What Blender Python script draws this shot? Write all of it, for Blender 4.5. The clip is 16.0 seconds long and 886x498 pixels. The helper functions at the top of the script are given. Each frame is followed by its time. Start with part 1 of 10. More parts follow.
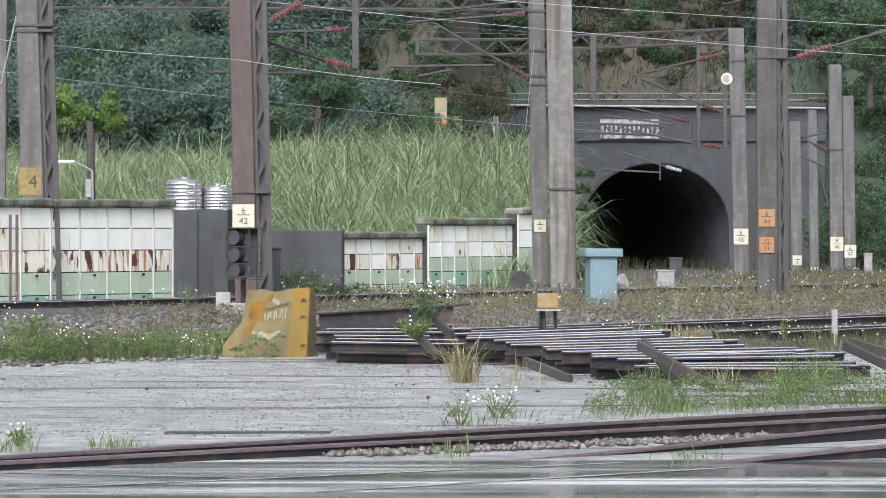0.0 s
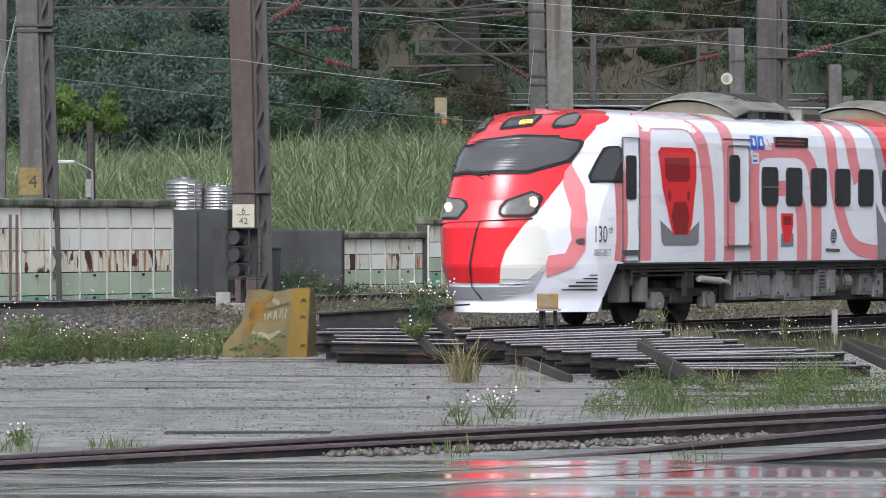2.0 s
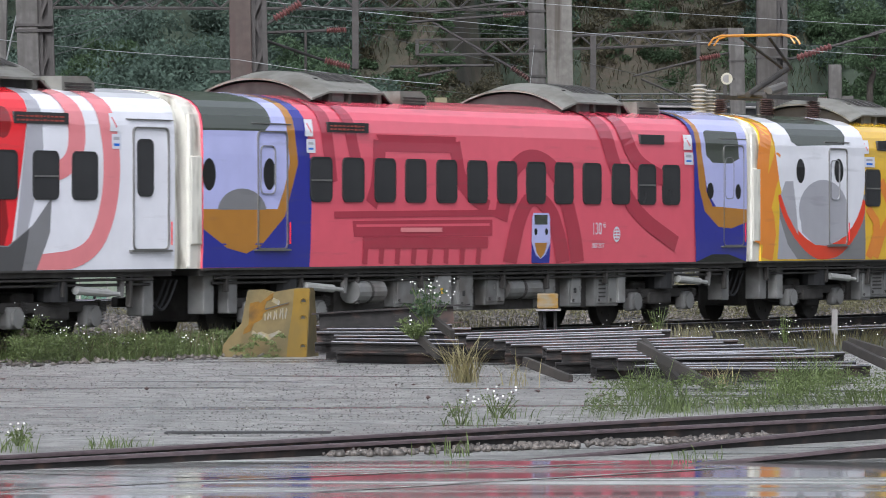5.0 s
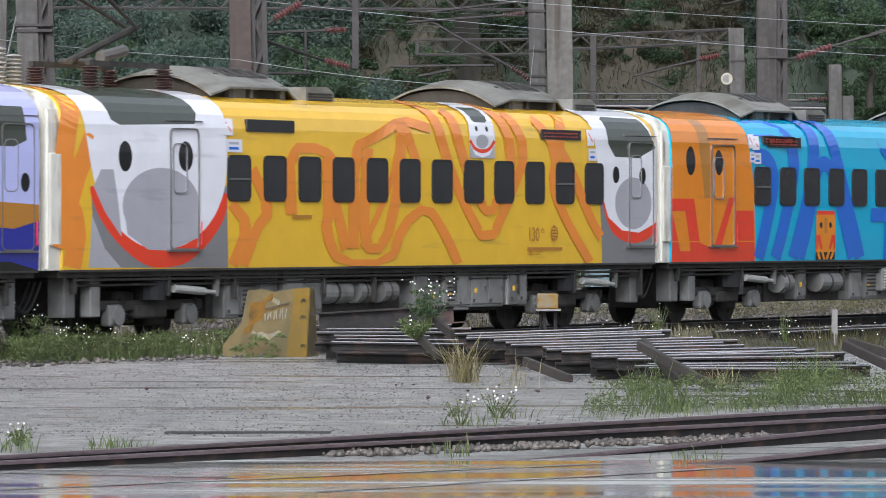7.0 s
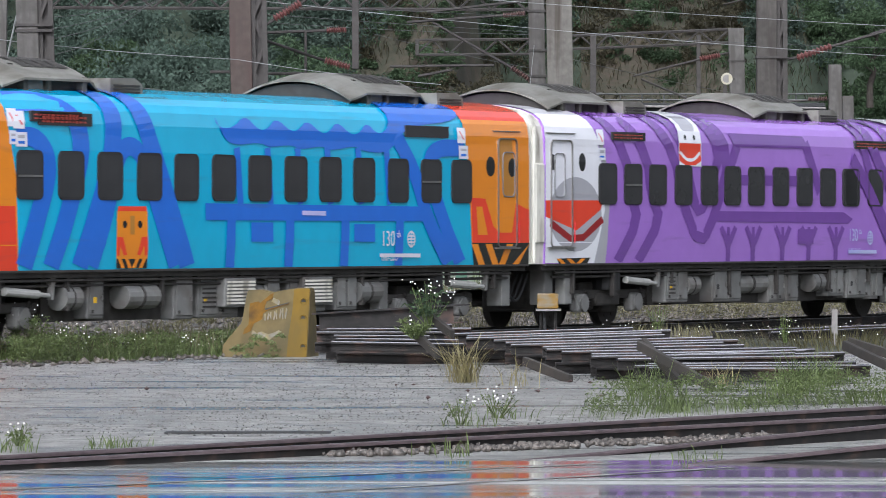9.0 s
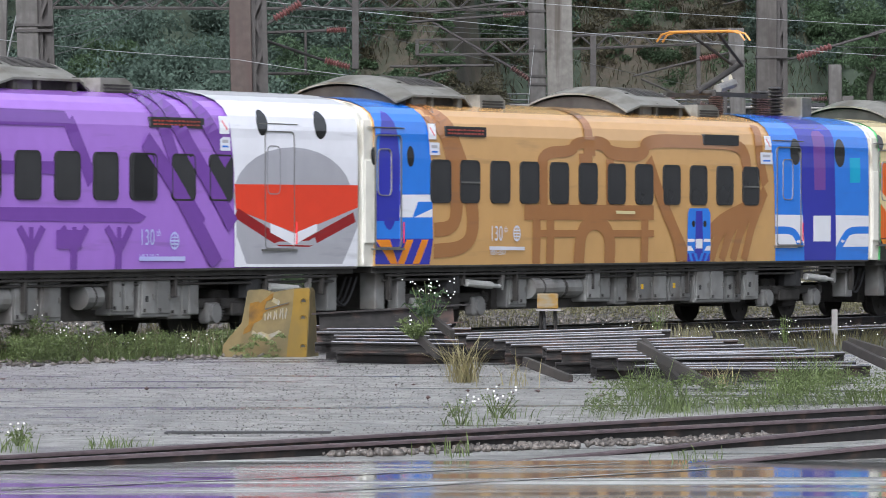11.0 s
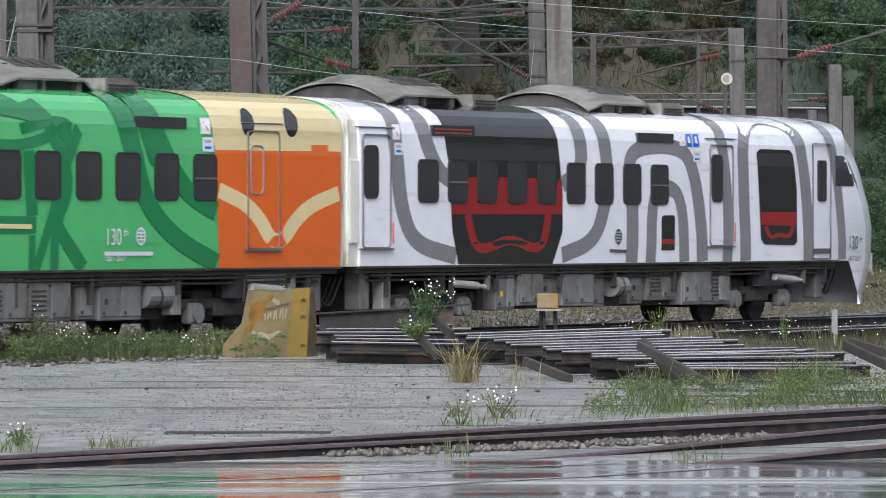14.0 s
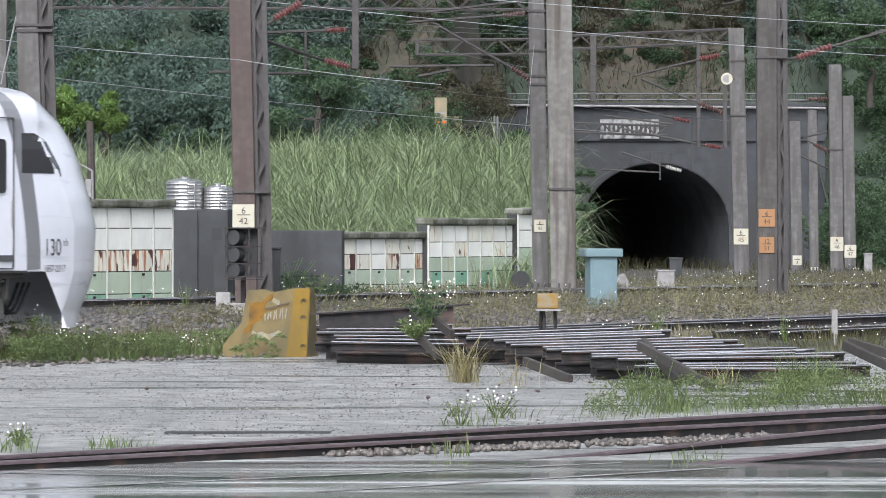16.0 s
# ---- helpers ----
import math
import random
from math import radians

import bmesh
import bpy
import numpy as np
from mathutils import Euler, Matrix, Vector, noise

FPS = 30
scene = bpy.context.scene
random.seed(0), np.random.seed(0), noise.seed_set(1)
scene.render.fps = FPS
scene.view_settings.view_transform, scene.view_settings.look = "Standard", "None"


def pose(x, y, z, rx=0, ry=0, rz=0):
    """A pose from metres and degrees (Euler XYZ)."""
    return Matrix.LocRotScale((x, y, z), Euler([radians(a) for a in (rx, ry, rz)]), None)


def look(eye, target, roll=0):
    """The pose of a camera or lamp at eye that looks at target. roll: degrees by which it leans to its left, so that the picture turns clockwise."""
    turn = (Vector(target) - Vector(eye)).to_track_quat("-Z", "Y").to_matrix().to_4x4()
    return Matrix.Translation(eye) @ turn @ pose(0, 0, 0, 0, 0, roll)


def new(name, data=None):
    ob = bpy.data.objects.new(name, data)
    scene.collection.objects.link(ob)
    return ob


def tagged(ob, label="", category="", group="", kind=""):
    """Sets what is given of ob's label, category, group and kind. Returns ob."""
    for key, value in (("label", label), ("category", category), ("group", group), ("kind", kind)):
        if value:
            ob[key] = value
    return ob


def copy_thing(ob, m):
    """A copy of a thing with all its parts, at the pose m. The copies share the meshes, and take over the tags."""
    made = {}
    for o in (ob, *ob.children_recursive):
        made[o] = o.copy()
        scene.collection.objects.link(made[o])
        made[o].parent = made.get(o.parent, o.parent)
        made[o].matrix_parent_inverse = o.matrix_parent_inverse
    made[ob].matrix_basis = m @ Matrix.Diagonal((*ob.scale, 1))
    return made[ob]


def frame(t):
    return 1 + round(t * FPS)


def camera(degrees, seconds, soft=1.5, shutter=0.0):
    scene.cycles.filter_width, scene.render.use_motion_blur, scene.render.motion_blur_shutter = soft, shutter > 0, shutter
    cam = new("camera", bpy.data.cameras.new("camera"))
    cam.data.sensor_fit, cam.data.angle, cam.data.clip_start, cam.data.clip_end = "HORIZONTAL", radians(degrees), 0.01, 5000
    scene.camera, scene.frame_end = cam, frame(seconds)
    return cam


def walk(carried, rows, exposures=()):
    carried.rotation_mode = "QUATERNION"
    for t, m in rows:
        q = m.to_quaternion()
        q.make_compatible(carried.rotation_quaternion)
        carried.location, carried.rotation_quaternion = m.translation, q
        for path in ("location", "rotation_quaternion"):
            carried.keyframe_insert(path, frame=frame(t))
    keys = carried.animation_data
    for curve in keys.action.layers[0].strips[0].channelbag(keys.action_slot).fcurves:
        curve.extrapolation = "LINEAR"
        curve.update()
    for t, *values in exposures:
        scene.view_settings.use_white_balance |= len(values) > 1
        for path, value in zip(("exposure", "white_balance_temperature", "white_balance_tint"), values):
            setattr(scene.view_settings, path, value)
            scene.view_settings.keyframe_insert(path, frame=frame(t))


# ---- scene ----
CAR_PITCH, CAR_LEN, RAIL_TOP = 20.0, 19.4, 0.27
TURN = math.degrees(math.atan2(0.8760, 0.4823))
cam = camera(9.461214455796412, 16.0, soft=0.9, shutter=0.12)
EYE = (0.0, 0.0, 2.04)
AIM = (0.0, 100.0, 2.04 - 100.0 * 0.004116529449018366)
walk(cam, [(0.0, look(EYE, AIM)), (16.0, look(EYE, AIM))],
     exposures=[(0.0, 1.03, 5950, 12), (0.8, 0.97, 5950, 12), (2.0, 0.38, 5950, 12), (2.8, 0.17, 5950, 12), (3.4, 0.24, 5950, 12), (4.0, 0.4, 5950, 12), (7.0, 0.43, 5950, 12), (8.5, 0.46, 5950, 12), (11.5, 0.62, 5950, 12), (13.0, 0.68, 5950, 12), (14.5, 0.4, 5950, 12), (15.4, 0.45, 5950, 12), (16.0, 0.88, 5950, 12)])

# ---- world and light: overcast, rain just over ----
world = bpy.data.worlds.new("overcast_sky")
scene.world = world
world.use_nodes = True
_n, _l = world.node_tree.nodes, world.node_tree.links
_sky = _n.new("ShaderNodeTexSky")
_sky.sky_type, _sky.sun_disc = "NISHITA", False
_sky.sun_elevation, _sky.sun_rotation = radians(42), radians(193)
_sky.air_density, _sky.dust_density, _sky.ozone_density = 1.0, 6.0, 1.0
_grey = _n.new("ShaderNodeHueSaturation")
_grey.inputs["Saturation"].default_value = 0.22
_l.new(_sky.outputs[0], _grey.inputs["Color"])
_l.new(_grey.outputs[0], _n["Background"].inputs["Color"])
_n["Background"].inputs["Strength"].default_value = 0.15
sun = new("sun", bpy.data.lights.new("sun", "SUN"))
sun.data.energy, sun.data.angle, sun.data.color = 1.3, radians(40), (1.0, 0.97, 0.93)
sun.matrix_world = look((0, 0, 45), (12, 50, 0))


# ---- materials ----
def mat(name, col, rough=0.6, metal=0.0, var=0.12, scale=8.0, bump=0.0, col2=None, spec=0.5, coat=0.0,
        dirt=None, dirt_amt=0.0, dirt_scale=(3, 3, 3), emit=0.0, rnd=0.0, island=False, world_space=False, wet=None, thin=0.0):
    """Principled paint with two scales of noise, optional stains, bump and per-piece variation."""
    m = bpy.data.materials.new(name)
    m.use_nodes = True
    n, l = m.node_tree.nodes, m.node_tree.links
    b = n["Principled BSDF"]
    b.inputs["Roughness"].default_value, b.inputs["Metallic"].default_value = rough, metal
    b.inputs["Specular IOR Level"].default_value = spec
    b.inputs["Coat Weight"].default_value = coat
    b.inputs["Coat Roughness"].default_value = 0.12
    tc = n.new("ShaderNodeTexCoord")
    coord = n.new("ShaderNodeNewGeometry").outputs["Position"] if world_space else tc.outputs["Object"]
    big, fine = n.new("ShaderNodeTexNoise"), n.new("ShaderNodeTexNoise")
    big.inputs["Scale"].default_value, fine.inputs["Scale"].default_value = scale * 0.12, scale
    big.inputs["Detail"].default_value, fine.inputs["Detail"].default_value = 4, 5
    l.new(coord, big.inputs["Vector"]), l.new(coord, fine.inputs["Vector"])
    add = n.new("ShaderNodeMath")
    add.operation = "ADD"
    l.new(big.outputs["Fac"], add.inputs[0]), l.new(fine.outputs["Fac"], add.inputs[1])
    ramp = n.new("ShaderNodeMapRange")
    ramp.inputs[1].default_value, ramp.inputs[2].default_value = 0.6, 1.4
    l.new(add.outputs[0], ramp.inputs[0])
    mix = n.new("ShaderNodeMix")
    mix.data_type = "RGBA"
    c2 = col2 or tuple(c * (1 - 2 * var) for c in col)
    c1 = col if col2 else tuple(min(1, c * (1 + var)) for c in col)
    mix.inputs[6].default_value, mix.inputs[7].default_value = (*c1, 1), (*c2, 1)
    l.new(ramp.outputs[0], mix.inputs[0])
    out = mix.outputs[2]
    if dirt:
        mp = n.new("ShaderNodeMapping")
        mp.inputs["Scale"].default_value = dirt_scale
        dn = n.new("ShaderNodeTexNoise")
        dn.inputs["Scale"].default_value, dn.inputs["Detail"].default_value = 1.0, 6
        l.new(coord, mp.inputs[0]), l.new(mp.outputs[0], dn.inputs["Vector"])
        dr = n.new("ShaderNodeMapRange")
        dr.inputs[1].default_value, dr.inputs[2].default_value = 0.62 - 0.3 * dirt_amt, 0.75 - 0.2 * dirt_amt
        l.new(dn.outputs["Fac"], dr.inputs[0])
        dm = n.new("ShaderNodeMix")
        dm.data_type = "RGBA"
        dm.inputs[7].default_value = (*dirt, 1)
        l.new(dr.outputs[0], dm.inputs[0]), l.new(out, dm.inputs[6])
        out = dm.outputs[2]
        if wet:
            wr = n.new("ShaderNodeMapRange")
            wr.inputs[3].default_value, wr.inputs[4].default_value = wet
            l.new(dr.outputs[0], wr.inputs[0]), l.new(wr.outputs[0], b.inputs["Roughness"])
    if rnd or island:
        hs = n.new("ShaderNodeHueSaturation")
        src_node = n.new("ShaderNodeNewGeometry") if island else n.new("ShaderNodeObjectInfo")
        rr = n.new("ShaderNodeMapRange")
        rr.inputs[3].default_value, rr.inputs[4].default_value = 1 - (rnd or 0.3), 1 + (rnd or 0.3)
        l.new(src_node.outputs["Random Per Island" if island else "Random"], rr.inputs[0])
        l.new(rr.outputs[0], hs.inputs["Value"]), l.new(out, hs.inputs["Color"])
        out = hs.outputs[0]
    l.new(out, b.inputs["Base Color"])
    if bump:
        bp = n.new("ShaderNodeBump")
        bp.inputs["Strength"].default_value, bp.inputs["Distance"].default_value = bump, 0.02
        l.new(fine.outputs["Fac"], bp.inputs["Height"]), l.new(bp.outputs[0], b.inputs["Normal"])
    if thin:
        tl, mx = n.new("ShaderNodeBsdfTranslucent"), n.new("ShaderNodeMixShader")
        mx.inputs[0].default_value = thin
        l.new(out, tl.inputs["Color"])
        l.new(b.outputs[0], mx.inputs[1]), l.new(tl.outputs[0], mx.inputs[2])
        l.new(mx.outputs[0], n["Material Output"].inputs["Surface"])
    if emit:
        b.inputs["Emission Color"].default_value = (*col, 1)
        b.inputs["Emission Strength"].default_value = emit
    return m


def paint(name, col, rough=0.22):
    return mat(name, col, rough, 0, 0.04, 3.0, coat=0.6, dirt=tuple(c * 0.72 + 0.02 for c in col), dirt_amt=0.05, dirt_scale=(0.5, 2, 5))


WHITE, SALMON, RED = paint("white_gloss", (0.84, 0.845, 0.90)), paint("salmon_gloss", (0.80, 0.26, 0.28)), paint("red_gloss", (0.80, 0.025, 0.035))
DRED, GREY, DGREY = paint("dark_red_gloss", (0.28, 0.008, 0.012)), paint("grey_gloss", (0.22, 0.22, 0.23)), paint("dark_grey_gloss", (0.085, 0.085, 0.09))
LGREY, BLACK = paint("light_grey_gloss", (0.42, 0.42, 0.46)), paint("black_gloss", (0.010, 0.010, 0.011))
ROSE, DROSE = paint("rose_gloss", (0.76, 0.11, 0.16)), paint("dark_rose_gloss", (0.42, 0.04, 0.07))
LAV, NAVY, OCHRE = paint("lavender_gloss", (0.50, 0.52, 0.85)), paint("navy_gloss", (0.025, 0.03, 0.30)), paint("ochre_gloss", (0.45, 0.20, 0.03))
OLIVE, YELLOW = paint("olive_grey_gloss", (0.055, 0.065, 0.05)), paint("yellow_gloss", (0.82, 0.50, 0.03))
DYELL, SCARLET = paint("dark_yellow_gloss", (0.82, 0.27, 0.035)), paint("scarlet_gloss", (0.78, 0.055, 0.02))
CYAN, BLUE, AMBER = paint("cyan_gloss", (0.012, 0.42, 0.68)), paint("blue_gloss", (0.02, 0.15, 0.66)), paint("amber_gloss", (0.78, 0.25, 0.01))
PURPLE, DPURP = paint("purple_gloss", (0.36, 0.17, 0.62)), paint("dark_purple_gloss", (0.17, 0.06, 0.34))
TAN, BROWN, SKY = paint("tan_gloss", (0.60, 0.35, 0.13)), paint("brown_gloss", (0.36, 0.16, 0.055)), paint("sky_blue_gloss", (0.03, 0.21, 0.78))
INDIGO, GREEN, DGREEN = paint("indigo_gloss", (0.03, 0.035, 0.40)), paint("green_gloss", (0.085, 0.46, 0.15)), paint("dark_green_gloss", (0.012, 0.20, 0.065))
CREAM, BRICK = paint("cream_gloss", (0.74, 0.62, 0.33)), paint("burnt_orange_gloss", (0.72, 0.13, 0.012))
STICKER = paint("pale_sticker", (0.70, 0.72, 0.80))
GLASS = mat("tinted_glass", (0.048, 0.049, 0.051), 0.06, 0, 0.1, 2, spec=0.6)
# Window glass made greyer: the sky reflection is put into its base colour.
SCREEN = mat("grey_windscreen_glass", (0.085, 0.085, 0.088), 0.08, 0, 0.2, 1.2, spec=0.6)
RUBBER = mat("black_rubber", (0.015, 0.015, 0.016), 0.7)
ENDCAP = mat("off_white_end_paint", (0.72, 0.70, 0.62), 0.4, 0, 0.08, 4, dirt=(0.25, 0.22, 0.16), dirt_amt=0.3, dirt_scale=(4, 4, 1))
ROOFDIRT = mat("sooty_roof_metal", (0.13, 0.125, 0.105), 0.55, 0.2, 0.2, 5, dirt=(0.05, 0.045, 0.04), dirt_amt=0.5, dirt_scale=(1, 2, 3))
ROOFPALE = mat("pale_roof_cover", (0.22, 0.215, 0.19), 0.4, 0.1, 0.15, 5, dirt=(0.11, 0.10, 0.08), dirt_amt=0.5, dirt_scale=(1, 3, 3))
HOODTAN = mat("dusty_tan_hood_paint", (0.15, 0.135, 0.095), 0.6, 0, 0.2, 5)
UNDER = mat("dusty_underframe_steel", (0.05, 0.046, 0.042), 0.8, 0.1, 0.25, 6, dirt=(0.03, 0.027, 0.024), dirt_amt=0.4)
BOX = mat("grey_equipment_paint", (0.19, 0.19, 0.183), 0.6, 0.0, 0.15, 5, dirt=(0.12, 0.11, 0.10), dirt_amt=0.45, dirt_scale=(2, 2, 2), rnd=0.25)
STEEL = mat("worn_steel", (0.30, 0.29, 0.28), 0.35, 0.8, 0.2, 10)
LENS = mat("headlamp_lens", (1.0, 0.74, 0.40), 0.1, emit=2.2)
LAMPGLASS = mat("lamp_glass", (0.20, 0.19, 0.18), 0.1, 0.3)
LED = mat("red_led_text", (0.30, 0.04, 0.025), 0.4)
LEDY = mat("amber_led_text", (1.0, 0.42, 0.05), 0.4, emit=2.5)
CONCRETE = mat("wet_gravelly_concrete", (0.30, 0.296, 0.28), 0.5, 0, 0.5, 24, bump=1.0, dirt=(0.14, 0.14, 0.135), dirt_amt=0.45, dirt_scale=(0.16, 0.7, 1), wet=(0.55, 0.16))
RAILRUST = mat("rusty_rail_steel", (0.10, 0.062, 0.058), 0.42, 0.5, 0.25, 9)
MAST = mat("weathered_mast_concrete", (0.105, 0.10, 0.094), 0.8, 0, 0.25, 7, bump=0.3, dirt=(0.06, 0.055, 0.05), dirt_amt=0.6, dirt_scale=(5, 5, 0.5))
MASTRUST = mat("rusty_brown_mast_steel", (0.080, 0.060, 0.052), 0.7, 0.2, 0.25, 6, dirt=(0.06, 0.04, 0.035), dirt_amt=0.5, dirt_scale=(5, 5, 0.6))
MASTDARK = mat("dark_grey_mast_steel", (0.068, 0.062, 0.056), 0.75, 0.1, 0.25, 7, dirt=(0.035, 0.03, 0.026), dirt_amt=0.5, dirt_scale=(5, 5, 0.5))
LATTICE = mat("dark_lattice_steel", (0.06, 0.055, 0.052), 0.7, 0.3, 0.2, 8)
HILLMAT = mat("brown_hillside_earth", (0.065, 0.048, 0.036), 0.95, 0, 0.3, 4.0, col2=(0.02, 0.03, 0.016), bump=1.0)
UNDERGROWTH = mat("dark_green_undergrowth", (0.045, 0.062, 0.042), 0.95, 0, 0.3, 3.0, col2=(0.02, 0.03, 0.018), bump=1.0)
# Leaf green lifted towards blue-grey to paint distance haze on the woods.
LEAFDARK = mat("dark_forest_leaves", (0.092, 0.132, 0.106), 0.8, 0, 0.3, 0.6, island=True, rnd=0.22, spec=0.15, thin=0.4)

DARKPORC = mat("black_brown_porcelain", (0.03, 0.028, 0.027), 0.3)
PORC, BROWNPORC = mat("white_porcelain", (0.36, 0.35, 0.32), 0.25), mat("brown_porcelain", (0.09, 0.05, 0.045), 0.3)
REDPORC = mat("red_brown_porcelain", (0.13, 0.046, 0.042), 0.35)


# ---- mesh helpers ----
def mesh_object(name, verts, faces, material, parent=None, label="", smooth=False):
    me = bpy.data.meshes.new(name)
    me.from_pydata([tuple(v) for v in verts], [], [tuple(f) for f in faces])
    me.materials.append(material)
    if smooth:
        me.polygons.foreach_set("use_smooth", [True] * len(me.polygons))
    me.update()
    ob = new(name, me)
    if parent:
        ob.parent = parent
    if label:
        ob["label"] = label
    return ob


def quick_mesh(name, v, f, material, parent=None):
    """A mesh straight from arrays: v (n, 3) places, f (m, k) corners."""
    me = bpy.data.meshes.new(name)
    v, f = np.asarray(v, np.float32), np.asarray(f, np.int32)
    me.vertices.add(len(v))
    me.vertices.foreach_set("co", v.ravel())
    me.loops.add(f.size)
    me.loops.foreach_set("vertex_index", f.ravel())
    me.polygons.add(len(f))
    me.polygons.foreach_set("loop_start", np.arange(len(f), dtype=np.int32) * f.shape[1])
    me.update(calc_edges=True)
    me.validate()
    me.materials.append(material)
    ob = new(name, me)
    if parent:
        ob.parent = parent
    return ob


def part(name, bm, material, parent=None, label="", smooth=False):
    me = bpy.data.meshes.new(name)
    bmesh.ops.recalc_face_normals(bm, faces=bm.faces)
    bm.to_mesh(me)
    bm.free()
    me.materials.append(material)
    if smooth:
        me.polygons.foreach_set("use_smooth", [True] * len(me.polygons))
    ob = new(name, me)
    if parent:
        ob.parent = parent
    if label:
        ob["label"] = label
    return ob


def share(ob, parent=None, m=None):
    """Another object on the same mesh."""
    o = new(ob.name.split(".")[0], ob.data)
    o.parent = parent
    if m:
        o.matrix_basis = m
    if ob.get("label"):
        o["label"] = ob["label"]
    return o


def box(bm, x0, x1, y0, y1, z0, z1, bevel=0.0, m=None):
    r = bmesh.ops.create_cube(bm, size=1.0, matrix=Matrix.LocRotScale(((x0 + x1) / 2, (y0 + y1) / 2, (z0 + z1) / 2), None, (x1 - x0, y1 - y0, z1 - z0)))
    vs = r["verts"]
    if bevel:
        es = list({e for v in vs for e in v.link_edges})
        vs = bmesh.ops.bevel(bm, geom=es, offset=bevel, segments=2, affect="EDGES", profile=0.5)["verts"]
    if m:
        bmesh.ops.transform(bm, matrix=m, verts=vs)
    return bm


def rod(bm, a, b, r, r2=None, seg=8):
    a, b = Vector(a), Vector(b)
    d = b - a
    q = d.to_track_quat("Z", "Y").to_matrix().to_4x4()
    bmesh.ops.create_cone(bm, cap_ends=True, segments=seg, radius1=r, radius2=r if r2 is None else r2, depth=d.length, matrix=Matrix.Translation((a + b) / 2) @ q)
    return bm


def empty(name, label, category, group="", kind="", m=None):
    e = new(name)
    if m:
        e.matrix_basis = m
    return tagged(e, label, category, group, kind)


def along(a, p, z=0.0):
    """A place by the distance along the railway and across it."""
    return Vector((0.4823 * a - 0.8760 * p, 0.8760 * a + 0.4823 * p, z))


def rail_frame(a, p, z):
    v = along(a, p, z)
    return pose(v.x, v.y, v.z, 0, 0, TURN)


# ---- ground ----
EARTH = mat("weedy_dark_earth", (0.06, 0.055, 0.04), 0.9, 0, 0.3, 6, bump=0.6, col2=(0.03, 0.045, 0.02))
BALLAST = mat("grey_ballast_bed", (0.075, 0.072, 0.07), 0.85, 0, 0.4, 22, bump=1.0)
STONE = mat("ballast_stone", (0.105, 0.092, 0.08), 0.45, 0, 0.2, 9, island=True, rnd=0.45)
GRIT = mat("pale_and_dark_grit", (0.17, 0.165, 0.155), 0.5, 0, 0.2, 9, island=True, rnd=0.6)
WETSLAB = mat("wet_smooth_concrete", (0.13, 0.135, 0.13), 0.06, 0, 0.2, 5, dirt=(0.44, 0.44, 0.43), dirt_amt=0.58, dirt_scale=(0.14, 0.9, 1), wet=(0.06, 0.34))
CANE = mat("silver_green_cane_leaves", (0.23, 0.285, 0.15), 0.5, 0, 0.2, 0.8, island=True, rnd=0.45, thin=0.4)
WEED = mat("fresh_green_weeds", (0.12, 0.16, 0.055), 0.5, 0, 0.2, 2, island=True, rnd=0.45, thin=0.4)
DRYWEED = mat("olive_brown_weeds", (0.145, 0.135, 0.07), 0.6, 0, 0.25, 2, island=True, rnd=0.45, thin=0.4)
BRUSH = mat("olive_brown_brushwood", (0.072, 0.066, 0.042), 0.8, 0, 0.25, 2, island=True, rnd=0.35, spec=0.15, thin=0.4)
STRAW = mat("dry_straw_grass", (0.34, 0.30, 0.15), 0.6, 0, 0.2, 3, island=True, rnd=0.35, thin=0.4)
PETAL = mat("white_petals", (0.72, 0.72, 0.68), 0.6, 0, 0.05, 3)
LEAF = mat("mid_green_leaves", (0.075, 0.118, 0.062), 0.7, 0, 0.3, 0.6, island=True, rnd=0.28, spec=0.2, thin=0.4)
LEAFPALE = mat("pale_bamboo_leaves", (0.085, 0.135, 0.075), 0.65, 0, 0.3, 0.6, island=True, rnd=0.3, spec=0.25, thin=0.4)
LEAFBRIGHT = mat("bright_yellow_green_leaves", (0.12, 0.19, 0.045), 0.6, 0, 0.2, 0.6, island=True, rnd=0.35, thin=0.4)
BARK = mat("dark_bark", (0.05, 0.042, 0.035), 0.9, 0, 0.3, 8, bump=0.6)


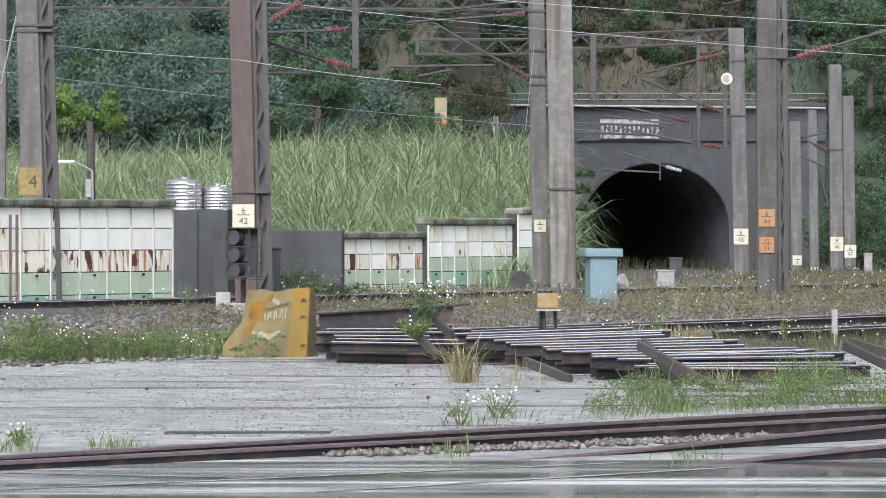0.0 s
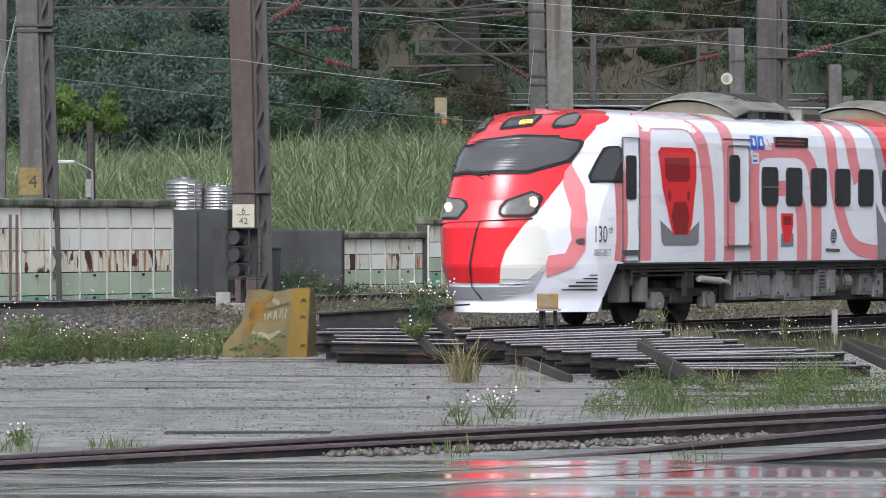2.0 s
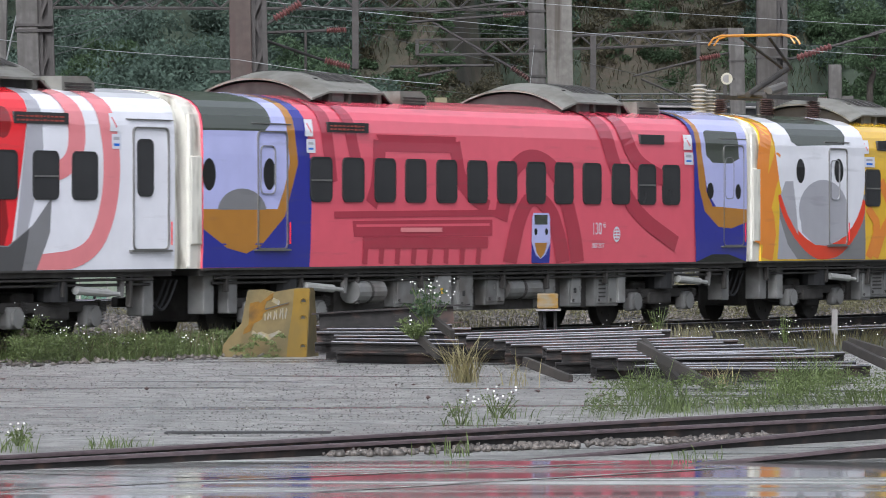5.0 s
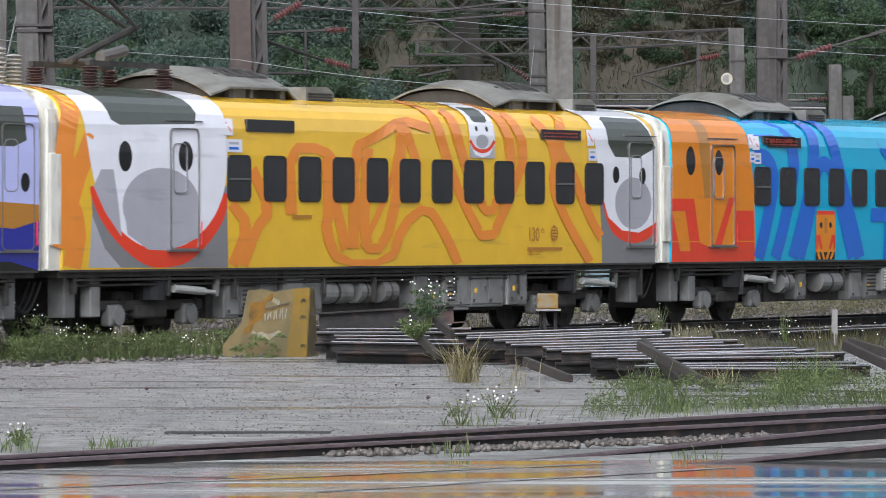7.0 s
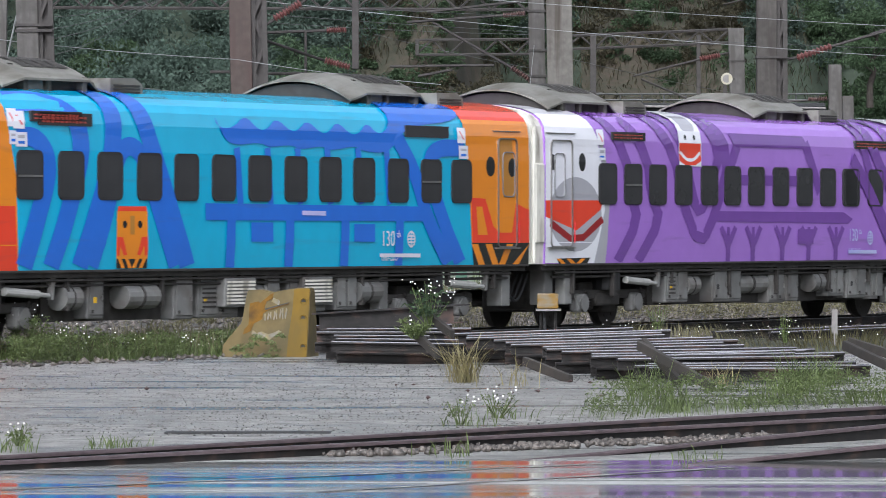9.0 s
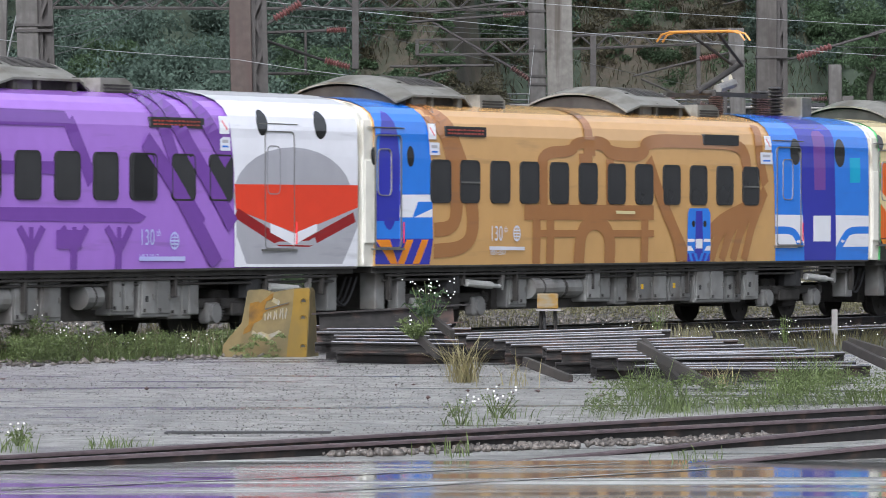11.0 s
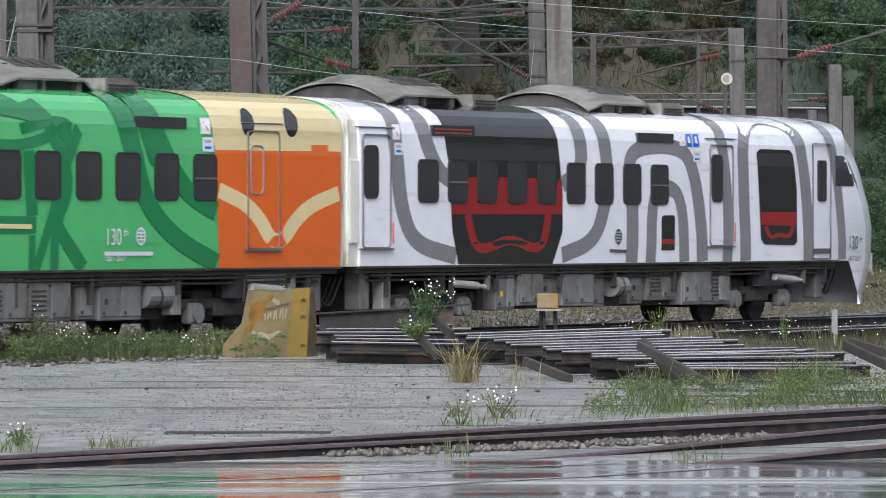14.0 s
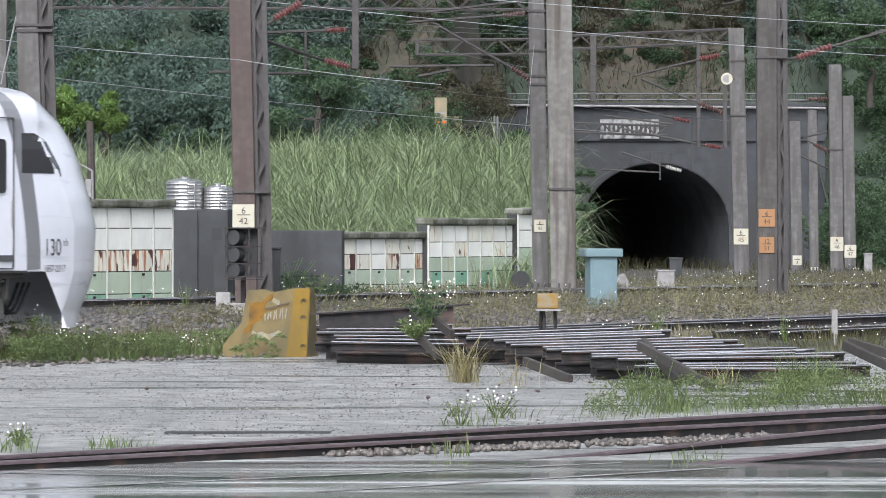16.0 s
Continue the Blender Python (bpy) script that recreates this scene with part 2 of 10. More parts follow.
def rust_panel(name, col, rust, core, amount, amount2):
    """Enamel panel with orange run-off streaks and dark rusted-through cores, different on each panel."""
    m = bpy.data.materials.new(name)
    m.use_nodes = True
    n, l = m.node_tree.nodes, m.node_tree.links
    b = n["Principled BSDF"]
    b.inputs["Roughness"].default_value = 0.38
    tc, oi, sh = n.new("ShaderNodeTexCoord"), n.new("ShaderNodeObjectInfo"), n.new("ShaderNodeVectorMath")
    k = n.new("ShaderNodeMath")
    k.operation = "MULTIPLY"
    k.inputs[1].default_value = 37.0
    sh.operation = "ADD"
    l.new(oi.outputs["Random"], k.inputs[0]), l.new(tc.outputs["Object"], sh.inputs[0]), l.new(k.outputs[0], sh.inputs[1])
    prev = None
    for scale, detail, lo, hi, c in (((1.2, 1.2, 0.8), 4, 0.42, 0.75, tuple(0.80 * v for v in col)), ((9, 9, 1.1), 5, 0.66 - 0.25 * amount, 0.80 - 0.25 * amount, rust), ((3.2, 3.2, 1.7), 6, 0.68 - 0.25 * amount2, 0.72 - 0.25 * amount2, core)):
        mp, nz, rg, mx = n.new("ShaderNodeMapping"), n.new("ShaderNodeTexNoise"), n.new("ShaderNodeMapRange"), n.new("ShaderNodeMix")
        mx.data_type = "RGBA"
        mp.inputs["Scale"].default_value = scale
        nz.inputs["Scale"].default_value, nz.inputs["Detail"].default_value = 1.0, detail
        rg.inputs[1].default_value, rg.inputs[2].default_value = lo, hi
        l.new(sh.outputs[0], mp.inputs[0]), l.new(mp.outputs[0], nz.inputs["Vector"]), l.new(nz.outputs["Fac"], rg.inputs[0]), l.new(rg.outputs[0], mx.inputs[0])
        if prev is None:
            mx.inputs[6].default_value = (*col, 1)
        else:
            l.new(prev, mx.inputs[6])
        mx.inputs[7].default_value = (*c, 1)
        prev = mx.outputs[2]
    l.new(prev, b.inputs["Base Color"])
    return m


TILE = rust_panel("white_enamel_panel", (0.80, 0.80, 0.73), (0.46, 0.36, 0.20), (0.16, 0.07, 0.04), 0.05, -0.15)
TILESOIL = rust_panel("soiled_white_enamel_panel", (0.72, 0.71, 0.60), (0.42, 0.24, 0.10), (0.11, 0.045, 0.03), 0.35, 0.05)
TILERUST = rust_panel("rusted_white_enamel_panel", (0.74, 0.72, 0.60), (0.36, 0.15, 0.06), (0.075, 0.028, 0.020), 0.62, 0.52)
TILEG = rust_panel("pale_green_enamel_panel", (0.42, 0.50, 0.38), (0.40, 0.32, 0.20), (0.12, 0.07, 0.05), 0.28, -0.2)
TILEGG = rust_panel("sea_green_enamel_panel", (0.20, 0.38, 0.27), (0.34, 0.38, 0.28), (0.14, 0.12, 0.09), 0.35, -0.2)
JOINT = mat("pale_joint_strip", (0.50, 0.50, 0.45), 0.5, 0, 0.12, 5, dirt=(0.2, 0.16, 0.1), dirt_amt=0.3, dirt_scale=(3, 3, 1))
COPING = mat("mossy_grey_coping", (0.17, 0.17, 0.14), 0.85, 0, 0.3, 5, bump=0.4, dirt=(0.06, 0.065, 0.04), dirt_amt=0.5)
DARKWALL = mat("dark_stained_concrete", (0.045, 0.047, 0.048), 0.85, 0, 0.25, 2, bump=0.3, dirt=(0.025, 0.026, 0.026), dirt_amt=0.5, dirt_scale=(1.5, 1.5, 0.3))
PORTAL = mat("blackened_tunnel_masonry", (0.040, 0.043, 0.046), 0.85, 0, 0.3, 2, bump=0.5, dirt=(0.03, 0.03, 0.03), dirt_amt=0.5, dirt_scale=(0.8, 0.8, 0.2))
# Sooty lining, its colour raised and blued to stand in for haze.
TUNNEL = mat("sooty_tunnel_lining", (0.085, 0.088, 0.095), 0.9, 0, 0.3, 1)
STAINLESS = mat("stainless_tank_steel", (0.42, 0.42, 0.41), 0.36, 0.9, 0.1, 3)
BARRIER = mat("weathered_yellow_barrier_paint", (0.135, 0.104, 0.046), 0.75, 0, 0.2, 6, spec=0.2, bump=0.4, dirt=(0.088, 0.072, 0.036), dirt_amt=0.55, dirt_scale=(2.5, 2.5, 1.6))
BARRIERO = mat("orange_primer_patch", (0.155, 0.075, 0.003), 0.6, 0, 0.25, 8, dirt=(0.07, 0.036, 0.006), dirt_amt=0.4, spec=0.2)
BARRIERY = mat("ochre_yellow_barrier_paint", (0.165, 0.098, 0.007), 0.6, 0, 0.12, 5, spec=0.2, bump=0.2, dirt=(0.115, 0.075, 0.012), dirt_amt=0.4, dirt_scale=(3, 3, 1))
# Purple-brown, lightened to paint the highlight line along the turnout heads.
RAILTOP = mat("purple_brown_rail_head", (0.15, 0.115, 0.12), 0.35, 0.4, 0.2, 9)
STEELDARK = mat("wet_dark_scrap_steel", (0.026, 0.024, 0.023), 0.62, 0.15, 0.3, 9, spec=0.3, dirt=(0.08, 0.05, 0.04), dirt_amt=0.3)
# Pale colour: sky shine painted on scrap rail tops, worn steel on running rails.
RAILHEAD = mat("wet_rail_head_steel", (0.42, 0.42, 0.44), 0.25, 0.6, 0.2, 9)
TIMBER = mat("wet_grey_timber", (0.040, 0.035, 0.030), 0.7, 0, 0.25, 8, dirt=(0.03, 0.028, 0.025), dirt_amt=0.5, dirt_scale=(1, 6, 6))
TEAL = mat("pale_teal_cabinet_paint", (0.125, 0.185, 0.20), 0.5, 0, 0.08, 3, dirt=(0.12, 0.14, 0.13), dirt_amt=0.3, dirt_scale=(2, 2, 1))
PLATE = mat("cream_number_plate", (0.38, 0.36, 0.28), 0.5, 0, 0.06, 5, dirt=(0.35, 0.30, 0.2), dirt_amt=0.25)
PLATEO = mat("orange_number_plate", (0.25, 0.125, 0.045), 0.5, 0, 0.06, 5)
INK = mat("black_ink", (0.02, 0.02, 0.02), 0.6)
WIRE = mat("grey_wire", (0.10, 0.105, 0.105), 0.5, 0.6)
WIREPALE = mat("pale_wire", (0.30, 0.31, 0.31), 0.45, 0.5)
SIGNPALE = mat("pale_sign_enamel", (0.19, 0.17, 0.10), 0.6, 0, 0.1, 4, dirt=(0.25, 0.18, 0.1), dirt_amt=0.4)
BOXYEL = mat("faded_yellow_box_paint", (0.21, 0.115, 0.008), 0.6, 0, 0.1, 5, dirt=(0.17, 0.15, 0.11), dirt_amt=0.45, dirt_scale=(3, 3, 6))
GREYBOX = mat("grey_concrete_box", (0.24, 0.23, 0.22), 0.8, 0, 0.2, 5)


# ---- plant and wire helpers ----
def blades(name, roots, h, w, material, lean=0.35, label="", category="grass", parent=None, kind="stuff", seed=1, outward=None):
    """Many arching leaf blades in one mesh, standing on the roots; outward gives the way each one leans."""
    rng = np.random.default_rng(seed)
    roots = np.asarray(roots, float)
    n = len(roots)
    az = rng.uniform(0, 2 * np.pi, n) if outward is None else np.asarray(outward, float) + rng.normal(size=n) * 0.5
    hh = h * rng.uniform(0.5, 1.2, n)
    t0, bend = 0.12 + 0.25 * lean * rng.random(n), lean * rng.uniform(0.5, 2.6, n)
    d = np.stack([np.cos(az), np.sin(az), np.zeros(n)], 1)
    side = np.stack([np.cos(az + 1.57 + rng.uniform(-.8, .8, n)), np.sin(az + 1.57), np.zeros(n)], 1) * (w * rng.uniform(0.6, 1.3, n))[:, None] / 2
    rows, c, seg = [], roots.copy(), 4
    for k, ww in enumerate((0.7, 1.0, 0.9, 0.6, 0.05)):
        if k:
            th = np.minimum(t0 + bend * ((k - 0.5) / seg) ** 1.5, 2.6)
            c = c + d * (np.sin(th) * hh / seg)[:, None]
            c[:, 2] += np.cos(th) * hh / seg
        rows += [c - side * ww, c + side * ww]
    v = np.stack(rows, 1).reshape(-1, 3)
    f = (np.array([(0, 1, 3, 2), (2, 3, 5, 4), (4, 5, 7, 6), (6, 7, 9, 8)])[None] + (10 * np.arange(n))[:, None, None]).reshape(-1, 4)
    ob = quick_mesh(name, v, f, material, parent)
    if not parent:
        tagged(ob, label, category, kind=kind)
    return ob


def leaves(name, centres, radii, per, size, material, parent=None, flat=0.75, seed=1, long=2.2, droop=0.3, front=0.0):
    """Leaf clumps: many small pointed leaves near the shells of uneven clumps."""
    rng = np.random.default_rng(seed)
    centres, radii = np.asarray(centres, float), np.asarray(radii, float)
    c = np.repeat(centres, per, 0)
    r = np.repeat(radii, per)
    n = len(c)
    d = rng.normal(size=(n, 3))
    d /= np.linalg.norm(d, axis=1)[:, None]
    d[:, 2] = np.where(rng.random(n) < 0.6 * front, d[:, 2], np.abs(d[:, 2]) * 0.9 - 0.25 * rng.random(n))
    d[:, 1] = np.where(rng.random(n) < front, -np.abs(d[:, 1]), d[:, 1])
    rad = r * rng.uniform(0.55, 1.12, n)
    p = c + d * rad[:, None] * np.array([1, 1, flat])
    a = d * 0.6 + rng.normal(size=(n, 3)) * 0.6
    a[:, 2] -= droop
    a /= np.linalg.norm(a, axis=1)[:, None]
    b = np.cross(a, rng.normal(size=(n, 3)))
    b /= np.linalg.norm(b, axis=1)[:, None]
    s = size * rng.uniform(0.6, 1.4, n)[:, None]
    v = np.stack([p - a * s * 0.5, p + b * s / long * 0.5 , p + a * s * 0.6, p - b * s / long * 0.5], 1).reshape(-1, 3)
    return quick_mesh(name, v, np.arange(4 * n).reshape(-1, 4), material, parent)


def scatter(n, x0, x1, y0, y1, seed, z=0.0):
    rng = np.random.default_rng(seed)
    return np.stack([rng.uniform(x0, x1, n), rng.uniform(y0, y1, n), np.full(n, z)], 1)


def strip(n, a0, a1, p0, p1, z, seed):
    """Random roots in a stretch along the railway."""
    rng = np.random.default_rng(seed)
    a, p = rng.uniform(a0, a1, n), rng.uniform(p0, p1, n)
    return np.stack([0.4823 * a - 0.8760 * p, 0.8760 * a + 0.4823 * p, np.full(n, z)], 1)


def flowers(name, roots, h, size, seed, label):
    """Small white flower heads on thin stalks."""
    rng = np.random.default_rng(seed)
    v, f = [], []
    for x, y, z in roots:
        hh, s = h * rng.uniform(0.5, 1.1), size * rng.uniform(0.6, 1.3)
        dx = rng.uniform(-0.1, 0.1)
        k = len(v)
        v += [(x + dx - s, y, z + hh), (x + dx, y - s, z + hh - s * 0.6), (x + dx + s, y, z + hh), (x + dx, y, z + hh + s)]
        f.append((k, k + 1, k + 2, k + 3))
    return tagged(mesh_object(name, v, f, PETAL), label, "flowers", kind="stuff")


def wire(name, pts, r, material, label, sag=0.0, parent=None):
    line = [Vector(pts[0])]
    for a, b in zip(pts, pts[1:]):
        a, b = Vector(a), Vector(b)
        n = 8 if sag else 1
        for i in range(n):
            w = (i + 1) / n
            line.append(a.lerp(b, w) - Vector((0, 0, sag * 4 * w * (1 - w))))
    v, f = [], []
    for i, p in enumerate(line):
        d = (line[min(i + 1, len(line) - 1)] - line[max(0, i - 1)]).normalized()
        s = d.cross(Vector((0, 0, 1)) if abs(d.z) < 0.9 else Vector((1, 0, 0))).normalized()
        t = d.cross(s)
        v += [p + s * r * math.cos(k * 1.2566) + t * r * math.sin(k * 1.2566) for k in range(5)]
        if i:
            f += [(5 * i - 5 + k, 5 * i - 5 + (k + 1) % 5, 5 * i + (k + 1) % 5, 5 * i + k) for k in range(5)]
    ob = mesh_object(name, v, f, material, parent)
    return ob if parent else tagged(ob, label, "cable")


# ---- ground ----
ground = mesh_object("ground", [(-900, -60, -0.02), (900, -60, -0.02), (900, 1500, -0.02), (-900, 1500, -0.02)], [(0, 1, 2, 3)], EARTH)
tagged(ground, "dark weedy earth around the railway", "ground", kind="structure")
nx, ny = 80, 90
vs, fs = [], []


def yard_z(x, y):
    t = min(1, max(0, (y - 58) / 20))
    return 0.09 * t * t * (3 - 2 * t)


for j in range(ny + 1):
    for i in range(nx + 1):
        x = -14 + 28 * i / nx
        far = min(82.0, (42.75 + 0.876 * x) / 0.4823 + 0.15 * math.sin(x * 3.1)) if x < -2.5 else 82.0
        y = 46.9 + 0.03 * x + (far - 46.9) * j / ny
        vs.append((x, y, yard_z(x, y) + 0.012 * noise.noise((x * 0.3, y * 0.2, 0)) + 0.005 * noise.noise((x * 2.1, y * 0.8, 3))))
for j in range(ny):
    for i in range(nx):
        k = j * (nx + 1) + i
        fs.append((k, k + 1, k + nx + 2, k + nx + 1))
yard = mesh_object("yard_pavement", vs, fs, CONCRETE, smooth=True)
tagged(yard, "wet grey gravelly concrete yard surface", "pavement", kind="structure")
apron = mesh_object("wet_pavement", [(-40, -20, 0.0), (40, -20, 0.0), (40, 48.1, 0.0), (-40, 45.7, 0.0)], [(0, 1, 2, 3)], WETSLAB)
tagged(apron, "smooth wet concrete apron mirroring the sky", "pavement", kind="structure")
for (x0, y0, z0), (x1, y1, z1) in (((-3.43, 41.47, 0.00), (1.54, 46.24, 0.00)), ((-0.97, 41.12, 0.00), (2.47, 45.37, 0.00)), ((-3.67, 44.33, 0.00), (-1.67, 43.53, 0.00))):
    d = Vector((x1 - x0, y1 - y0, 0)).normalized()
    nrm = Vector((-d.y, d.x, 0)) * 0.05
    a, b = Vector((x0, y0, 0.006)), Vector((x1, y1, 0.006))
    tagged(mesh_object("dry_kerb", [a - nrm, b - nrm, b + nrm, a + nrm], [(0, 1, 2, 3)], CONCRETE), "pale damp concrete seam in the apron", "pavement", kind="structure")

# ballast beds
def berm(name, p0, p1, z, a0, a1, material, label):
    bm = bmesh.new()
    prof = [(p0 - 0.5, -0.03), (p0, z), (p1, z), (p1 + 0.5, -0.03)]
    va, vb = [bm.verts.new(along(a0, p, zz)) for p, zz in prof], [bm.verts.new(along(a1, p, zz)) for p, zz in prof]
    for i in range(3):
        bm.faces.new((va[i], va[i + 1], vb[i + 1], vb[i]))
    return tagged(part(name, bm, material), label, "ballast", kind="structure")


berm("ballast_bed", 43.0, 66.0, 0.10, 20, 260, BALLAST, "grey stone ballast under the tracks")
berm("ballast_bank", 63.5, 120.0, 0.26, 20, 260, BALLAST, "weedy ballast bank before the wall")


def rail(name, a, b, label, group, h=0.15, w=0.07, material=None, foot=0.13, turnout=False):
    """A flat-bottomed rail with head, web and foot between two points on its running surface."""
    a, b = Vector(a), Vector(b)
    d = (b - a).normalized()
    s = Vector((0, 0, 1)).cross(d).normalized()
    up = d.cross(s) * -1 if d.cross(s).z < 0 else d.cross(s)
    prof = [(-w * .42, 0), (w * .42, 0), (w * .5, -.012), (w * .5, -.034), (.010, -.045), (.010, -h + .03), (foot / 2, -h + .012), (foot / 2, -h), (-foot / 2, -h), (-foot / 2, -h + .012), (-.010, -h + .03), (-.010, -.045), (-w * .5, -.034), (-w * .5, -.012)]
    n = len(prof)
    v = [a + s * x + up * z for x, z in prof] + [b + s * x + up * z for x, z in prof]
    f = [(i, n + i, n + (i + 1) % n, (i + 1) % n) for i in range(n)] + [tuple(range(n)), tuple(range(2 * n - 1, n - 1, -1))]
    ob = mesh_object(name, v, f, material or STEELDARK)
    # Head faces get the lighter colour with the shine painted in.
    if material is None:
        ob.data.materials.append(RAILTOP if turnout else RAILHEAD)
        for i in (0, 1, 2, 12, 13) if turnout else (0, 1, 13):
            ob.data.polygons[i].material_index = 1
    return tagged(ob, label, "rail", group)


for p in (43.83, 44.91):
    rail("rail", along(20, p, 0.27), along(260, p, 0.27), "worn steel rail of the running track", "running rails")
rail("rail", along(82.82070234488009, 40.3, 0.25), along(260, 40.3, 0.25), "dark siding rail among weeds", "siding rails")
rail("rail", along(82.82070234488009, 39.23, 0.25), along(260, 39.23, 0.25), "dark siding rail among weeds", "siding rails")
for p in (63.9, 64.97):
    rail("rail", along(20, p, 0.42), along(260, p, 0.42), "rusty rail of the track before the tiled wall", "wall track rails")
sl = part("sleeper", box(bmesh.new(), -0.11, 0.11, -1.0, 1.0, 0.02, 0.125, 0.01), TIMBER, None)
tagged(sl, "dark sleeper under the running rails", "sleeper", "sleepers")
sl.matrix_basis = rail_frame(58, 44.37, 0)
for i in range(1, 70):
    copy_thing(sl, rail_frame(58 + i * 0.65, 44.37, 0))

# foreground turnout
for (a, b) in ((((-4.02, 45.16, 0.10)), ((5.19, 57.39, 0.15))), (((-3.97, 44.53, 0.08)), ((4.94, 54.71, 0.14))), (((0.30, 46.40, -0.01)), ((4.71, 52.08, 0.16))), (((2.10, 46.09, 0.0)), ((4.29, 47.50, 0.15)))):
    rail("rail", a, b, "rusty purple-brown turnout rail in the yard", "turnout rails", h=0.17, w=0.08, turnout=True)


ICO = [(0, 0.53, 0.85), (0, -0.53, 0.85), (0, 0.53, -0.85), (0, -0.53, -0.85), (0.53, 0.85, 0), (-0.53, 0.85, 0), (0.53, -0.85, 0), (-0.53, -0.85, 0), (0.85, 0, 0.53), (0.85, 0, -0.53), (-0.85, 0, 0.53), (-0.85, 0, -0.53)]
ICOF = [(0, 1, 8), (0, 10, 1), (0, 8, 4), (0, 4, 5), (0, 5, 10), (1, 6, 8), (1, 7, 6), (1, 10, 7), (8, 6, 9), (8, 9, 4), (4, 9, 2), (4, 2, 5), (5, 2, 11), (5, 11, 10), (10, 11, 7), (7, 11, 3), (7, 3, 6), (6, 3, 9), (2, 9, 3), (2, 3, 11)]


OCT = [(1, 0, 0), (0, 1, 0), (-1, 0, 0), (0, -1, 0), (0.2, 0.1, 0.8), (-0.1, 0.1, -0.8)]
OCTF = [(0, 1, 4), (1, 2, 4), (2, 3, 4), (3, 0, 4), (1, 0, 5), (2, 1, 5), (3, 2, 5), (0, 3, 5)]


def stones(name, pts, s, material, label, seed=3, fine=False):
    """Broken stones: jittered many-sided lumps, flattened, at random turns."""
    shape, sides = (ICO, ICOF) if fine else (OCT, OCTF)
    g = np.random.default_rng(seed)
    pts = np.asarray(pts, float)
    n = len(pts)
    base = np.array(shape)[None] * g.uniform(0.55, 1.4, (n, len(shape), 1))
    base *= (s * g.uniform(0.5, 1.3, n))[:, None, None] * g.uniform(0.7, 1.3, (n, 1, 3))
    a = g.uniform(0, 6.28, n)
    ca, sa = np.cos(a)[:, None], np.sin(a)[:, None]
    v = np.stack([base[..., 0] * ca - base[..., 1] * sa, base[..., 0] * sa + base[..., 1] * ca, base[..., 2] * 0.75 + s * 0.3], 2) + pts[:, None]
    f = (np.array(sides)[None] + (len(shape) * np.arange(n))[:, None, None]).reshape(-1, 3)
    return tagged(quick_mesh(name, v.reshape(-1, 3), f, material), label, "stones", kind="stuff")


_r = random.Random(5)
pts = []
while len(pts) < 520:
    x, y = _r.uniform(-1.1, 3.2), _r.uniform(47.4, 52.5)
    if abs(y - (48.6 + x * 0.95)) < 0.5:
        pts.append((x, y, 0.01))
stones("gravel", pts, 0.036, STONE, "loose grey ballast stones between turnout rails", fine=True)
stones("yard_gravel", [(p[0], p[1], yard_z(p[0], p[1])) for p in scatter(15000, -7, 7, 52, 80, 8, 0.0)], 0.012, GRIT, "fine grit scattered over the yard")
stones("yard_lumps", [tuple(p) for p in scatter(46, -8, 2, 62, 78, 9, 0.05)], 0.035, RAILRUST, "dark lumps of debris on the yard")
stones("track_ballast", [tuple(p) for p in strip(6500, 60, 118, 41.0, 47.5, 0.09, 12)], 0.06, STONE, "grey ballast stones along the running track")
stones("bank_ballast", [tuple(p) for p in strip(9000, 68, 130, 47.5, 66.4, 0.10, 13)], 0.07, STONE, "dark ballast stones before the tiled wall")
for (x0, y0, z0), (x1, y1, z1), m in (((-2.75, 52.81, 0.00), (-1.11, 53.99, 0.00), INK), ((-0.93, 70.79, 0.00), (-0.32, 69.52, 0.00), STEELDARK)):
    bm = box(bmesh.new(), x0, x1, y0, y0 + 0.35, 0.0, 0.012)
    tagged(part("steel_strip", bm, m), "flat dark steel strip set in the yard", "strip")

# ---- jersey barrier ----
bx, by, bz = (-2.60, 80.60, 0.06)
bar = empty("concrete_barrier", "weathered yellow concrete barrier with chipped paint", "barrier", m=pose(bx, by, 0.07, 0, 0, -14))
bm = bmesh.new()
w = 0.34
prof = [(-0.67, 0), (-0.66, 0.19), (-0.513, 0.375), (-0.389, 0.52), (-0.321, 1.02), (-0.125, 1.03), (0.07, 0.985), (0.13, 1.0), (0.45, 1.055), (0.64, 1.06), (0.66, 1.03), (0.666, 0)]
va, vb = [bm.verts.new((x, -w, z)) for x, z in prof], [bm.verts.new((x, w, z)) for x, z in prof]
for a, b in zip(va, vb):
    a.co.y, b.co.y = -0.34 + 0.2075 * a.co.z, 0.34 - 0.2075 * a.co.z
bm.faces.new(va), bm.faces.new(vb[::-1])
for i in range(len(prof)):
    bm.faces.new((va[i], vb[i], vb[(i + 1) % len(prof)], va[(i + 1) % len(prof)]))
bmesh.ops.triangulate(bm, faces=bm.faces)
bmesh.ops.bevel(bm, geom=[e for e in bm.edges if e.calc_face_angle(0) > 0.5], offset=0.015, segments=2, affect="EDGES")
part("barrier_body", bm, BARRIER, bar)


def ring_rod(c, r, t):
    bm = bmesh.new()
    for i in range(14):
        a, b = i / 14 * 6.2832, (i + 1) / 14 * 6.2832
        rod(bm, (c[0] + r * math.cos(a), c[1], c[2] + r * math.sin(a)), (c[0] + r * math.cos(b), c[1], c[2] + r * math.sin(b)), t, seg=5)
    return bm


def on_face(x, z, off=0.008):
    return (x, -0.34 + 0.2075 * z - off, z)


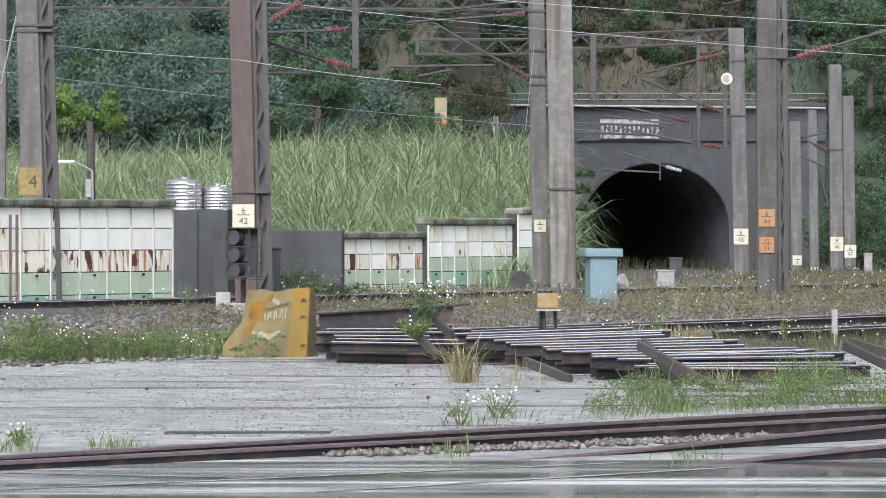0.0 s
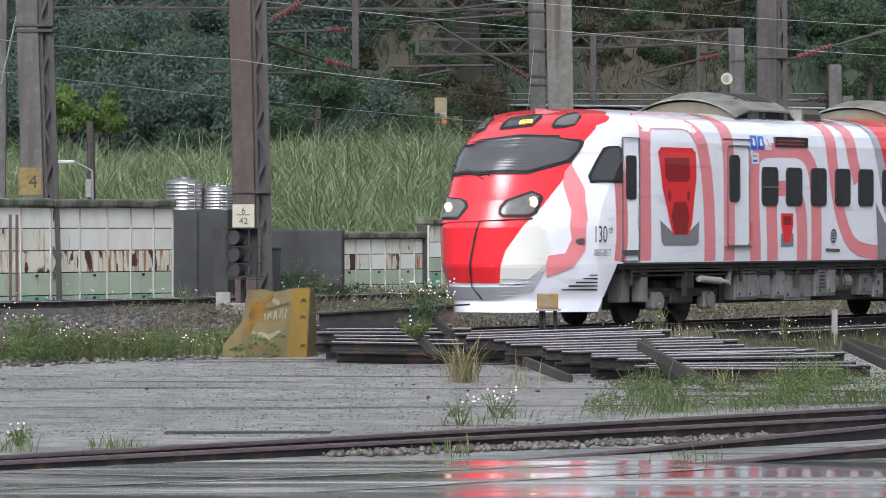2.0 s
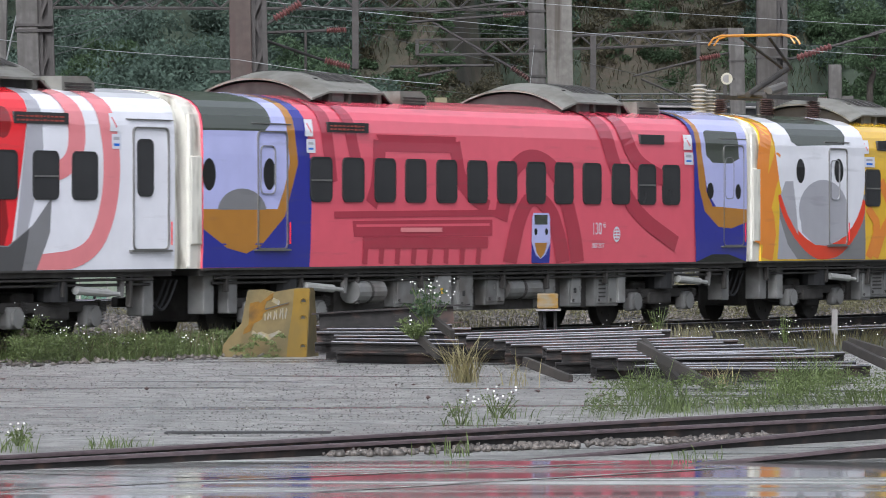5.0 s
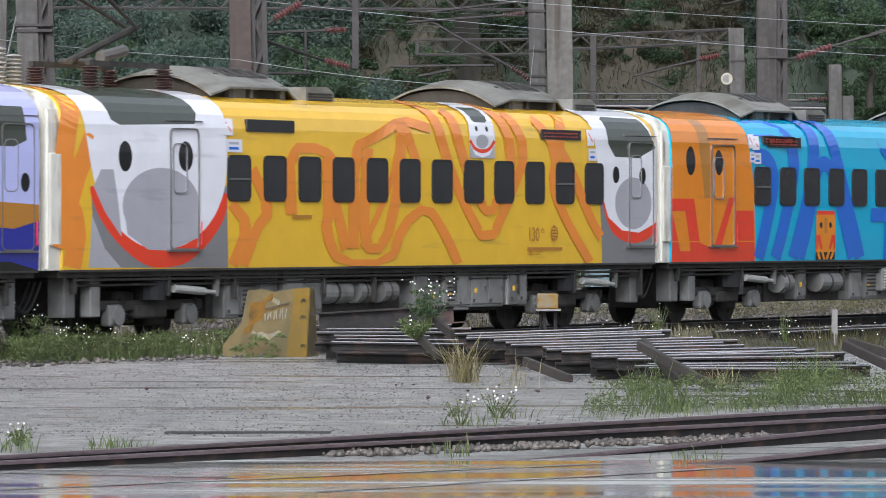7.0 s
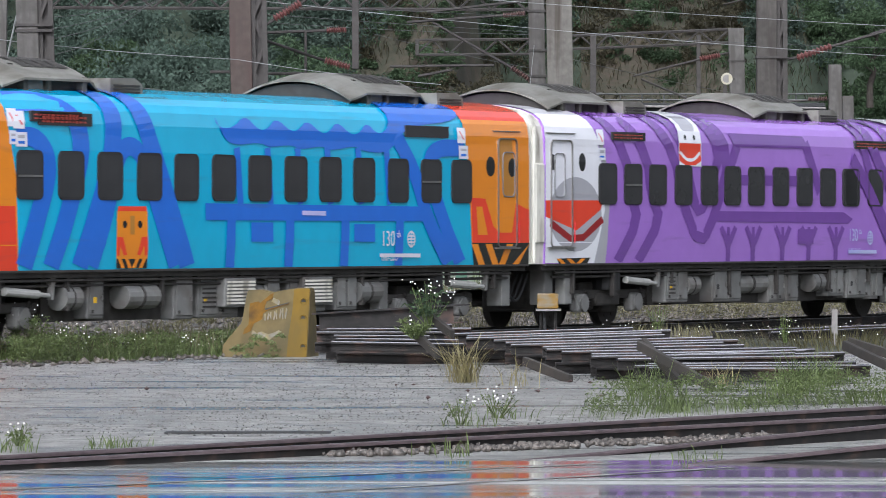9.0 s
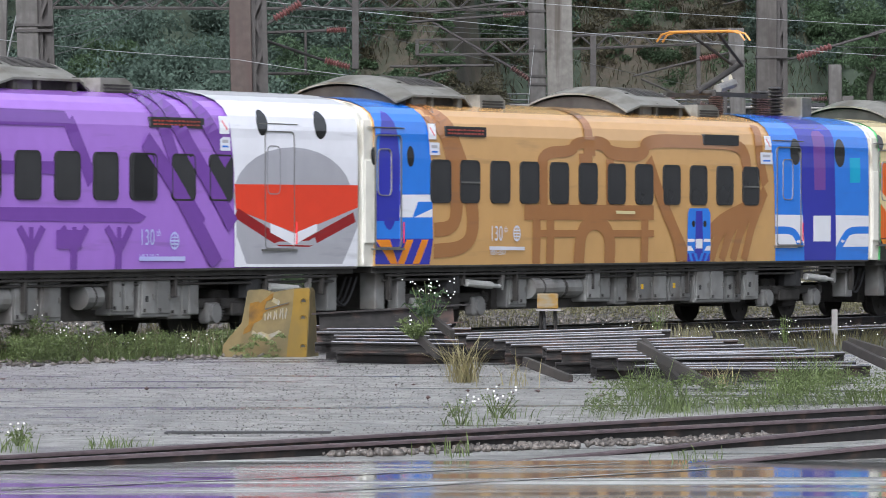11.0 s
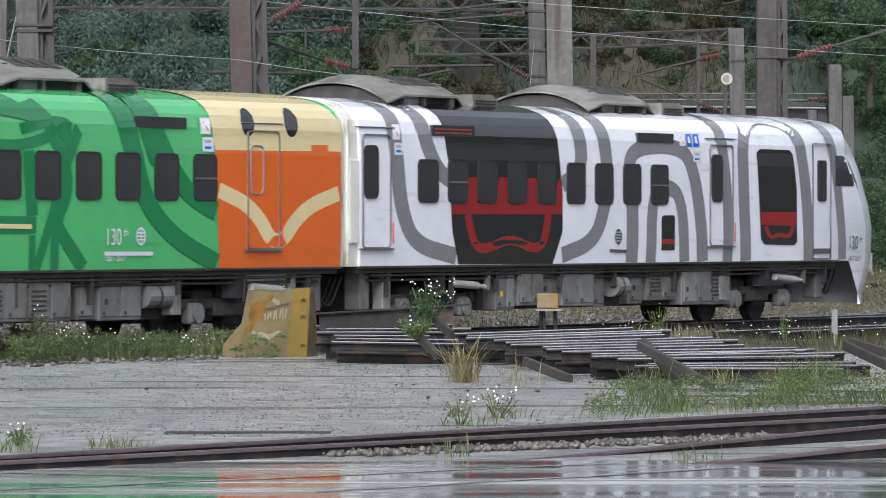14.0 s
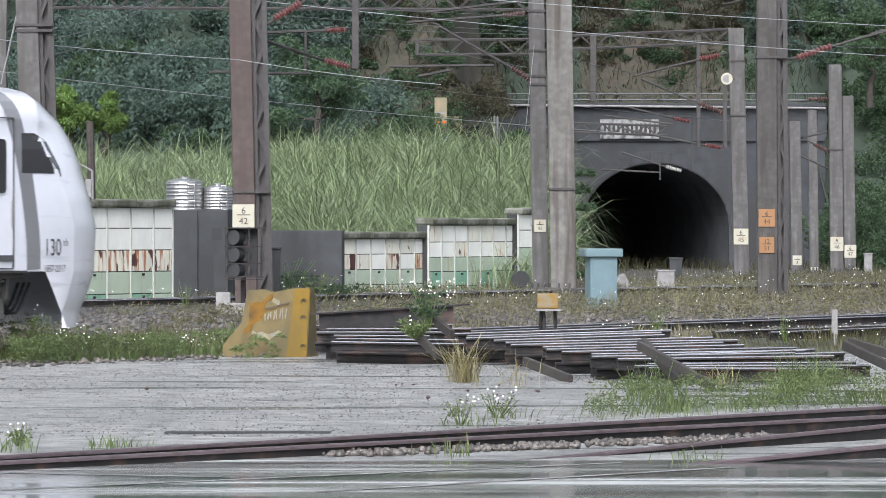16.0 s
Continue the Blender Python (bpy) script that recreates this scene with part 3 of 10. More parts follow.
def face_patch(name, material, outline, off, label=""):
    """A thin coat of paint with an edge, on the sloping face of the barrier."""
    bm = bmesh.new()
    top_, low_ = [bm.verts.new(on_face(x, z, off)) for x, z in outline], [bm.verts.new(on_face(x, z, -0.01)) for x, z in outline]
    bm.faces.new(top_)
    for i in range(len(outline)):
        bm.faces.new((top_[i], low_[i], low_[(i + 1) % len(outline)], top_[(i + 1) % len(outline)]))
    return part(name, bm, material, bar, label)


GRAFFITI = mat("worn_white_spray_paint", (0.19, 0.175, 0.14), 0.7, 0, 0.3, 14, dirt=(0.20, 0.16, 0.07), dirt_amt=0.55, dirt_scale=(9, 9, 9))
face_patch("yellow_band", BARRIERY, [(0.35, 0.01), (0.36, 0.35), (0.40, 0.70), (0.41, 1.025), (0.45, 1.04), (0.635, 1.045), (0.65, 1.02), (0.655, 0.01)], 0.006, "brighter ochre yellow end")
face_patch("paint_patch", BARRIERO, [(-0.271, 0.821), (-0.134, 0.851), (-0.11, 0.827), (0.064, 0.971), (0.095, 0.971), (0.077, 0.887), (-0.01, 0.851), (-0.041, 0.748), (-0.023, 0.73), (0.343, 0.833), (0.35, 0.812), (0.015, 0.718), (-0.054, 0.67), (-0.063, 0.586), (-0.187, 0.52), (-0.234, 0.405), (-0.352, 0.351), (-0.333, 0.435), (-0.271, 0.502)], 0.009, "flaking orange paint")
face_patch("dark_groove", TIMBER, [(-0.03, 0.745), (-0.02, 0.722), (0.34, 0.826), (0.345, 0.842)], 0.014)
face_patch("faded_smear", GRAFFITI, [(-0.22, 0.36), (-0.14, 0.31), (0.0, 0.30), (0.06, 0.27), (0.14, 0.33), (0.25, 0.40), (0.20, 0.42), (0.12, 0.38), (0.04, 0.36), (-0.06, 0.40), (-0.14, 0.38), (-0.20, 0.42)], 0.0095, "faded pale spray paint")
for i in range(5):
    xa = 0.07 + i * 0.02
    face_patch("spray_stroke", GRAFFITI, [(xa, 0.845 - 0.010 * i), (xa + 0.03, 0.84 - 0.012 * i), (xa + 0.05, 0.90 - 0.012 * i), (xa + 0.02, 0.905 - 0.006 * i)], 0.0095)
for i in range(8):
    xa = -0.03 + i * 0.046 + 0.008 * math.sin(i * 2.7)
    zt_, zb_ = 0.665 + 0.29 * (xa + 0.04), 0.565 + 0.07 * (xa + 0.04)
    sl_ = 0.006 * (-1) ** i
    face_patch("worn_lettering", GRAFFITI, [(xa + sl_, zb_ + 0.02 * (i % 3)), (xa + sl_ + 0.016, zb_), (xa - sl_ + 0.024, zt_ - 0.03 * (i % 2)), (xa - sl_, zt_)], 0.012)
for x, z in ((0.567, 0.851), (0.573, 0.601), (0.598, 0.174)):
    x, y, zz = on_face(x, z, 0.007)
    rim_of = part("bolt_hole", rod(bmesh.new(), (x, y, zz), (x, y + 0.03, zz), 0.042, seg=14), INK, bar)
    part("hole_rim", ring_rod((x, y + 0.002, zz), 0.046, 0.012), BARRIERY, rim_of)

# ---- scrap rail piles ----
def pile(count, left0, left1, right0, right1, group, label):
    for i in range(count):
        u = i / max(1, count - 1)
        a, b = Vector(left0).lerp(Vector(left1), u), Vector(right0).lerp(Vector(right1), u)
        a.x += 0.12 * math.sin(i * 2.3)
        b.x += 0.3 * math.sin(i * 1.7)
        k = 0
        while a.z - 0.16 * k > 0.15 and not (k and (i * 7 + k * 3) % 4 == 0):
            off = Vector((0.08 * k * math.sin(i * 1.3 + k), 0.30 * k, -0.16 * k))
            # Only the top layer carries the painted sky shine; lower rails stay all dark.
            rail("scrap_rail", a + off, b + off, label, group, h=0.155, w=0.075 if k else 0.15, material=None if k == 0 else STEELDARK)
            k += 1


pile(12, (0.05, 77.00, 0.51), (2.21, 68.50, 0.36), (2.73, 77.00, 0.60), (5.07, 69.00, 0.39), "scrap rails", "wet dark scrap rail lying in a pile")
pile(7, (2.82, 70.00, 0.37), (2.47, 67.60, 0.27), (4.88, 70.50, 0.44), (5.28, 68.00, 0.25), "scrap rails", "wet dark scrap rail lying in a pile")
pile(6, (-1.87, 79.00, 0.59), (-1.48, 76.00, 0.42), (0.13, 79.00, 0.61), (0.05, 76.00, 0.39), "scrap rails", "wet dark scrap rail lying in a pile")
(xa, ya, za), (xb, yb, zb) = (-1.92, 78.60, 0.69), (0.40, 78.60, 0.83)
m = Matrix.Translation(((xa + xb) / 2, ya, (za + zb) / 2)) @ pose(0, 0, 0, 0, -math.degrees(math.atan2(zb - za, xb - xa)), 0)
L_ = math.hypot(xb - xa, zb - za) / 2
bm = bmesh.new()
box(bm, -L_, L_, -0.09, 0.09, 0.06, 0.085, m=m)
box(bm, -L_ + 0.1, L_ - 0.25, -0.012, 0.012, -0.17, 0.06, m=m)
box(bm, -L_ + 0.1, L_ - 0.05, -0.09, 0.09, -0.19, -0.17, m=m)
for i in range(6):
    rod(bm, m @ Vector((-L_ + 0.3 + i * 0.3, -0.02, -0.05)), m @ Vector((-L_ + 0.3 + i * 0.3, 0.02, -0.05)), 0.025)
tagged(part("steel_girder", bm, STEELDARK), "dark steel girder resting on the scrap pile", "girder")
for (a, b) in ((((-0.54, 74.70, 0.70)), ((-0.07, 73.70, 0.27))), (((-0.13, 74.70, 0.75)), ((0.13, 74.20, 0.55))), (((2.47, 67.20, 0.55)), ((3.31, 65.70, 0.08))), (((2.54, 67.70, 0.58)), ((2.96, 66.70, 0.08))), (((5.16, 68.70, 0.52)), ((5.79, 67.20, 0.20))), (((5.30, 69.70, 0.54)), ((6.06, 68.70, 0.31))), (((1.07, 69.70, 0.29)), ((1.64, 68.70, 0.08)))):
    a, b = Vector(a), Vector(b)
    q = (b - a).to_track_quat("Z", "Y").to_matrix().to_4x4()
    bm = box(bmesh.new(), -0.035, 0.035, -0.06, 0.06, -0.02, (b - a).length, 0.008, m=Matrix.Translation(a) @ q)
    tagged(part("timber_baulk", bm, TIMBER), "wet grey timber baulk leaning on the scrap rails", "timber", "timber baulks")

# ---- yellow lineside box on legs ----
x, y, z = (1.68, 86.00, 0.71)
lb = empty("lineside_box", "faded yellow equipment box on dark steel legs", "equipment box", m=pose(x, y, 0))
part("box_body", box(bmesh.new(), -0.17, 0.17, -0.13, 0.13, z + 0.02, z + 0.26, 0.015), BOXYEL, lb)
part("base_plate", box(bmesh.new(), -0.19, 0.21, -0.15, 0.15, z - 0.02, z + 0.015), GREYBOX, lb)
for sx in (-0.12, 0.14):
    part("leg", rod(bmesh.new(), (sx, 0, 0.0), (sx * 0.85, 0, z), 0.03), STEELDARK, lb)
part("conduit", rod(bmesh.new(), (-0.02, -0.06, 0.0), (-0.06, -0.04, z), 0.025), RUBBER, lb)

# ---- tiled walls ----
def tiled_wall(name, joints, p, edges, mats, label):
    """A wall faced with separate enamel panels between pale joint strips, under a mossy coping."""
    a0, a1, z0, z1 = joints[0], joints[-1], edges[-1], edges[0]
    wall = tagged(part(name, box(bmesh.new(), 0, a1 - a0, 0.0, 0.35, min(z0, 0) - 0.3, z1, 0, rail_frame(a0, p, 0)), DARKWALL), label, "wall", kind="structure")
    for r, (zt, zb) in enumerate(zip(edges, edges[1:])):
        for c, (ja, jb) in enumerate(zip(joints, joints[1:])):
            w, h = jb - ja, zt - zb
            row = mats[min(r, len(mats) - 1)]
            bm = box(bmesh.new(), -w / 2 + 0.03, w / 2 - 0.03, -0.028, 0.005, -h / 2 + 0.011, h / 2 - 0.011, 0.006)
            pn = part("panel", bm, row[c % len(row)], wall)
            pn.matrix_basis = rail_frame((ja + jb) / 2, p, (zt + zb) / 2) @ pose(0, 0, 0, _r.uniform(-.5, .5), 0, _r.uniform(-.5, .5))
            if r >= len(edges) - 3 and c % 2 == 0:
                part("panel_hook", box(bmesh.new(), -0.02, 0.05, -0.07, -0.02, h / 2 - 0.10, h / 2 - 0.04, 0.008), RUBBER, pn)
    for a in joints:
        st = part("joint_strip", box(bmesh.new(), -0.024, 0.024, -0.045, 0.0, z0, z1 - 0.004, 0.006), JOINT, wall)
        st.matrix_basis = rail_frame(a, p, 0)
    n = max(2, int((a1 - a0) / 1.5))
    for i in range(n):
        w = (a1 - a0) / n
        st = part("coping_stone", box(bmesh.new(), -w / 2 + 0.01, w / 2 - 0.01, -0.16, 0.45, 0.0, 0.19, 0.05), COPING, wall)
        st.matrix_basis = rail_frame(a0 + (i + 0.5) * w, p, z1 + _r.uniform(-0.012, 0.015)) @ pose(0, 0, 0, 0, _r.uniform(-.5, .5), 0)
    return wall


def steps_of(a, b, n):
    return [a + (b - a) * i / n for i in range(n + 1)]


RR, WW, SS, PG, SG = [TILERUST], [TILE], [TILE, TILESOIL, TILE], [TILEG], [TILEGG]
tiled_wall("wall_west", [98.83, 100.0, 101.17, 102.41, 103.64, 104.8, 105.83, 106.83, 107.68], 66.6, [2.49, 2.01, 1.50, 1.0, 0.48, 0.22], [WW, [TILERUST, TILESOIL, TILESOIL, TILE, TILE, TILE, TILE, TILE], RR, PG, [TILEGG, TILEG]], "rust-stained white and green panelled wall")
tiled_wall("wall_mid_low", steps_of(125.03, 129.90, 6), 72.0, [1.72, 1.30, 0.88, 0.47, 0.06], [[TILESOIL, TILE, TILE, TILESOIL], [TILERUST, TILESOIL, TILE, TILERUST, TILE], PG, PG], "low white panelled wall with green foot")
tiled_wall("wall_mid_high", steps_of(129.54, 134.82, 7), 71.8, [2.09, 1.62, 1.20, 0.80, 0.40, 0.01], [[TILESOIL, TILE, TILE, TILESOIL], [TILE, TILE, TILESOIL], PG, [TILEGG, TILEG], SG], "stepped white panelled wall with green foot")
tiled_wall("wall_mid_end", steps_of(134.45, 136.14, 2), 71.6, [2.40, 1.95, 1.45, 0.95, 0.45, -0.03], [WW, SS, PG, PG, SG], "end of the stepped panelled wall")
x, y, z = (2.11, 146.00, 0.61)
tagged(part("drain_mouth", rod(bmesh.new(), (x, y - 1.5, z), (x, y + 0.5, z), 0.24, seg=20), INK), "round dark drain opening in the wall", "drain", kind="structure")

# dark buildings between the walls
for nm, (xa, ya, za), (xb, yb, zb), dep, lab in (("dark_building", (-6.61, 131.00, 0.06), (-5.25, 131.00, 2.47), 6, "dark concrete store with a flat roof"), ("wall_dark", (-5.67, 140.00, 0.00), (-2.63, 140.00, 1.95), 3, "dark stained concrete wall")):
    ob = part(nm, box(bmesh.new(), xa, xb, ya, ya + dep, 0, zb, 0.03), DARKWALL)
    tagged(ob, lab, "building" if dep == 6 else "wall", kind="structure")
    if dep == 6:
        part("doorway", box(bmesh.new(), xa + 0.62, xa + 1.0, ya - 0.02, ya + 0.1, 0.2, 1.35), INK, ob)
        part("wall_window", box(bmesh.new(), xa + 0.95, xa + 1.2, ya - 0.02, ya + 0.1, zb - 0.75, zb - 0.45), GLASS, ob)
        part("pilaster", box(bmesh.new(), xa + 0.45, xa + 0.60, ya - 0.08, ya, 0.1, zb - 0.05), DARKWALL, ob)

# water tanks
for (x, y, z), r, h in (((-6.56, 136.00, 2.41), 0.47, 0.80), ((-5.71, 136.00, 2.38), 0.38, 0.66)):
    tk = empty("water_tank", "shiny stainless steel water tank with ribs", "water tank", "water tanks", m=pose(x, y, z))
    verts, faces, seg = [], [], 24
    prof = [(0, h + .07), (r * .5, h + 0.055), (r * .95, h), (r, h - .03)]
    for i in range(8):
        zz = h - 0.05 - i * (h - 0.05) / 8
        prof += [(r, zz), (r * 1.025, zz - 0.03), (r, zz - 0.06)]
    prof.append((r, 0))
    for rr, zz in prof:
        verts += [(rr * math.cos(2 * math.pi * j / seg), rr * math.sin(2 * math.pi * j / seg), zz) for j in range(seg)]
    for i in range(len(prof) - 1):
        faces += [(i * seg + j, (i + 1) * seg + j, (i + 1) * seg + (j + 1) % seg, i * seg + (j + 1) % seg) for j in range(seg)]
    mesh_object("tank_shell", verts, faces, STAINLESS, tk, smooth=False)
    bm = bmesh.new()
    for dx in (-0.09, 0.09):
        rod(bm, (dx + r * 0.4, -r * 1.05, 0), (dx + r * 0.4, -r * 1.05, h + 0.05), 0.014)
    for i in range(4):
        rod(bm, (r * 0.4 - 0.09, -r * 1.05, 0.1 + i * 0.2), (r * 0.4 + 0.09, -r * 1.05, 0.1 + i * 0.2), 0.01)
    part("ladder", bm, STAINLESS, tk)
    part("tank_lid", rod(bmesh.new(), (0, 0, h + .05), (0, 0, h + 0.11), 0.14, seg=16), STAINLESS, tk)
    part("tank_stand", box(bmesh.new(), -r, r, -r, r, 0 - z + 2.3, 0.0), GREYBOX, tk)

# ---- masts ----
def km_plate(mast, x, y, z, w, material, top, bottom):
    h = w * 1.08
    pl = part("number_plate", box(bmesh.new(), x - w / 2, x + w / 2, y - 0.03, y - 0.015, z - h / 2, z + h / 2, 0.004), material, mast, "enamel distance plate")
    for txt, dz in ((top, 0.12), (bottom, -0.36)):
        cu = bpy.data.curves.new("t", "FONT")
        cu.body, cu.size, cu.align_x = txt, w * 0.42, "CENTER"
        tmp = bpy.data.objects.new("tmp", cu)
        scene.collection.objects.link(tmp)
        me = bpy.data.meshes.new_from_object(tmp.evaluated_get(bpy.context.evaluated_depsgraph_get()))
        bpy.data.objects.remove(tmp)
        me.transform(Matrix.Translation((x, y - 0.034, z + dz * w)) @ pose(0, 0, 0, 90, 0, 0))
        me.materials.clear()
        me.materials.append(INK)
        new("plate_number", me).parent = pl
    part("plate_rule", box(bmesh.new(), x - w * .3, x + w * .3, y - 0.036, y - 0.03, z + 0.02, z + 0.04), INK, pl)


def mast(foot, head, wx, wy, material, label, lattice=0.0, plates=(), bands=(), base=True):
    """A solid post with, on demand, a laced steel post at its side."""
    fx, fy, fz = foot
    hx = head[0] - fx
    mt = empty("catenary_mast", label, "mast", "catenary masts", m=pose(fx, fy, 0))
    top = head[2]
    bm = bmesh.new()
    vs = box(bm, -wx / 2, wx / 2, -wy / 2, wy / 2, -0.05, top, 0.02)
    for v in bm.verts:
        v.co.x += hx * max(0, v.co.z) / top
    part("post", bm, material, mt)
    if lattice:
        bm = bmesh.new()
        a, b = wx / 2 + 0.03, wx / 2 + lattice
        for x in (a, b):
            box(bm, x - 0.055, x + 0.055, -0.12, -0.06, 0, top)
            box(bm, x - 0.045, x + 0.045, 0.10, 0.16, 0, top)
        box(bm, a + 0.03, b - 0.03, 0.02, 0.05, 0, top)
        n = int(top / 0.62)
        for i in range(n):
            z0, z1 = i * 0.62, (i + 1) * 0.62
            p, q = ((a, z0), (b, z1)) if i % 2 else ((b, z0), (a, z1))
            for yy in (-0.10, 0.13):
                mm = Matrix.Translation(((p[0] + q[0]) / 2, yy, (p[1] + q[1]) / 2)) @ Matrix.Rotation(math.atan2(q[0] - p[0], q[1] - p[1]), 4, "Y")
                l_ = math.hypot(q[0] - p[0], q[1] - p[1]) / 2
                box(bm, -0.042, 0.042, -0.008, 0.008, -l_, l_, m=mm)
        for v in bm.verts:
            v.co.x += hx * max(0, v.co.z) / top
        part("lacing", bm, LATTICE, mt, "riveted steel lacing")
    if base:
        bm = box(bmesh.new(), -wx * 0.75, wx * 0.75 + lattice, -wy, wy, -0.05, fz + 0.10, 0.03)
        for i in range(4):
            rod(bm, (-wx * .6 + i * (wx * 1.2 + lattice) / 3, -wy * .8, fz), (-wx * .6 + i * (wx * 1.2 + lattice) / 3, -wy * .8, fz + 0.22), 0.03, seg=6)
        part("footing", bm, LATTICE, mt)
    for z in bands:
        xx = hx * z / top
        part("clamp_band", box(bmesh.new(), xx - wx / 2 - 0.03, xx + wx / 2 + 0.03 + lattice, -wy / 2 - 0.03, wy / 2 + 0.03, z - 0.03, z + 0.03), LATTICE, mt)
    for (dx, z, w, m, t1, t2) in plates:
        km_plate(mt, dx + hx * z / top, -wy / 2, z, w, m, t1, t2)
    return mt


def PXZ(y, d):
    return 2.04 - (y - 402.0) * d / 9474.0


M1 = mast((-9.25, 122.00, 0.16), (-9.50, 122.00, 7.99), 0.50, 0.4, MAST, "weathered grey concrete mast with laced steel side", 0.28, [(0.02, PXZ(390, 122), 0.46, PLATE, "6", "41")], [PXZ(55, 122), PXZ(45, 122)])
mast((-4.47, 122.00, 0.16), (-4.64, 122.00, 7.99), 0.50, 0.4, MASTRUST, "rusty brown steel mast with laced side", 0.30, [(-0.02, PXZ(383, 122), 0.50, PLATE, "6", "42")], [PXZ(340, 122)])
mast((2.57, 140.00, 0.36), (2.42, 140.00, 8.87), 0.42, 0.4, MAST, "grey stained concrete mast beside a taller post", 0, [(0.0, PXZ(400, 140), 0.30, PLATE, "6", "43")], [PXZ(20, 140), PXZ(90, 140), PXZ(135, 140), PXZ(150, 140)])
mast((3.12, 138.00, 0.38), (2.97, 138.00, 8.77), 0.66, 0.45, mat("streaked_pale_mast_concrete", (0.14, 0.132, 0.118), 0.8, 0, 0.25, 6, bump=0.3, dirt=(0.055, 0.045, 0.036), dirt_amt=0.5, dirt_scale=(4, 4, 0.25)), "thick pale concrete mast with dark streaks", 0, (), [PXZ(335, 138)])
mast((8.36, 138.00, 0.18), (8.33, 138.00, 8.77), 0.52, 0.4, MASTDARK, "dark laced mast with orange plates", 0.22, [(-0.02, PXZ(386, 138), 0.42, PLATEO, "6", "44"), (-0.02, PXZ(434, 138), 0.38, PLATEO, "12", "31")], [PXZ(102, 138)])
mast((9.77, 175.00, 0.38), (9.57, 175.00, 8.54), 0.50, 0.4, MAST, "grey mast before the tunnel", 0, [(0.0, PXZ(419, 175), 0.48, PLATE, "6", "45")], [PXZ(205, 175), PXZ(108, 175)])
mast((13.98, 190.00, 0.36), (13.90, 190.00, 7.80), 0.46, 0.4, MAST, "grey mast beside the tunnel", 0, [(0.0, PXZ(432, 190), 0.46, PLATE, "6", "46")], [PXZ(265, 190)])
mast((16.36, 215.00, 0.27), (16.25, 215.00, 7.30), 0.45, 0.4, MAST, "grey mast beside the tunnel", 0, [(0.0, PXZ(445, 215), 0.48, PLATE, "6", "47")])
mast((12.57, 190.00, 0.32), (12.47, 190.00, 5.79), 0.40, 0.4, MAST, "grey mast in the shade of the cutting", 0, [(0.0, PXZ(461, 190), 0.32, PLATE, "1", "2")])
mast((14.22, 205.00, 0.27), (14.13, 205.00, 6.52), 0.34, 0.35, MAST, "slim pale mast in the cutting", 0, [(0.0, PXZ(480, 205), 0.28, PLATE, "1", "1")])
mast((-11.16, 135.00, 0.07), (-11.09, 135.00, 8.62), 0.22, 0.25, MAST, "slim dark post beside the mast", 0, (), (), False)
x, y, z = (-9.36, 122.00, 3.12)
part("colour_band", box(bmesh.new(), -0.24 - 0.16, 0.24 - 0.13, -0.212, -0.203, PXZ(345, 122), PXZ(297, 122)), mat("faded_ochre_band", (0.20, 0.15, 0.05), 0.8, 0, 0.25, 9), M1)

cu = bpy.data.curves.new("band_figure", "FONT")
cu.body, cu.size, cu.align_x = "4", 0.42, "CENTER"
tmp = bpy.data.objects.new("tmp", cu)
scene.collection.objects.link(tmp)
me = bpy.data.meshes.new_from_object(tmp.evaluated_get(bpy.context.evaluated_depsgraph_get()))
bpy.data.objects.remove(tmp)
me.transform(Matrix.Translation((-0.08, -0.216, PXZ(333, 122))) @ pose(0, 0, 0, 90, 0, 0))
me.materials.clear()
me.materials.append(INK)
new("band_figure", me).parent = M1

# cantilevers, droppers and insulators
def red_insulator(a, b, r, parent, material):
    a, b = Vector(a), Vector(b)
    q = (b - a).to_track_quat("Z", "Y").to_matrix().to_4x4()
    l, n, m = (b - a).length, 9, Matrix.Translation(a) @ q
    prof = []
    for i in range(n):
        prof += [(r * 0.5, l * i / n), (r, l * (i + 0.35) / n), (r * 0.95, l * (i + 0.5) / n), (r * 0.5, l * (i + 0.9) / n)]
    v = [m @ Vector((rr * math.cos(k * math.pi / 5), rr * math.sin(k * math.pi / 5), z)) for rr, z in prof for k in range(10)]
    f = [(10 * i + k, 10 * i + (k + 1) % 10, 10 * i + 10 + (k + 1) % 10, 10 * i + 10 + k) for i in range(len(prof) - 1) for k in range(10)]
    mesh_object("insulator", v, f, material, parent)


def cantilever(rods, ins, label, r=0.035):
    c = empty("cantilever_arm", label, "cantilever", "cantilever arms")
    for a, b in rods:
        part("tube", rod(bmesh.new(), a, b, r, seg=6), LATTICE, c)
    for a, b, rr, m in ins:
        red_insulator(a, b, rr, c, m)


cantilever([((-4.11, 122.00, 6.60), (-3.82, 122.00, 6.79)), ((-3.27, 122.00, 7.11), (-2.11, 122.00, 7.99))], [((-3.85, 122.00, 6.78), (-3.23, 122.00, 7.15), 0.10, REDPORC)], "dark steel arm with red insulators")
cantilever([((-4.04, 122.00, 6.29), (-2.74, 124.00, 5.89)), ((-4.16, 124.00, 6.54), (-2.67, 124.00, 6.59)), ((-3.18, 124.00, 6.58), (-3.18, 124.00, 5.57)), ((-4.18, 124.00, 5.59), (-3.09, 124.00, 5.59)), ((-5.39, 124.00, 5.63), (-4.11, 124.00, 5.63))], [((-2.74, 124.00, 5.90), (-2.15, 124.00, 5.74), 0.09, REDPORC), ((-2.70, 124.00, 6.59), (-2.23, 124.00, 6.61), 0.08, REDPORC)], "dark steel arm with red insulators")
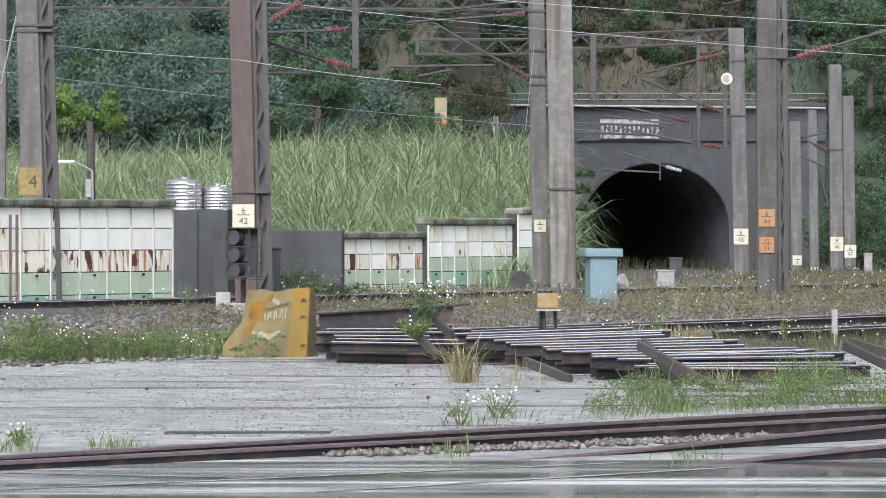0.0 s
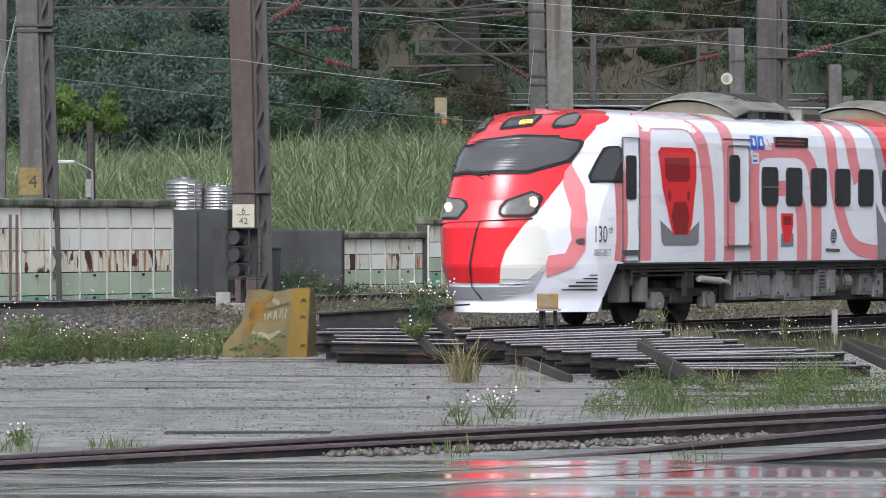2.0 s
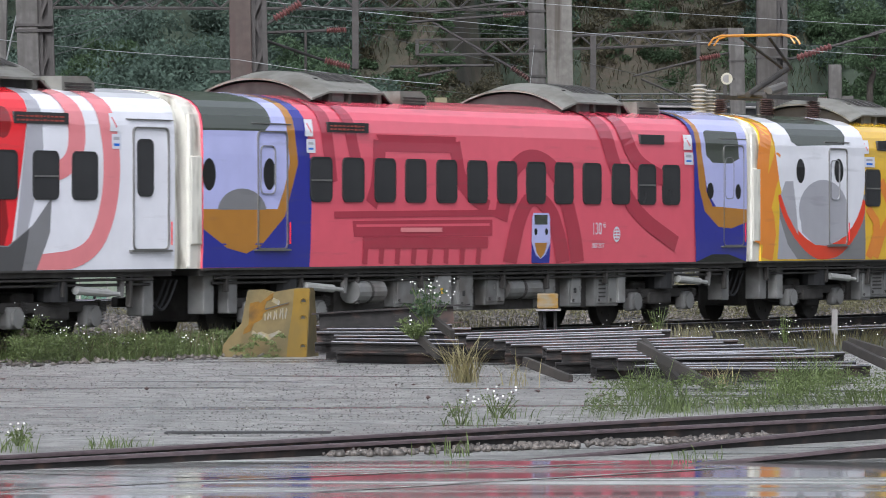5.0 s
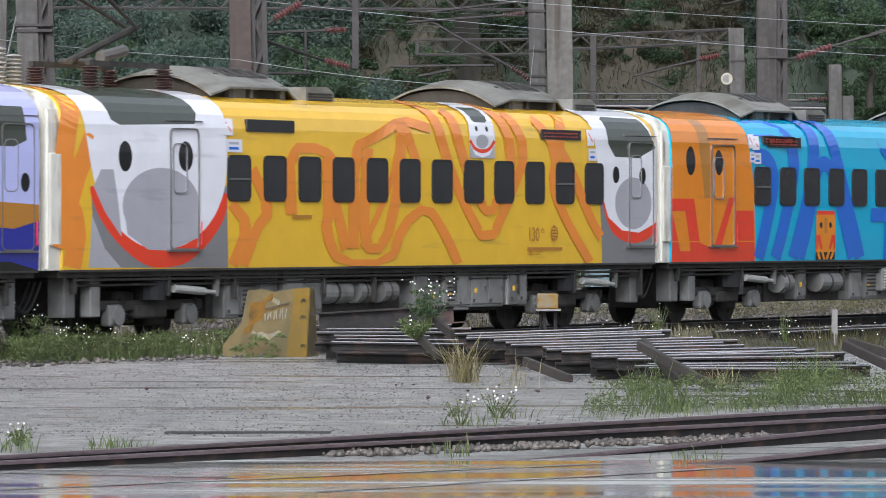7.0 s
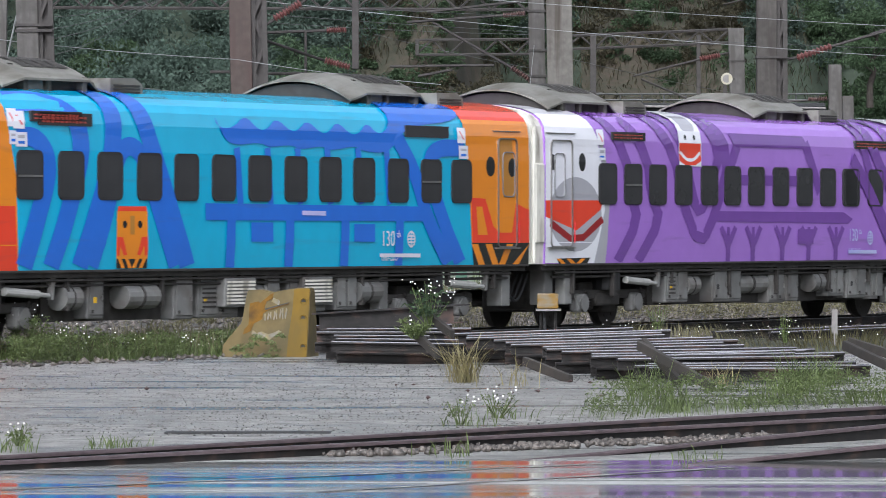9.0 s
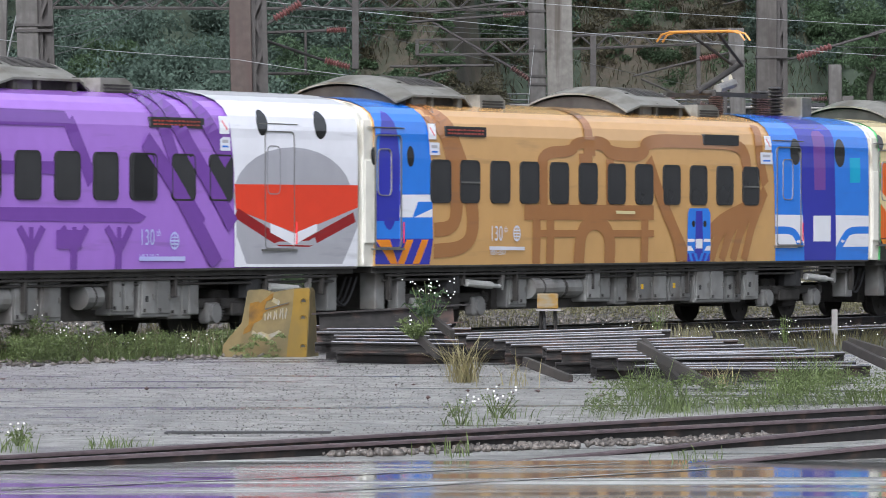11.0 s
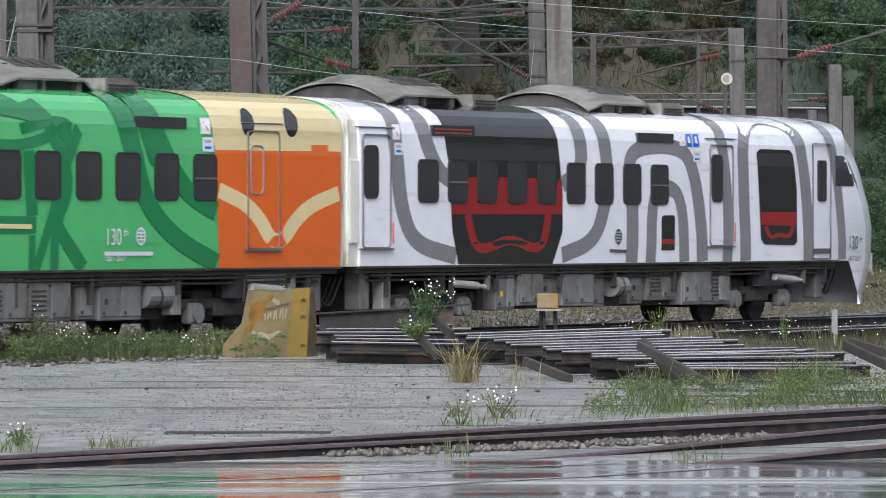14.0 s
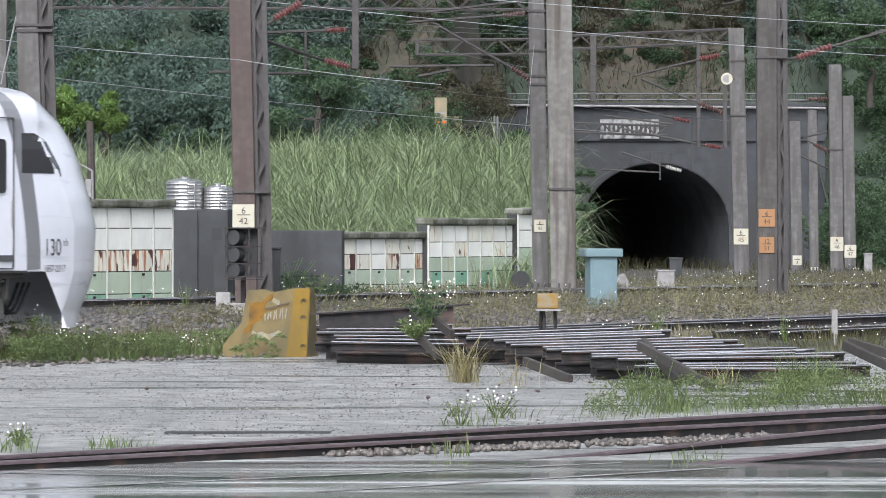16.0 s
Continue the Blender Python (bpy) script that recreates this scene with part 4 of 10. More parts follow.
cantilever([((-0.28, 142.00, 7.47), (1.81, 142.00, 6.27)), ((-0.43, 142.00, 7.74), (2.19, 142.00, 8.04)), ((-0.96, 142.00, 7.47), (1.59, 142.00, 7.65)), ((-1.41, 142.00, 6.30), (1.36, 142.00, 6.33)), ((-0.66, 142.00, 6.04), (0.24, 142.00, 6.21))], [((1.81, 142.00, 6.27), (2.34, 142.00, 5.92), 0.09, BROWNPORC), ((1.59, 142.00, 7.65), (2.19, 142.00, 7.71), 0.08, BROWNPORC)], "dark steel arm with brown insulators")
cantilever([((8.75, 138.00, 6.35), (9.15, 138.00, 6.41)), ((9.99, 138.00, 6.69), (12.47, 138.00, 7.39))], [((9.12, 138.00, 6.40), (10.02, 138.00, 6.70), 0.10, REDPORC)], "dark steel arm with red insulators")
cantilever([((6.21, 175.00, 6.97), (8.42, 175.00, 7.53)), ((6.48, 175.00, 6.88), (8.42, 175.00, 6.05)), ((8.98, 175.00, 7.66), (9.53, 175.00, 7.77))], [((8.39, 175.00, 7.53), (9.07, 175.00, 7.66), 0.11, REDPORC), ((8.39, 175.00, 6.07), (9.16, 175.00, 5.77), 0.11, BROWNPORC)], "dark steel arm with insulators before the tunnel")
cantilever([((6.37, 185.00, 6.18), (8.03, 185.00, 5.79)), ((5.58, 185.00, 5.89), (7.93, 185.00, 5.59)), ((6.34, 190.00, 5.53), (9.35, 190.00, 4.93)), ((5.93, 200.00, 4.19), (8.15, 200.00, 4.07)), ((6.67, 200.00, 4.83), (8.36, 200.00, 4.28)), ((8.61, 185.00, 5.79), (8.61, 185.00, 4.03)), ((8.11, 200.00, 4.72), (8.11, 200.00, 3.81))], [((7.99, 185.00, 5.79), (8.55, 185.00, 5.69), 0.09, REDPORC), ((9.31, 190.00, 4.95), (9.87, 190.00, 4.85), 0.09, REDPORC), ((8.32, 200.00, 4.30), (8.91, 200.00, 4.13), 0.09, PORC)], "dark steel arms with insulators at the tunnel mouth")
cantilever([((12.05, 190.00, 5.59), (13.72, 190.00, 4.69)), ((12.05, 190.00, 4.85), (13.76, 190.00, 4.09)), ((12.25, 190.00, 5.09), (13.76, 190.00, 5.45)), ((12.05, 190.00, 6.49), (13.76, 190.00, 6.57))], [((12.96, 190.00, 6.57), (13.64, 190.00, 6.59), 0.09, BROWNPORC), ((13.16, 190.00, 4.99), (13.68, 190.00, 4.71), 0.09, BROWNPORC)], "dark steel arms on the cutting masts")


def truss(a, b, h, label):
    """A laced girder that spans between masts."""
    a, b = Vector(a), Vector(b)
    t = empty("portal_beam", label, "portal beam", "portal beams")
    bm = bmesh.new()
    up = Vector((0, 0, h))
    rod(bm, a, b, 0.05, seg=5), rod(bm, a + up, b + up, 0.05, seg=5)
    n = max(3, int((b - a).length / (h * 1.1)))
    for i in range(n):
        p, q = a.lerp(b, i / n), a.lerp(b, (i + 1) / n)
        rod(bm, p + (up if i % 2 else Vector()), q + (Vector() if i % 2 else up), 0.035, seg=5)
    part("laced_girder", bm, LATTICE, t)


truss((4.10, 180.00, 8.01), (9.61, 180.00, 8.23), 0.45, "laced dark steel portal beam")
truss((-0.93, 180.00, 7.82), (2.96, 180.00, 7.85), 0.5, "laced dark steel portal beam behind the masts")
truss((-10.99, 150.00, 8.18), (2.79, 150.00, 8.12), 0.42, "long laced steel beam high over the tracks")
truss((4.77, 200.00, 5.57), (8.36, 200.00, 5.46), 0.35, "laced dark steel beam before the tunnel")
for (a, b, w) in ((((-2.06, 126.00, 7.65)), ((-2.06, 126.00, 5.76)), 0.16), (((5.05, 180.00, 8.54)), ((5.05, 180.00, 6.26)), 0.2), (((8.59, 180.00, 8.50)), ((8.59, 180.00, 4.70)), 0.13), (((9.06, 172.00, 6.71)), ((9.06, 172.00, 4.58)), 0.12), (((-0.87, 180.00, 8.31)), ((-0.87, 180.00, 7.82)), 0.12)):
    bm = bmesh.new()
    box(bm, a[0] - w / 2, a[0] + w / 2, a[1] - 0.08, a[1] + 0.08, min(a[2], b[2]), max(a[2], b[2]), 0.01)
    tagged(part("drop_post", bm, LATTICE), "dark steel drop post hanging from the beam", "drop post", "drop posts")

# floodlight on the mast
x, y, z = (9.13, 172.00, 6.80)
fl = empty("loudspeaker_horn", "round pale horn on a bracket at the mast", "horn", m=pose(x, y, z))
part("horn_ring", rod(bmesh.new(), (-0.02, -0.12, 0), (0.02, 0.12, 0), 0.19, 0.15, seg=20), PLATE, fl)
part("horn_mouth", rod(bmesh.new(), (-0.02, -0.13, 0), (-0.02, -0.11, 0), 0.13, seg=16), GREYBOX, fl)
part("bracket", box(bmesh.new(), -0.03, 0.25, 0.0, 0.05, -0.05, 0.02), LATTICE, fl)

# overhead wires
for a, b, r, m, s in (((-10.96, 126.00, 6.51), (-4.53, 118.00, 5.73), 0.009, WIREPALE, 0.05), ((-4.53, 118.00, 5.73), (-0.05, 118.00, 5.18), 0.008, WIREPALE, 0.05), ((-10.96, 126.00, 5.76), (5.00, 150.00, 4.68), 0.008, WIREPALE, 0.1), ((-4.72, 130.00, 7.56), (11.75, 130.00, 6.13), 0.008, WIREPALE, 0.1),
                      ((-1.98, 130.00, 7.80), (11.75, 130.00, 6.87), 0.008, WIREPALE, 0.05), ((-4.64, 140.00, 7.60), (12.65, 140.00, 6.68), 0.007, WIRE, 0.1), ((-4.64, 140.00, 6.21), (9.80, 180.00, 5.59), 0.007, WIRE, 0.1), ((-4.97, 150.00, 7.77), (2.79, 150.00, 7.42), 0.007, WIRE, 0.05),
                      ((-9.52, 130.00, 6.84), (-6.23, 130.00, 7.83), 0.007, WIRE, 0.12), ((-9.52, 130.00, 6.60), (-6.64, 130.00, 7.69), 0.007, WIRE, 0.15), ((-9.52, 130.00, 6.21), (-7.19, 130.00, 7.42), 0.007, WIRE, 0.2), ((-9.52, 130.00, 7.14), (-6.92, 130.00, 7.62), 0.007, WIRE, 0.1),
                      ((-6.71, 140.00, 8.05), (2.60, 140.00, 7.54), 0.007, WIRE, 0.05), ((-1.96, 150.00, 7.45), (2.79, 150.00, 6.43), 0.007, WIRE, 0.05), ((2.97, 160.00, 6.30), (9.80, 180.00, 6.07), 0.007, WIRE, 0.05), ((3.82, 160.00, 7.06), (9.80, 180.00, 6.54), 0.007, WIRE, 0.05),
                      ((11.17, 140.00, 7.09), (12.65, 140.00, 7.54), 0.02, LATTICE, 0), ((7.33, 140.00, 7.86), (9.10, 140.00, 8.28), 0.02, LATTICE, 0)):
    wire("overhead_wire", [a, b], r, m, "thin overhead wire of the electric railway", s)
wire("stay_wire", [(-9.71, 122.00, 6.89), (-10.07, 122.00, 5.29)], 0.02, WIREPALE, "slanting stay wire at the mast")
wire("stay_cable", [(2.38, 139.78, 6.79), (2.15, 139.50, 4.57)], 0.008, WIREPALE, "hanging cable at the mast")

# ---- signal and lineside cabinets ----
x, y, z = (-4.42, 119.00, 0.81)
sg = empty("railway_signal", "black three-lamp railway signal at the mast foot", "signal", m=pose(x, y, 0))
zs_ = [PXZ(v, 119) for v in (500, 490, 404, 422, 452, 480)]
part("post", rod(bmesh.new(), (-0.02, 0, 0), (-0.02, 0, zs_[0] + 0.1), 0.06), STEELDARK, sg)
part("backboard", box(bmesh.new(), -0.36, 0.30, -0.02, 0.02, zs_[1], zs_[2], 0.01), mat("black_signal_paint", (0.012, 0.012, 0.013), 0.6), sg)
for zz in zs_[3:]:
    h = part("lamp_hood", rod(bmesh.new(), (-0.24, -0.30, zz + 0.02), (-0.10, -0.02, zz), 0.17, 0.16, seg=18), INK, sg)
    part("lamp_lens", rod(bmesh.new(), (0.06, -0.09, zz - 0.02), (0.02, -0.03, zz - 0.02), 0.13, seg=16), GLASS, h)
    part("cage_bar", box(bmesh.new(), -0.42, 0.42, -0.32, -0.29, zz - 0.20, zz - 0.17), STEELDARK, sg)
for dx in (-0.40, 0.12, 0.40):
    part("cage_post", box(bmesh.new(), dx - 0.015, dx + 0.015, -0.32, -0.29, zs_[1] - 0.02, zs_[2] + 0.02), STEELDARK, sg)
for zz in (zs_[1], zs_[2]):
    part("cage_shelf", box(bmesh.new(), -0.44, 0.44, -0.34, 0.02, zz - 0.015, zz + 0.015), STEELDARK, sg)
for i in range(3):
    wire("signal_cable", [(-0.45 + j / 8 * 0.5, -0.15 - 0.05 * i, zs_[1] - 0.55 - 0.25 * math.sin(j / 8 * 3.14) - 0.1 * i) for j in range(9)], 0.02, RUBBER, "", 0, sg)
part("relay_box", box(bmesh.new(), -0.62, -0.30, -0.2, 0.1, zs_[1] - 0.75, zs_[1] - 0.35, 0.02), GREYBOX, sg)
part("signal_base", box(bmesh.new(), -0.5, 0.3, -0.25, 0.25, 0, 0.35, 0.03), GREYBOX, sg)
for (x, y, z), w, h, m, nm, lab in (((-3.90, 124.00, 0.17), 0.26, 1.35, DARKWALL, "steel_locker", "tall dark steel locker beside the mast"), ((6.24, 150.00, 0.27), 0.48, 0.52, GREYBOX, "concrete_box", "small pale concrete box in the weeds"), ((7.39, 170.00, 0.32), 0.4, 0.7, DARKWALL, "dark_locker", "dark steel locker at the tunnel mouth"), ((15.88, 200.00, 0.60), 0.3, 0.42, GREYBOX, "sign_post", "small grey lineside marker post")):
    ob = empty(nm, lab, "cabinet", m=pose(x, y, 0))
    part("body", box(bmesh.new(), -w / 2, w / 2, -0.18, 0.18, 0, z + h, 0.015), m, ob)
    part("cap", box(bmesh.new(), -w / 2 - 0.03, w / 2 + 0.03, -0.21, 0.21, z + h, z + h + 0.05, 0.015), m, ob)
x, y, z = (3.78, 128.00, 0.36)
tc = empty("teal_cabinet", "pale teal steel cabinet with an overhanging flat roof", "cabinet", m=pose(x, y, 0, 0, 0, 12))
zt = PXZ(455, 128)
part("body", box(bmesh.new(), -0.33, 0.33, -0.28, 0.28, 0.05, zt, 0.015), TEAL, tc)
part("door", box(bmesh.new(), -0.28, 0.28, -0.30, -0.28, 0.3, zt - 0.06, 0.008), TEAL, tc)
part("roof", box(bmesh.new(), -0.47, 0.45, -0.38, 0.38, zt, zt + 0.20, 0.03), TEAL, tc)
x, y, z = (5.00, 150.00, 0.49)
tagged(part("fallen_box", box(bmesh.new(), -0.16, 0.16, -0.2, 0.2, -0.2, 0.2, 0.02, pose(x, y, z, 0, -28, 10)), GREYBOX), "tilted grey steel box among the weeds", "box")

# street lamp and dark pole behind the wall
x, y, z = (-9.27, 140.00, 2.81)
lp = empty("street_lamp", "small grey lamp on a curved bracket", "lamp", m=pose(x, y, 0))
part("bracket_box", box(bmesh.new(), -0.08, 0.08, -0.08, 0.08, z, z + 0.48, 0.02), GREYBOX, lp)
part("arm", rod(rod(bmesh.new(), (0.12, 0, 0), (0.10, 0, z + 0.7), 0.03), (0.10, 0, z + 0.7), (-0.35, 0, z + 0.92), 0.025), GREYBOX, lp)
part("lamp_head", box(bmesh.new(), -0.80, -0.35, -0.08, 0.08, z + 0.88, z + 0.98, 0.03), PORC, lp)
x, y, z = (-9.46, 145.00, 2.84)
tagged(part("timber_pole", rod(bmesh.new(), (x, y, 0), (x - 0.1, y, PXZ(215, 145)), 0.12, 0.10), BARK), "short dark timber pole behind the wall", "pole")

# ---- tunnel portal ----
PY = 225.0
def pxx(x):
    return (x - 784.0) * PY / 9474.0


arch = [(pxx(1030), -0.5)]
cx, w0 = (pxx(1030) + pxx(1290)) / 2, (pxx(1290) - pxx(1030)) / 2
spring, crown = PXZ(400, PY), PXZ(290, PY)
for i in range(21):
    a = math.pi * (1 - i / 20)
    arch.append((cx + w0 * math.cos(a), spring + (crown - spring) * math.sin(a)))
arch.append((pxx(1290), -0.5))
top = PXZ(190, PY)
x0, x1 = pxx(812), pxx(1460)
bm = bmesh.new()
outer = [(x0, -0.5)] + [(x0 + (x1 - x0) * i / 20, top) for i in range(21)] + [(x1, -0.5)]
va, vo = [bm.verts.new((x, PY, z)) for x, z in arch], [bm.verts.new((x, PY, z)) for x, z in outer]
vb = [bm.verts.new((x, PY + 1.0, z)) for x, z in arch]
for i in range(22):
    bm.faces.new((vo[i], vo[i + 1], va[i + 1], va[i]))
    bm.faces.new((va[i], va[i + 1], vb[i + 1], vb[i]))
portal = tagged(part("wall_tunnel_portal", bm, PORTAL), "blackened masonry tunnel portal with an arch", "tunnel portal", kind="structure")
bm = bmesh.new()
vc, vd = [bm.verts.new((x, PY + 1.0, z)) for x, z in arch], [bm.verts.new((x - 8, PY + 45, z)) for x, z in arch]
for i in range(22):
    bm.faces.new((vc[i], vc[i + 1], vd[i + 1], vd[i]))
bm.faces.new(vd)
tagged(part("tunnel_lining", bm, TUNNEL), "dark sooty tunnel bore with haze in its colour", "tunnel", kind="structure")
for i in range(25):
    a = math.pi * (1 - (i + 0.5) / 25)
    m = Matrix.Translation((cx + (w0 + 0.28) * math.cos(a), PY - 0.04, spring + (crown - spring + 0.28) * math.sin(a))) @ Matrix.Rotation(-(a - math.pi / 2), 4, "Y")
    part("voussoir", box(bmesh.new(), -0.20, 0.20, -0.01, 0.04, -0.24, 0.24, 0.01, m), PORTAL, portal)
part("parapet", box(bmesh.new(), x0, x1, PY - 0.2, PY + 0.3, top, top + 0.18, 0.03), PORTAL, portal)
part("string_course", box(bmesh.new(), x0, x1, PY - 0.12, PY, PXZ(250, PY), PXZ(243, PY)), PORTAL, portal)
for i in range(8):
    part("pilaster", box(bmesh.new(), x0 + 0.4 + i * 2.1, x0 + 0.75 + i * 2.1, PY - 0.09, PY, PXZ(243, PY), top), PORTAL, portal)
tagged(part("plaque", box(bmesh.new(), pxx(1062), pxx(1166), PY - 0.24, PY - 0.1, PXZ(246, PY), PXZ(212, PY), 0.01), mat("stained_white_plaque", (0.24, 0.24, 0.23), 0.7, 0, 0.1, 4, dirt=(0.05, 0.05, 0.05), dirt_amt=0.55, dirt_scale=(4, 4, 2))), "stained white stone plaque over the arch", "plaque")
bm = bmesh.new()
for i in range(12):
    xx = pxx(1068 + i * 8)
    box(bm, xx, xx + 0.1, PY - 0.26, PY - 0.24, PXZ(240 - (i % 3) * 2, PY), PXZ(219, PY))
tagged(part("plaque_lettering", bm, DARKWALL), "worn illegible carved bars on the plaque", "lettering")
rl = empty("parapet_railing", "grey pipe railing along the tunnel parapet", "railing")
for i in range(17):
    xx = x0 + 0.3 + i * (x1 - x0 - 0.6) / 16
    part("post", rod(bmesh.new(), (xx, PY - 0.1, top), (xx, PY - 0.1, top + 0.55), 0.03), WIRE, rl)
for dz in (0.30, 0.55):
    part("rail_pipe", rod(bmesh.new(), (x0, PY - 0.1, top + dz), (x1, PY - 0.1, top + dz), 0.03), WIRE, rl)
part("parapet_pipe", rod(bmesh.new(), (x0, PY - 0.28, top + 0.1), (x1, PY - 0.28, top - 0.05), 0.05), GREYBOX, rl)
for x in (875, 880):
    wire("drain_pipe", [(pxx(x), PY - 0.35, PXZ(265, PY)), (pxx(x), PY - 0.35, PXZ(195, PY)), (pxx(x + 14), PY - 0.2, PXZ(187, PY))], 0.05, WIREPALE, "pale pipe rising at the portal wall")
for (xa, xb, ya, yb, d) in ((769, 791, 173, 246, 205), (791, 817, 206, 258, 206)):
    sb = empty("sign_board", "weathered pale yellow panel on the bank", "sign", "bank panels", m=pose((xa - 784) * d / 9474, d, 0))
    part("panel", box(bmesh.new(), 0, (xb - xa) * d / 9474, 0, 0.06, PXZ(yb, d), PXZ(ya, d), 0.01), SIGNPALE, sb)
    for i in range(3):
        part("panel_bar", box(bmesh.new(), 0.04, (xb - xa) * d / 9474 - 0.04, -0.02, 0.0, PXZ(yb, d) + 0.25 + i * 0.35, PXZ(yb, d) + 0.33 + i * 0.35), BRICK if i == 1 else GREYBOX, sb)
    part("panel_post", rod(bmesh.new(), (0.2, 0.08, 1.5), (0.2, 0.08, PXZ(ya, d)), 0.04), STEELDARK, sb)
(xa, ya, za), (xb, yb, zb) = (-0.34, 203.00, 5.30), (0.73, 203.00, 5.51)
tagged(part("blue_tarp", box(bmesh.new(), xa, xb - 0.5, ya, ya + 0.4, za, za + 0.15, 0.05), NAVY), "small blue sheet on the bank", "sheet")

# ---- hill ----
def hill_z(x, y):
    t = min(1, max(0, (x - 0.4) / 0.6))
    edge = 196 + t * (PY + 1.2 - 196)
    base = 3.2 + t * (top - 0.2 - 3.2)
    if x > 15.8:
        edge, base = PY - 6 , 0.3
    d = y - edge
    if d < 0:
        return base
    z = base + d * (0.30 if x < 0.4 else 0.5) + max(0, d - 12) * 0.45
    return z + 1.1 * noise.noise((x * 0.12, y * 0.1, 1)) + 0.5 * noise.noise((x * 0.5, y * 0.4, 2))


vs, fs, n1, n2 = [], [], 110, 70
for j in range(n2 + 1):
    for i in range(n1 + 1):
        x = -45 + 95 * i / n1
        y = 196 + 190 * (j / n2) ** 1.5
        t = min(1, max(0, (x - 0.4) / 0.6))
        e = (PY - 6) if x > 15.8 else 196 + t * (PY + 1.2 - 196)
        y = max(y, e)
        vs.append((x, y, hill_z(x, y)))
for j in range(n2):
    for i in range(n1):
        k = j * (n1 + 1) + i
        fs.append((k, k + 1, k + n1 + 2, k + n1 + 1))
hill = tagged(mesh_object("hillside", vs, fs, HILLMAT, smooth=True), "steep wooded hillside of brown earth", "hill", kind="structure")
hill.data.materials.append(UNDERGROWTH)
for pg in hill.data.polygons:
    cx_, cy_ = pg.center.x, pg.center.y
    bare = (-4.6 < cx_ < 2.5 and cy_ < 232) or (6.0 < cx_ < 13.0 and cy_ < 246)
    pg.material_index = 0 if bare else 1
# planted bank before the hill
vs, fs = [], []
for j in range(13):
    for i in range(41):
        x, y = -26 + 27.2 * i / 40, 150 + 48 * j / 12
        vs.append((x, y, 0.2 + 3.3 * min(1, max(0, (y - 152) / 30)) + 0.25 * noise.noise((x * 0.4, y * 0.3, 5))))
for j in range(12):
    for i in range(40):
        k = j * 41 + i
        fs.append((k, k + 1, k + 42, k + 41))
tagged(mesh_object("bank", vs, fs, EARTH, smooth=True), "grassy earth bank behind the walls", "bank", kind="structure")

rng = np.random.default_rng(21)
fx_, fy_, faz, hts = [], [], [], []
for _ in range(1000):
    x, y = rng.uniform(-17, 3.5), rng.uniform(153, 197)
    if (x > 0.9 and y > 190) or (-8 < x < -4 and y < 160):
        continue
    k = int(rng.integers(30, 62))
    a = rng.uniform(0, 6.28, k)
    r = 0.30 * np.sqrt(rng.random(k))
    fx_.append(x + r * np.cos(a)), fy_.append(y + r * np.sin(a)), faz.append(a)
    hts.append(np.full(k, 0.6 * noise.noise((x * 0.5, y * 0.2, 9)) - (0.45 if x < -6 else 0.0)))
xs, ys = np.concatenate(fx_), np.concatenate(fy_)
zz = 0.15 + 3.3 * np.clip((ys - 152) / 30, 0, 1) + np.concatenate(hts)
blades("cane_grass", np.stack([xs, ys, zz], 1), 2.6, 0.032, CANE, 1.45, "tall silver-green cane grass on the bank", "grass", seed=4, outward=np.concatenate(faz))
blades("bank_grass", np.stack([rng.uniform(-17, 3.6, 5000), rng.uniform(150, 158, 5000), np.full(5000, 0.35)], 1), 1.35, 0.03, CANE, 0.9, "lower green cane grass behind the panelled wall", "grass", seed=5)

# woods
def woods(name, n, x0, x1, y0, y1, r0, r1, per, size, material, label, seed, long=2.2, lift_z=0.6):
    """Crowns of many small leaves, thickest on the open side towards the railway."""
    g = np.random.default_rng(seed)
    cs, rs = [], []
    for _ in range(n):
        x, y = g.uniform(x0, x1), g.uniform(y0, y1)
        r = g.uniform(r0, r1)
        h = hill_z(x, y) + r * lift_z
        for k in range(5):
            cs.append((x + g.normal() * r * 0.6, y + g.normal() * r * 0.5, h + g.normal() * r * 0.5))
            rs.append(r * g.uniform(0.35, 0.75))
    ob = leaves(name, cs, rs, per, size, material, seed=seed, long=long, front=0.85)
    return tagged(ob, label, "woods", kind="stuff")


woods("far_woods", 120, -27, 27, 236, 268, 1.8, 3.2, 290, 0.27, LEAFDARK, "dark dense forest on the hillside", 31)
woods("hillside_woods", 150, -21, -3.5, 200, 221, 1.0, 2.2, 285, 0.18, LEAFDARK, "dark shrubs and trees above the bank", 32)
woods("hillside_shrubs", 40, -20, -4.0, 198, 210, 0.6, 1.4, 320, 0.14, LEAF, "green bushes above the cane grass", 33)
woods("tunnel_woods", 80, 0.8, 26, 231, 248, 0.6, 1.4, 260, 0.18, LEAFDARK, "dark scrub and trees above the tunnel", 36, lift_z=0.3)
g = np.random.default_rng(37)
bx_, by_ = g.uniform(-5, 17, 20000), g.uniform(204, 244, 20000)
blades("slope_brush", np.array([(a, b, hill_z(a, b) - 0.05) for a, b in zip(bx_, by_) if a < 0.3 or b > PY + 2.5]), 0.7, 0.035, BRUSH, 0.9, "brown and olive brush on the bare slope", "brush", seed=37)
blades("slope_grass", np.array([(a, b, hill_z(a, b) - 0.05) for a, b in zip(bx_ + 0.1, by_ + 0.1) if (a < 0.3 or b > PY + 2.5) and noise.noise((a * 0.4, b * 0.4, 4)) > 0.05]), 0.6, 0.04, LEAF, 1.0, "green undergrowth on the slope", "undergrowth", seed=38)
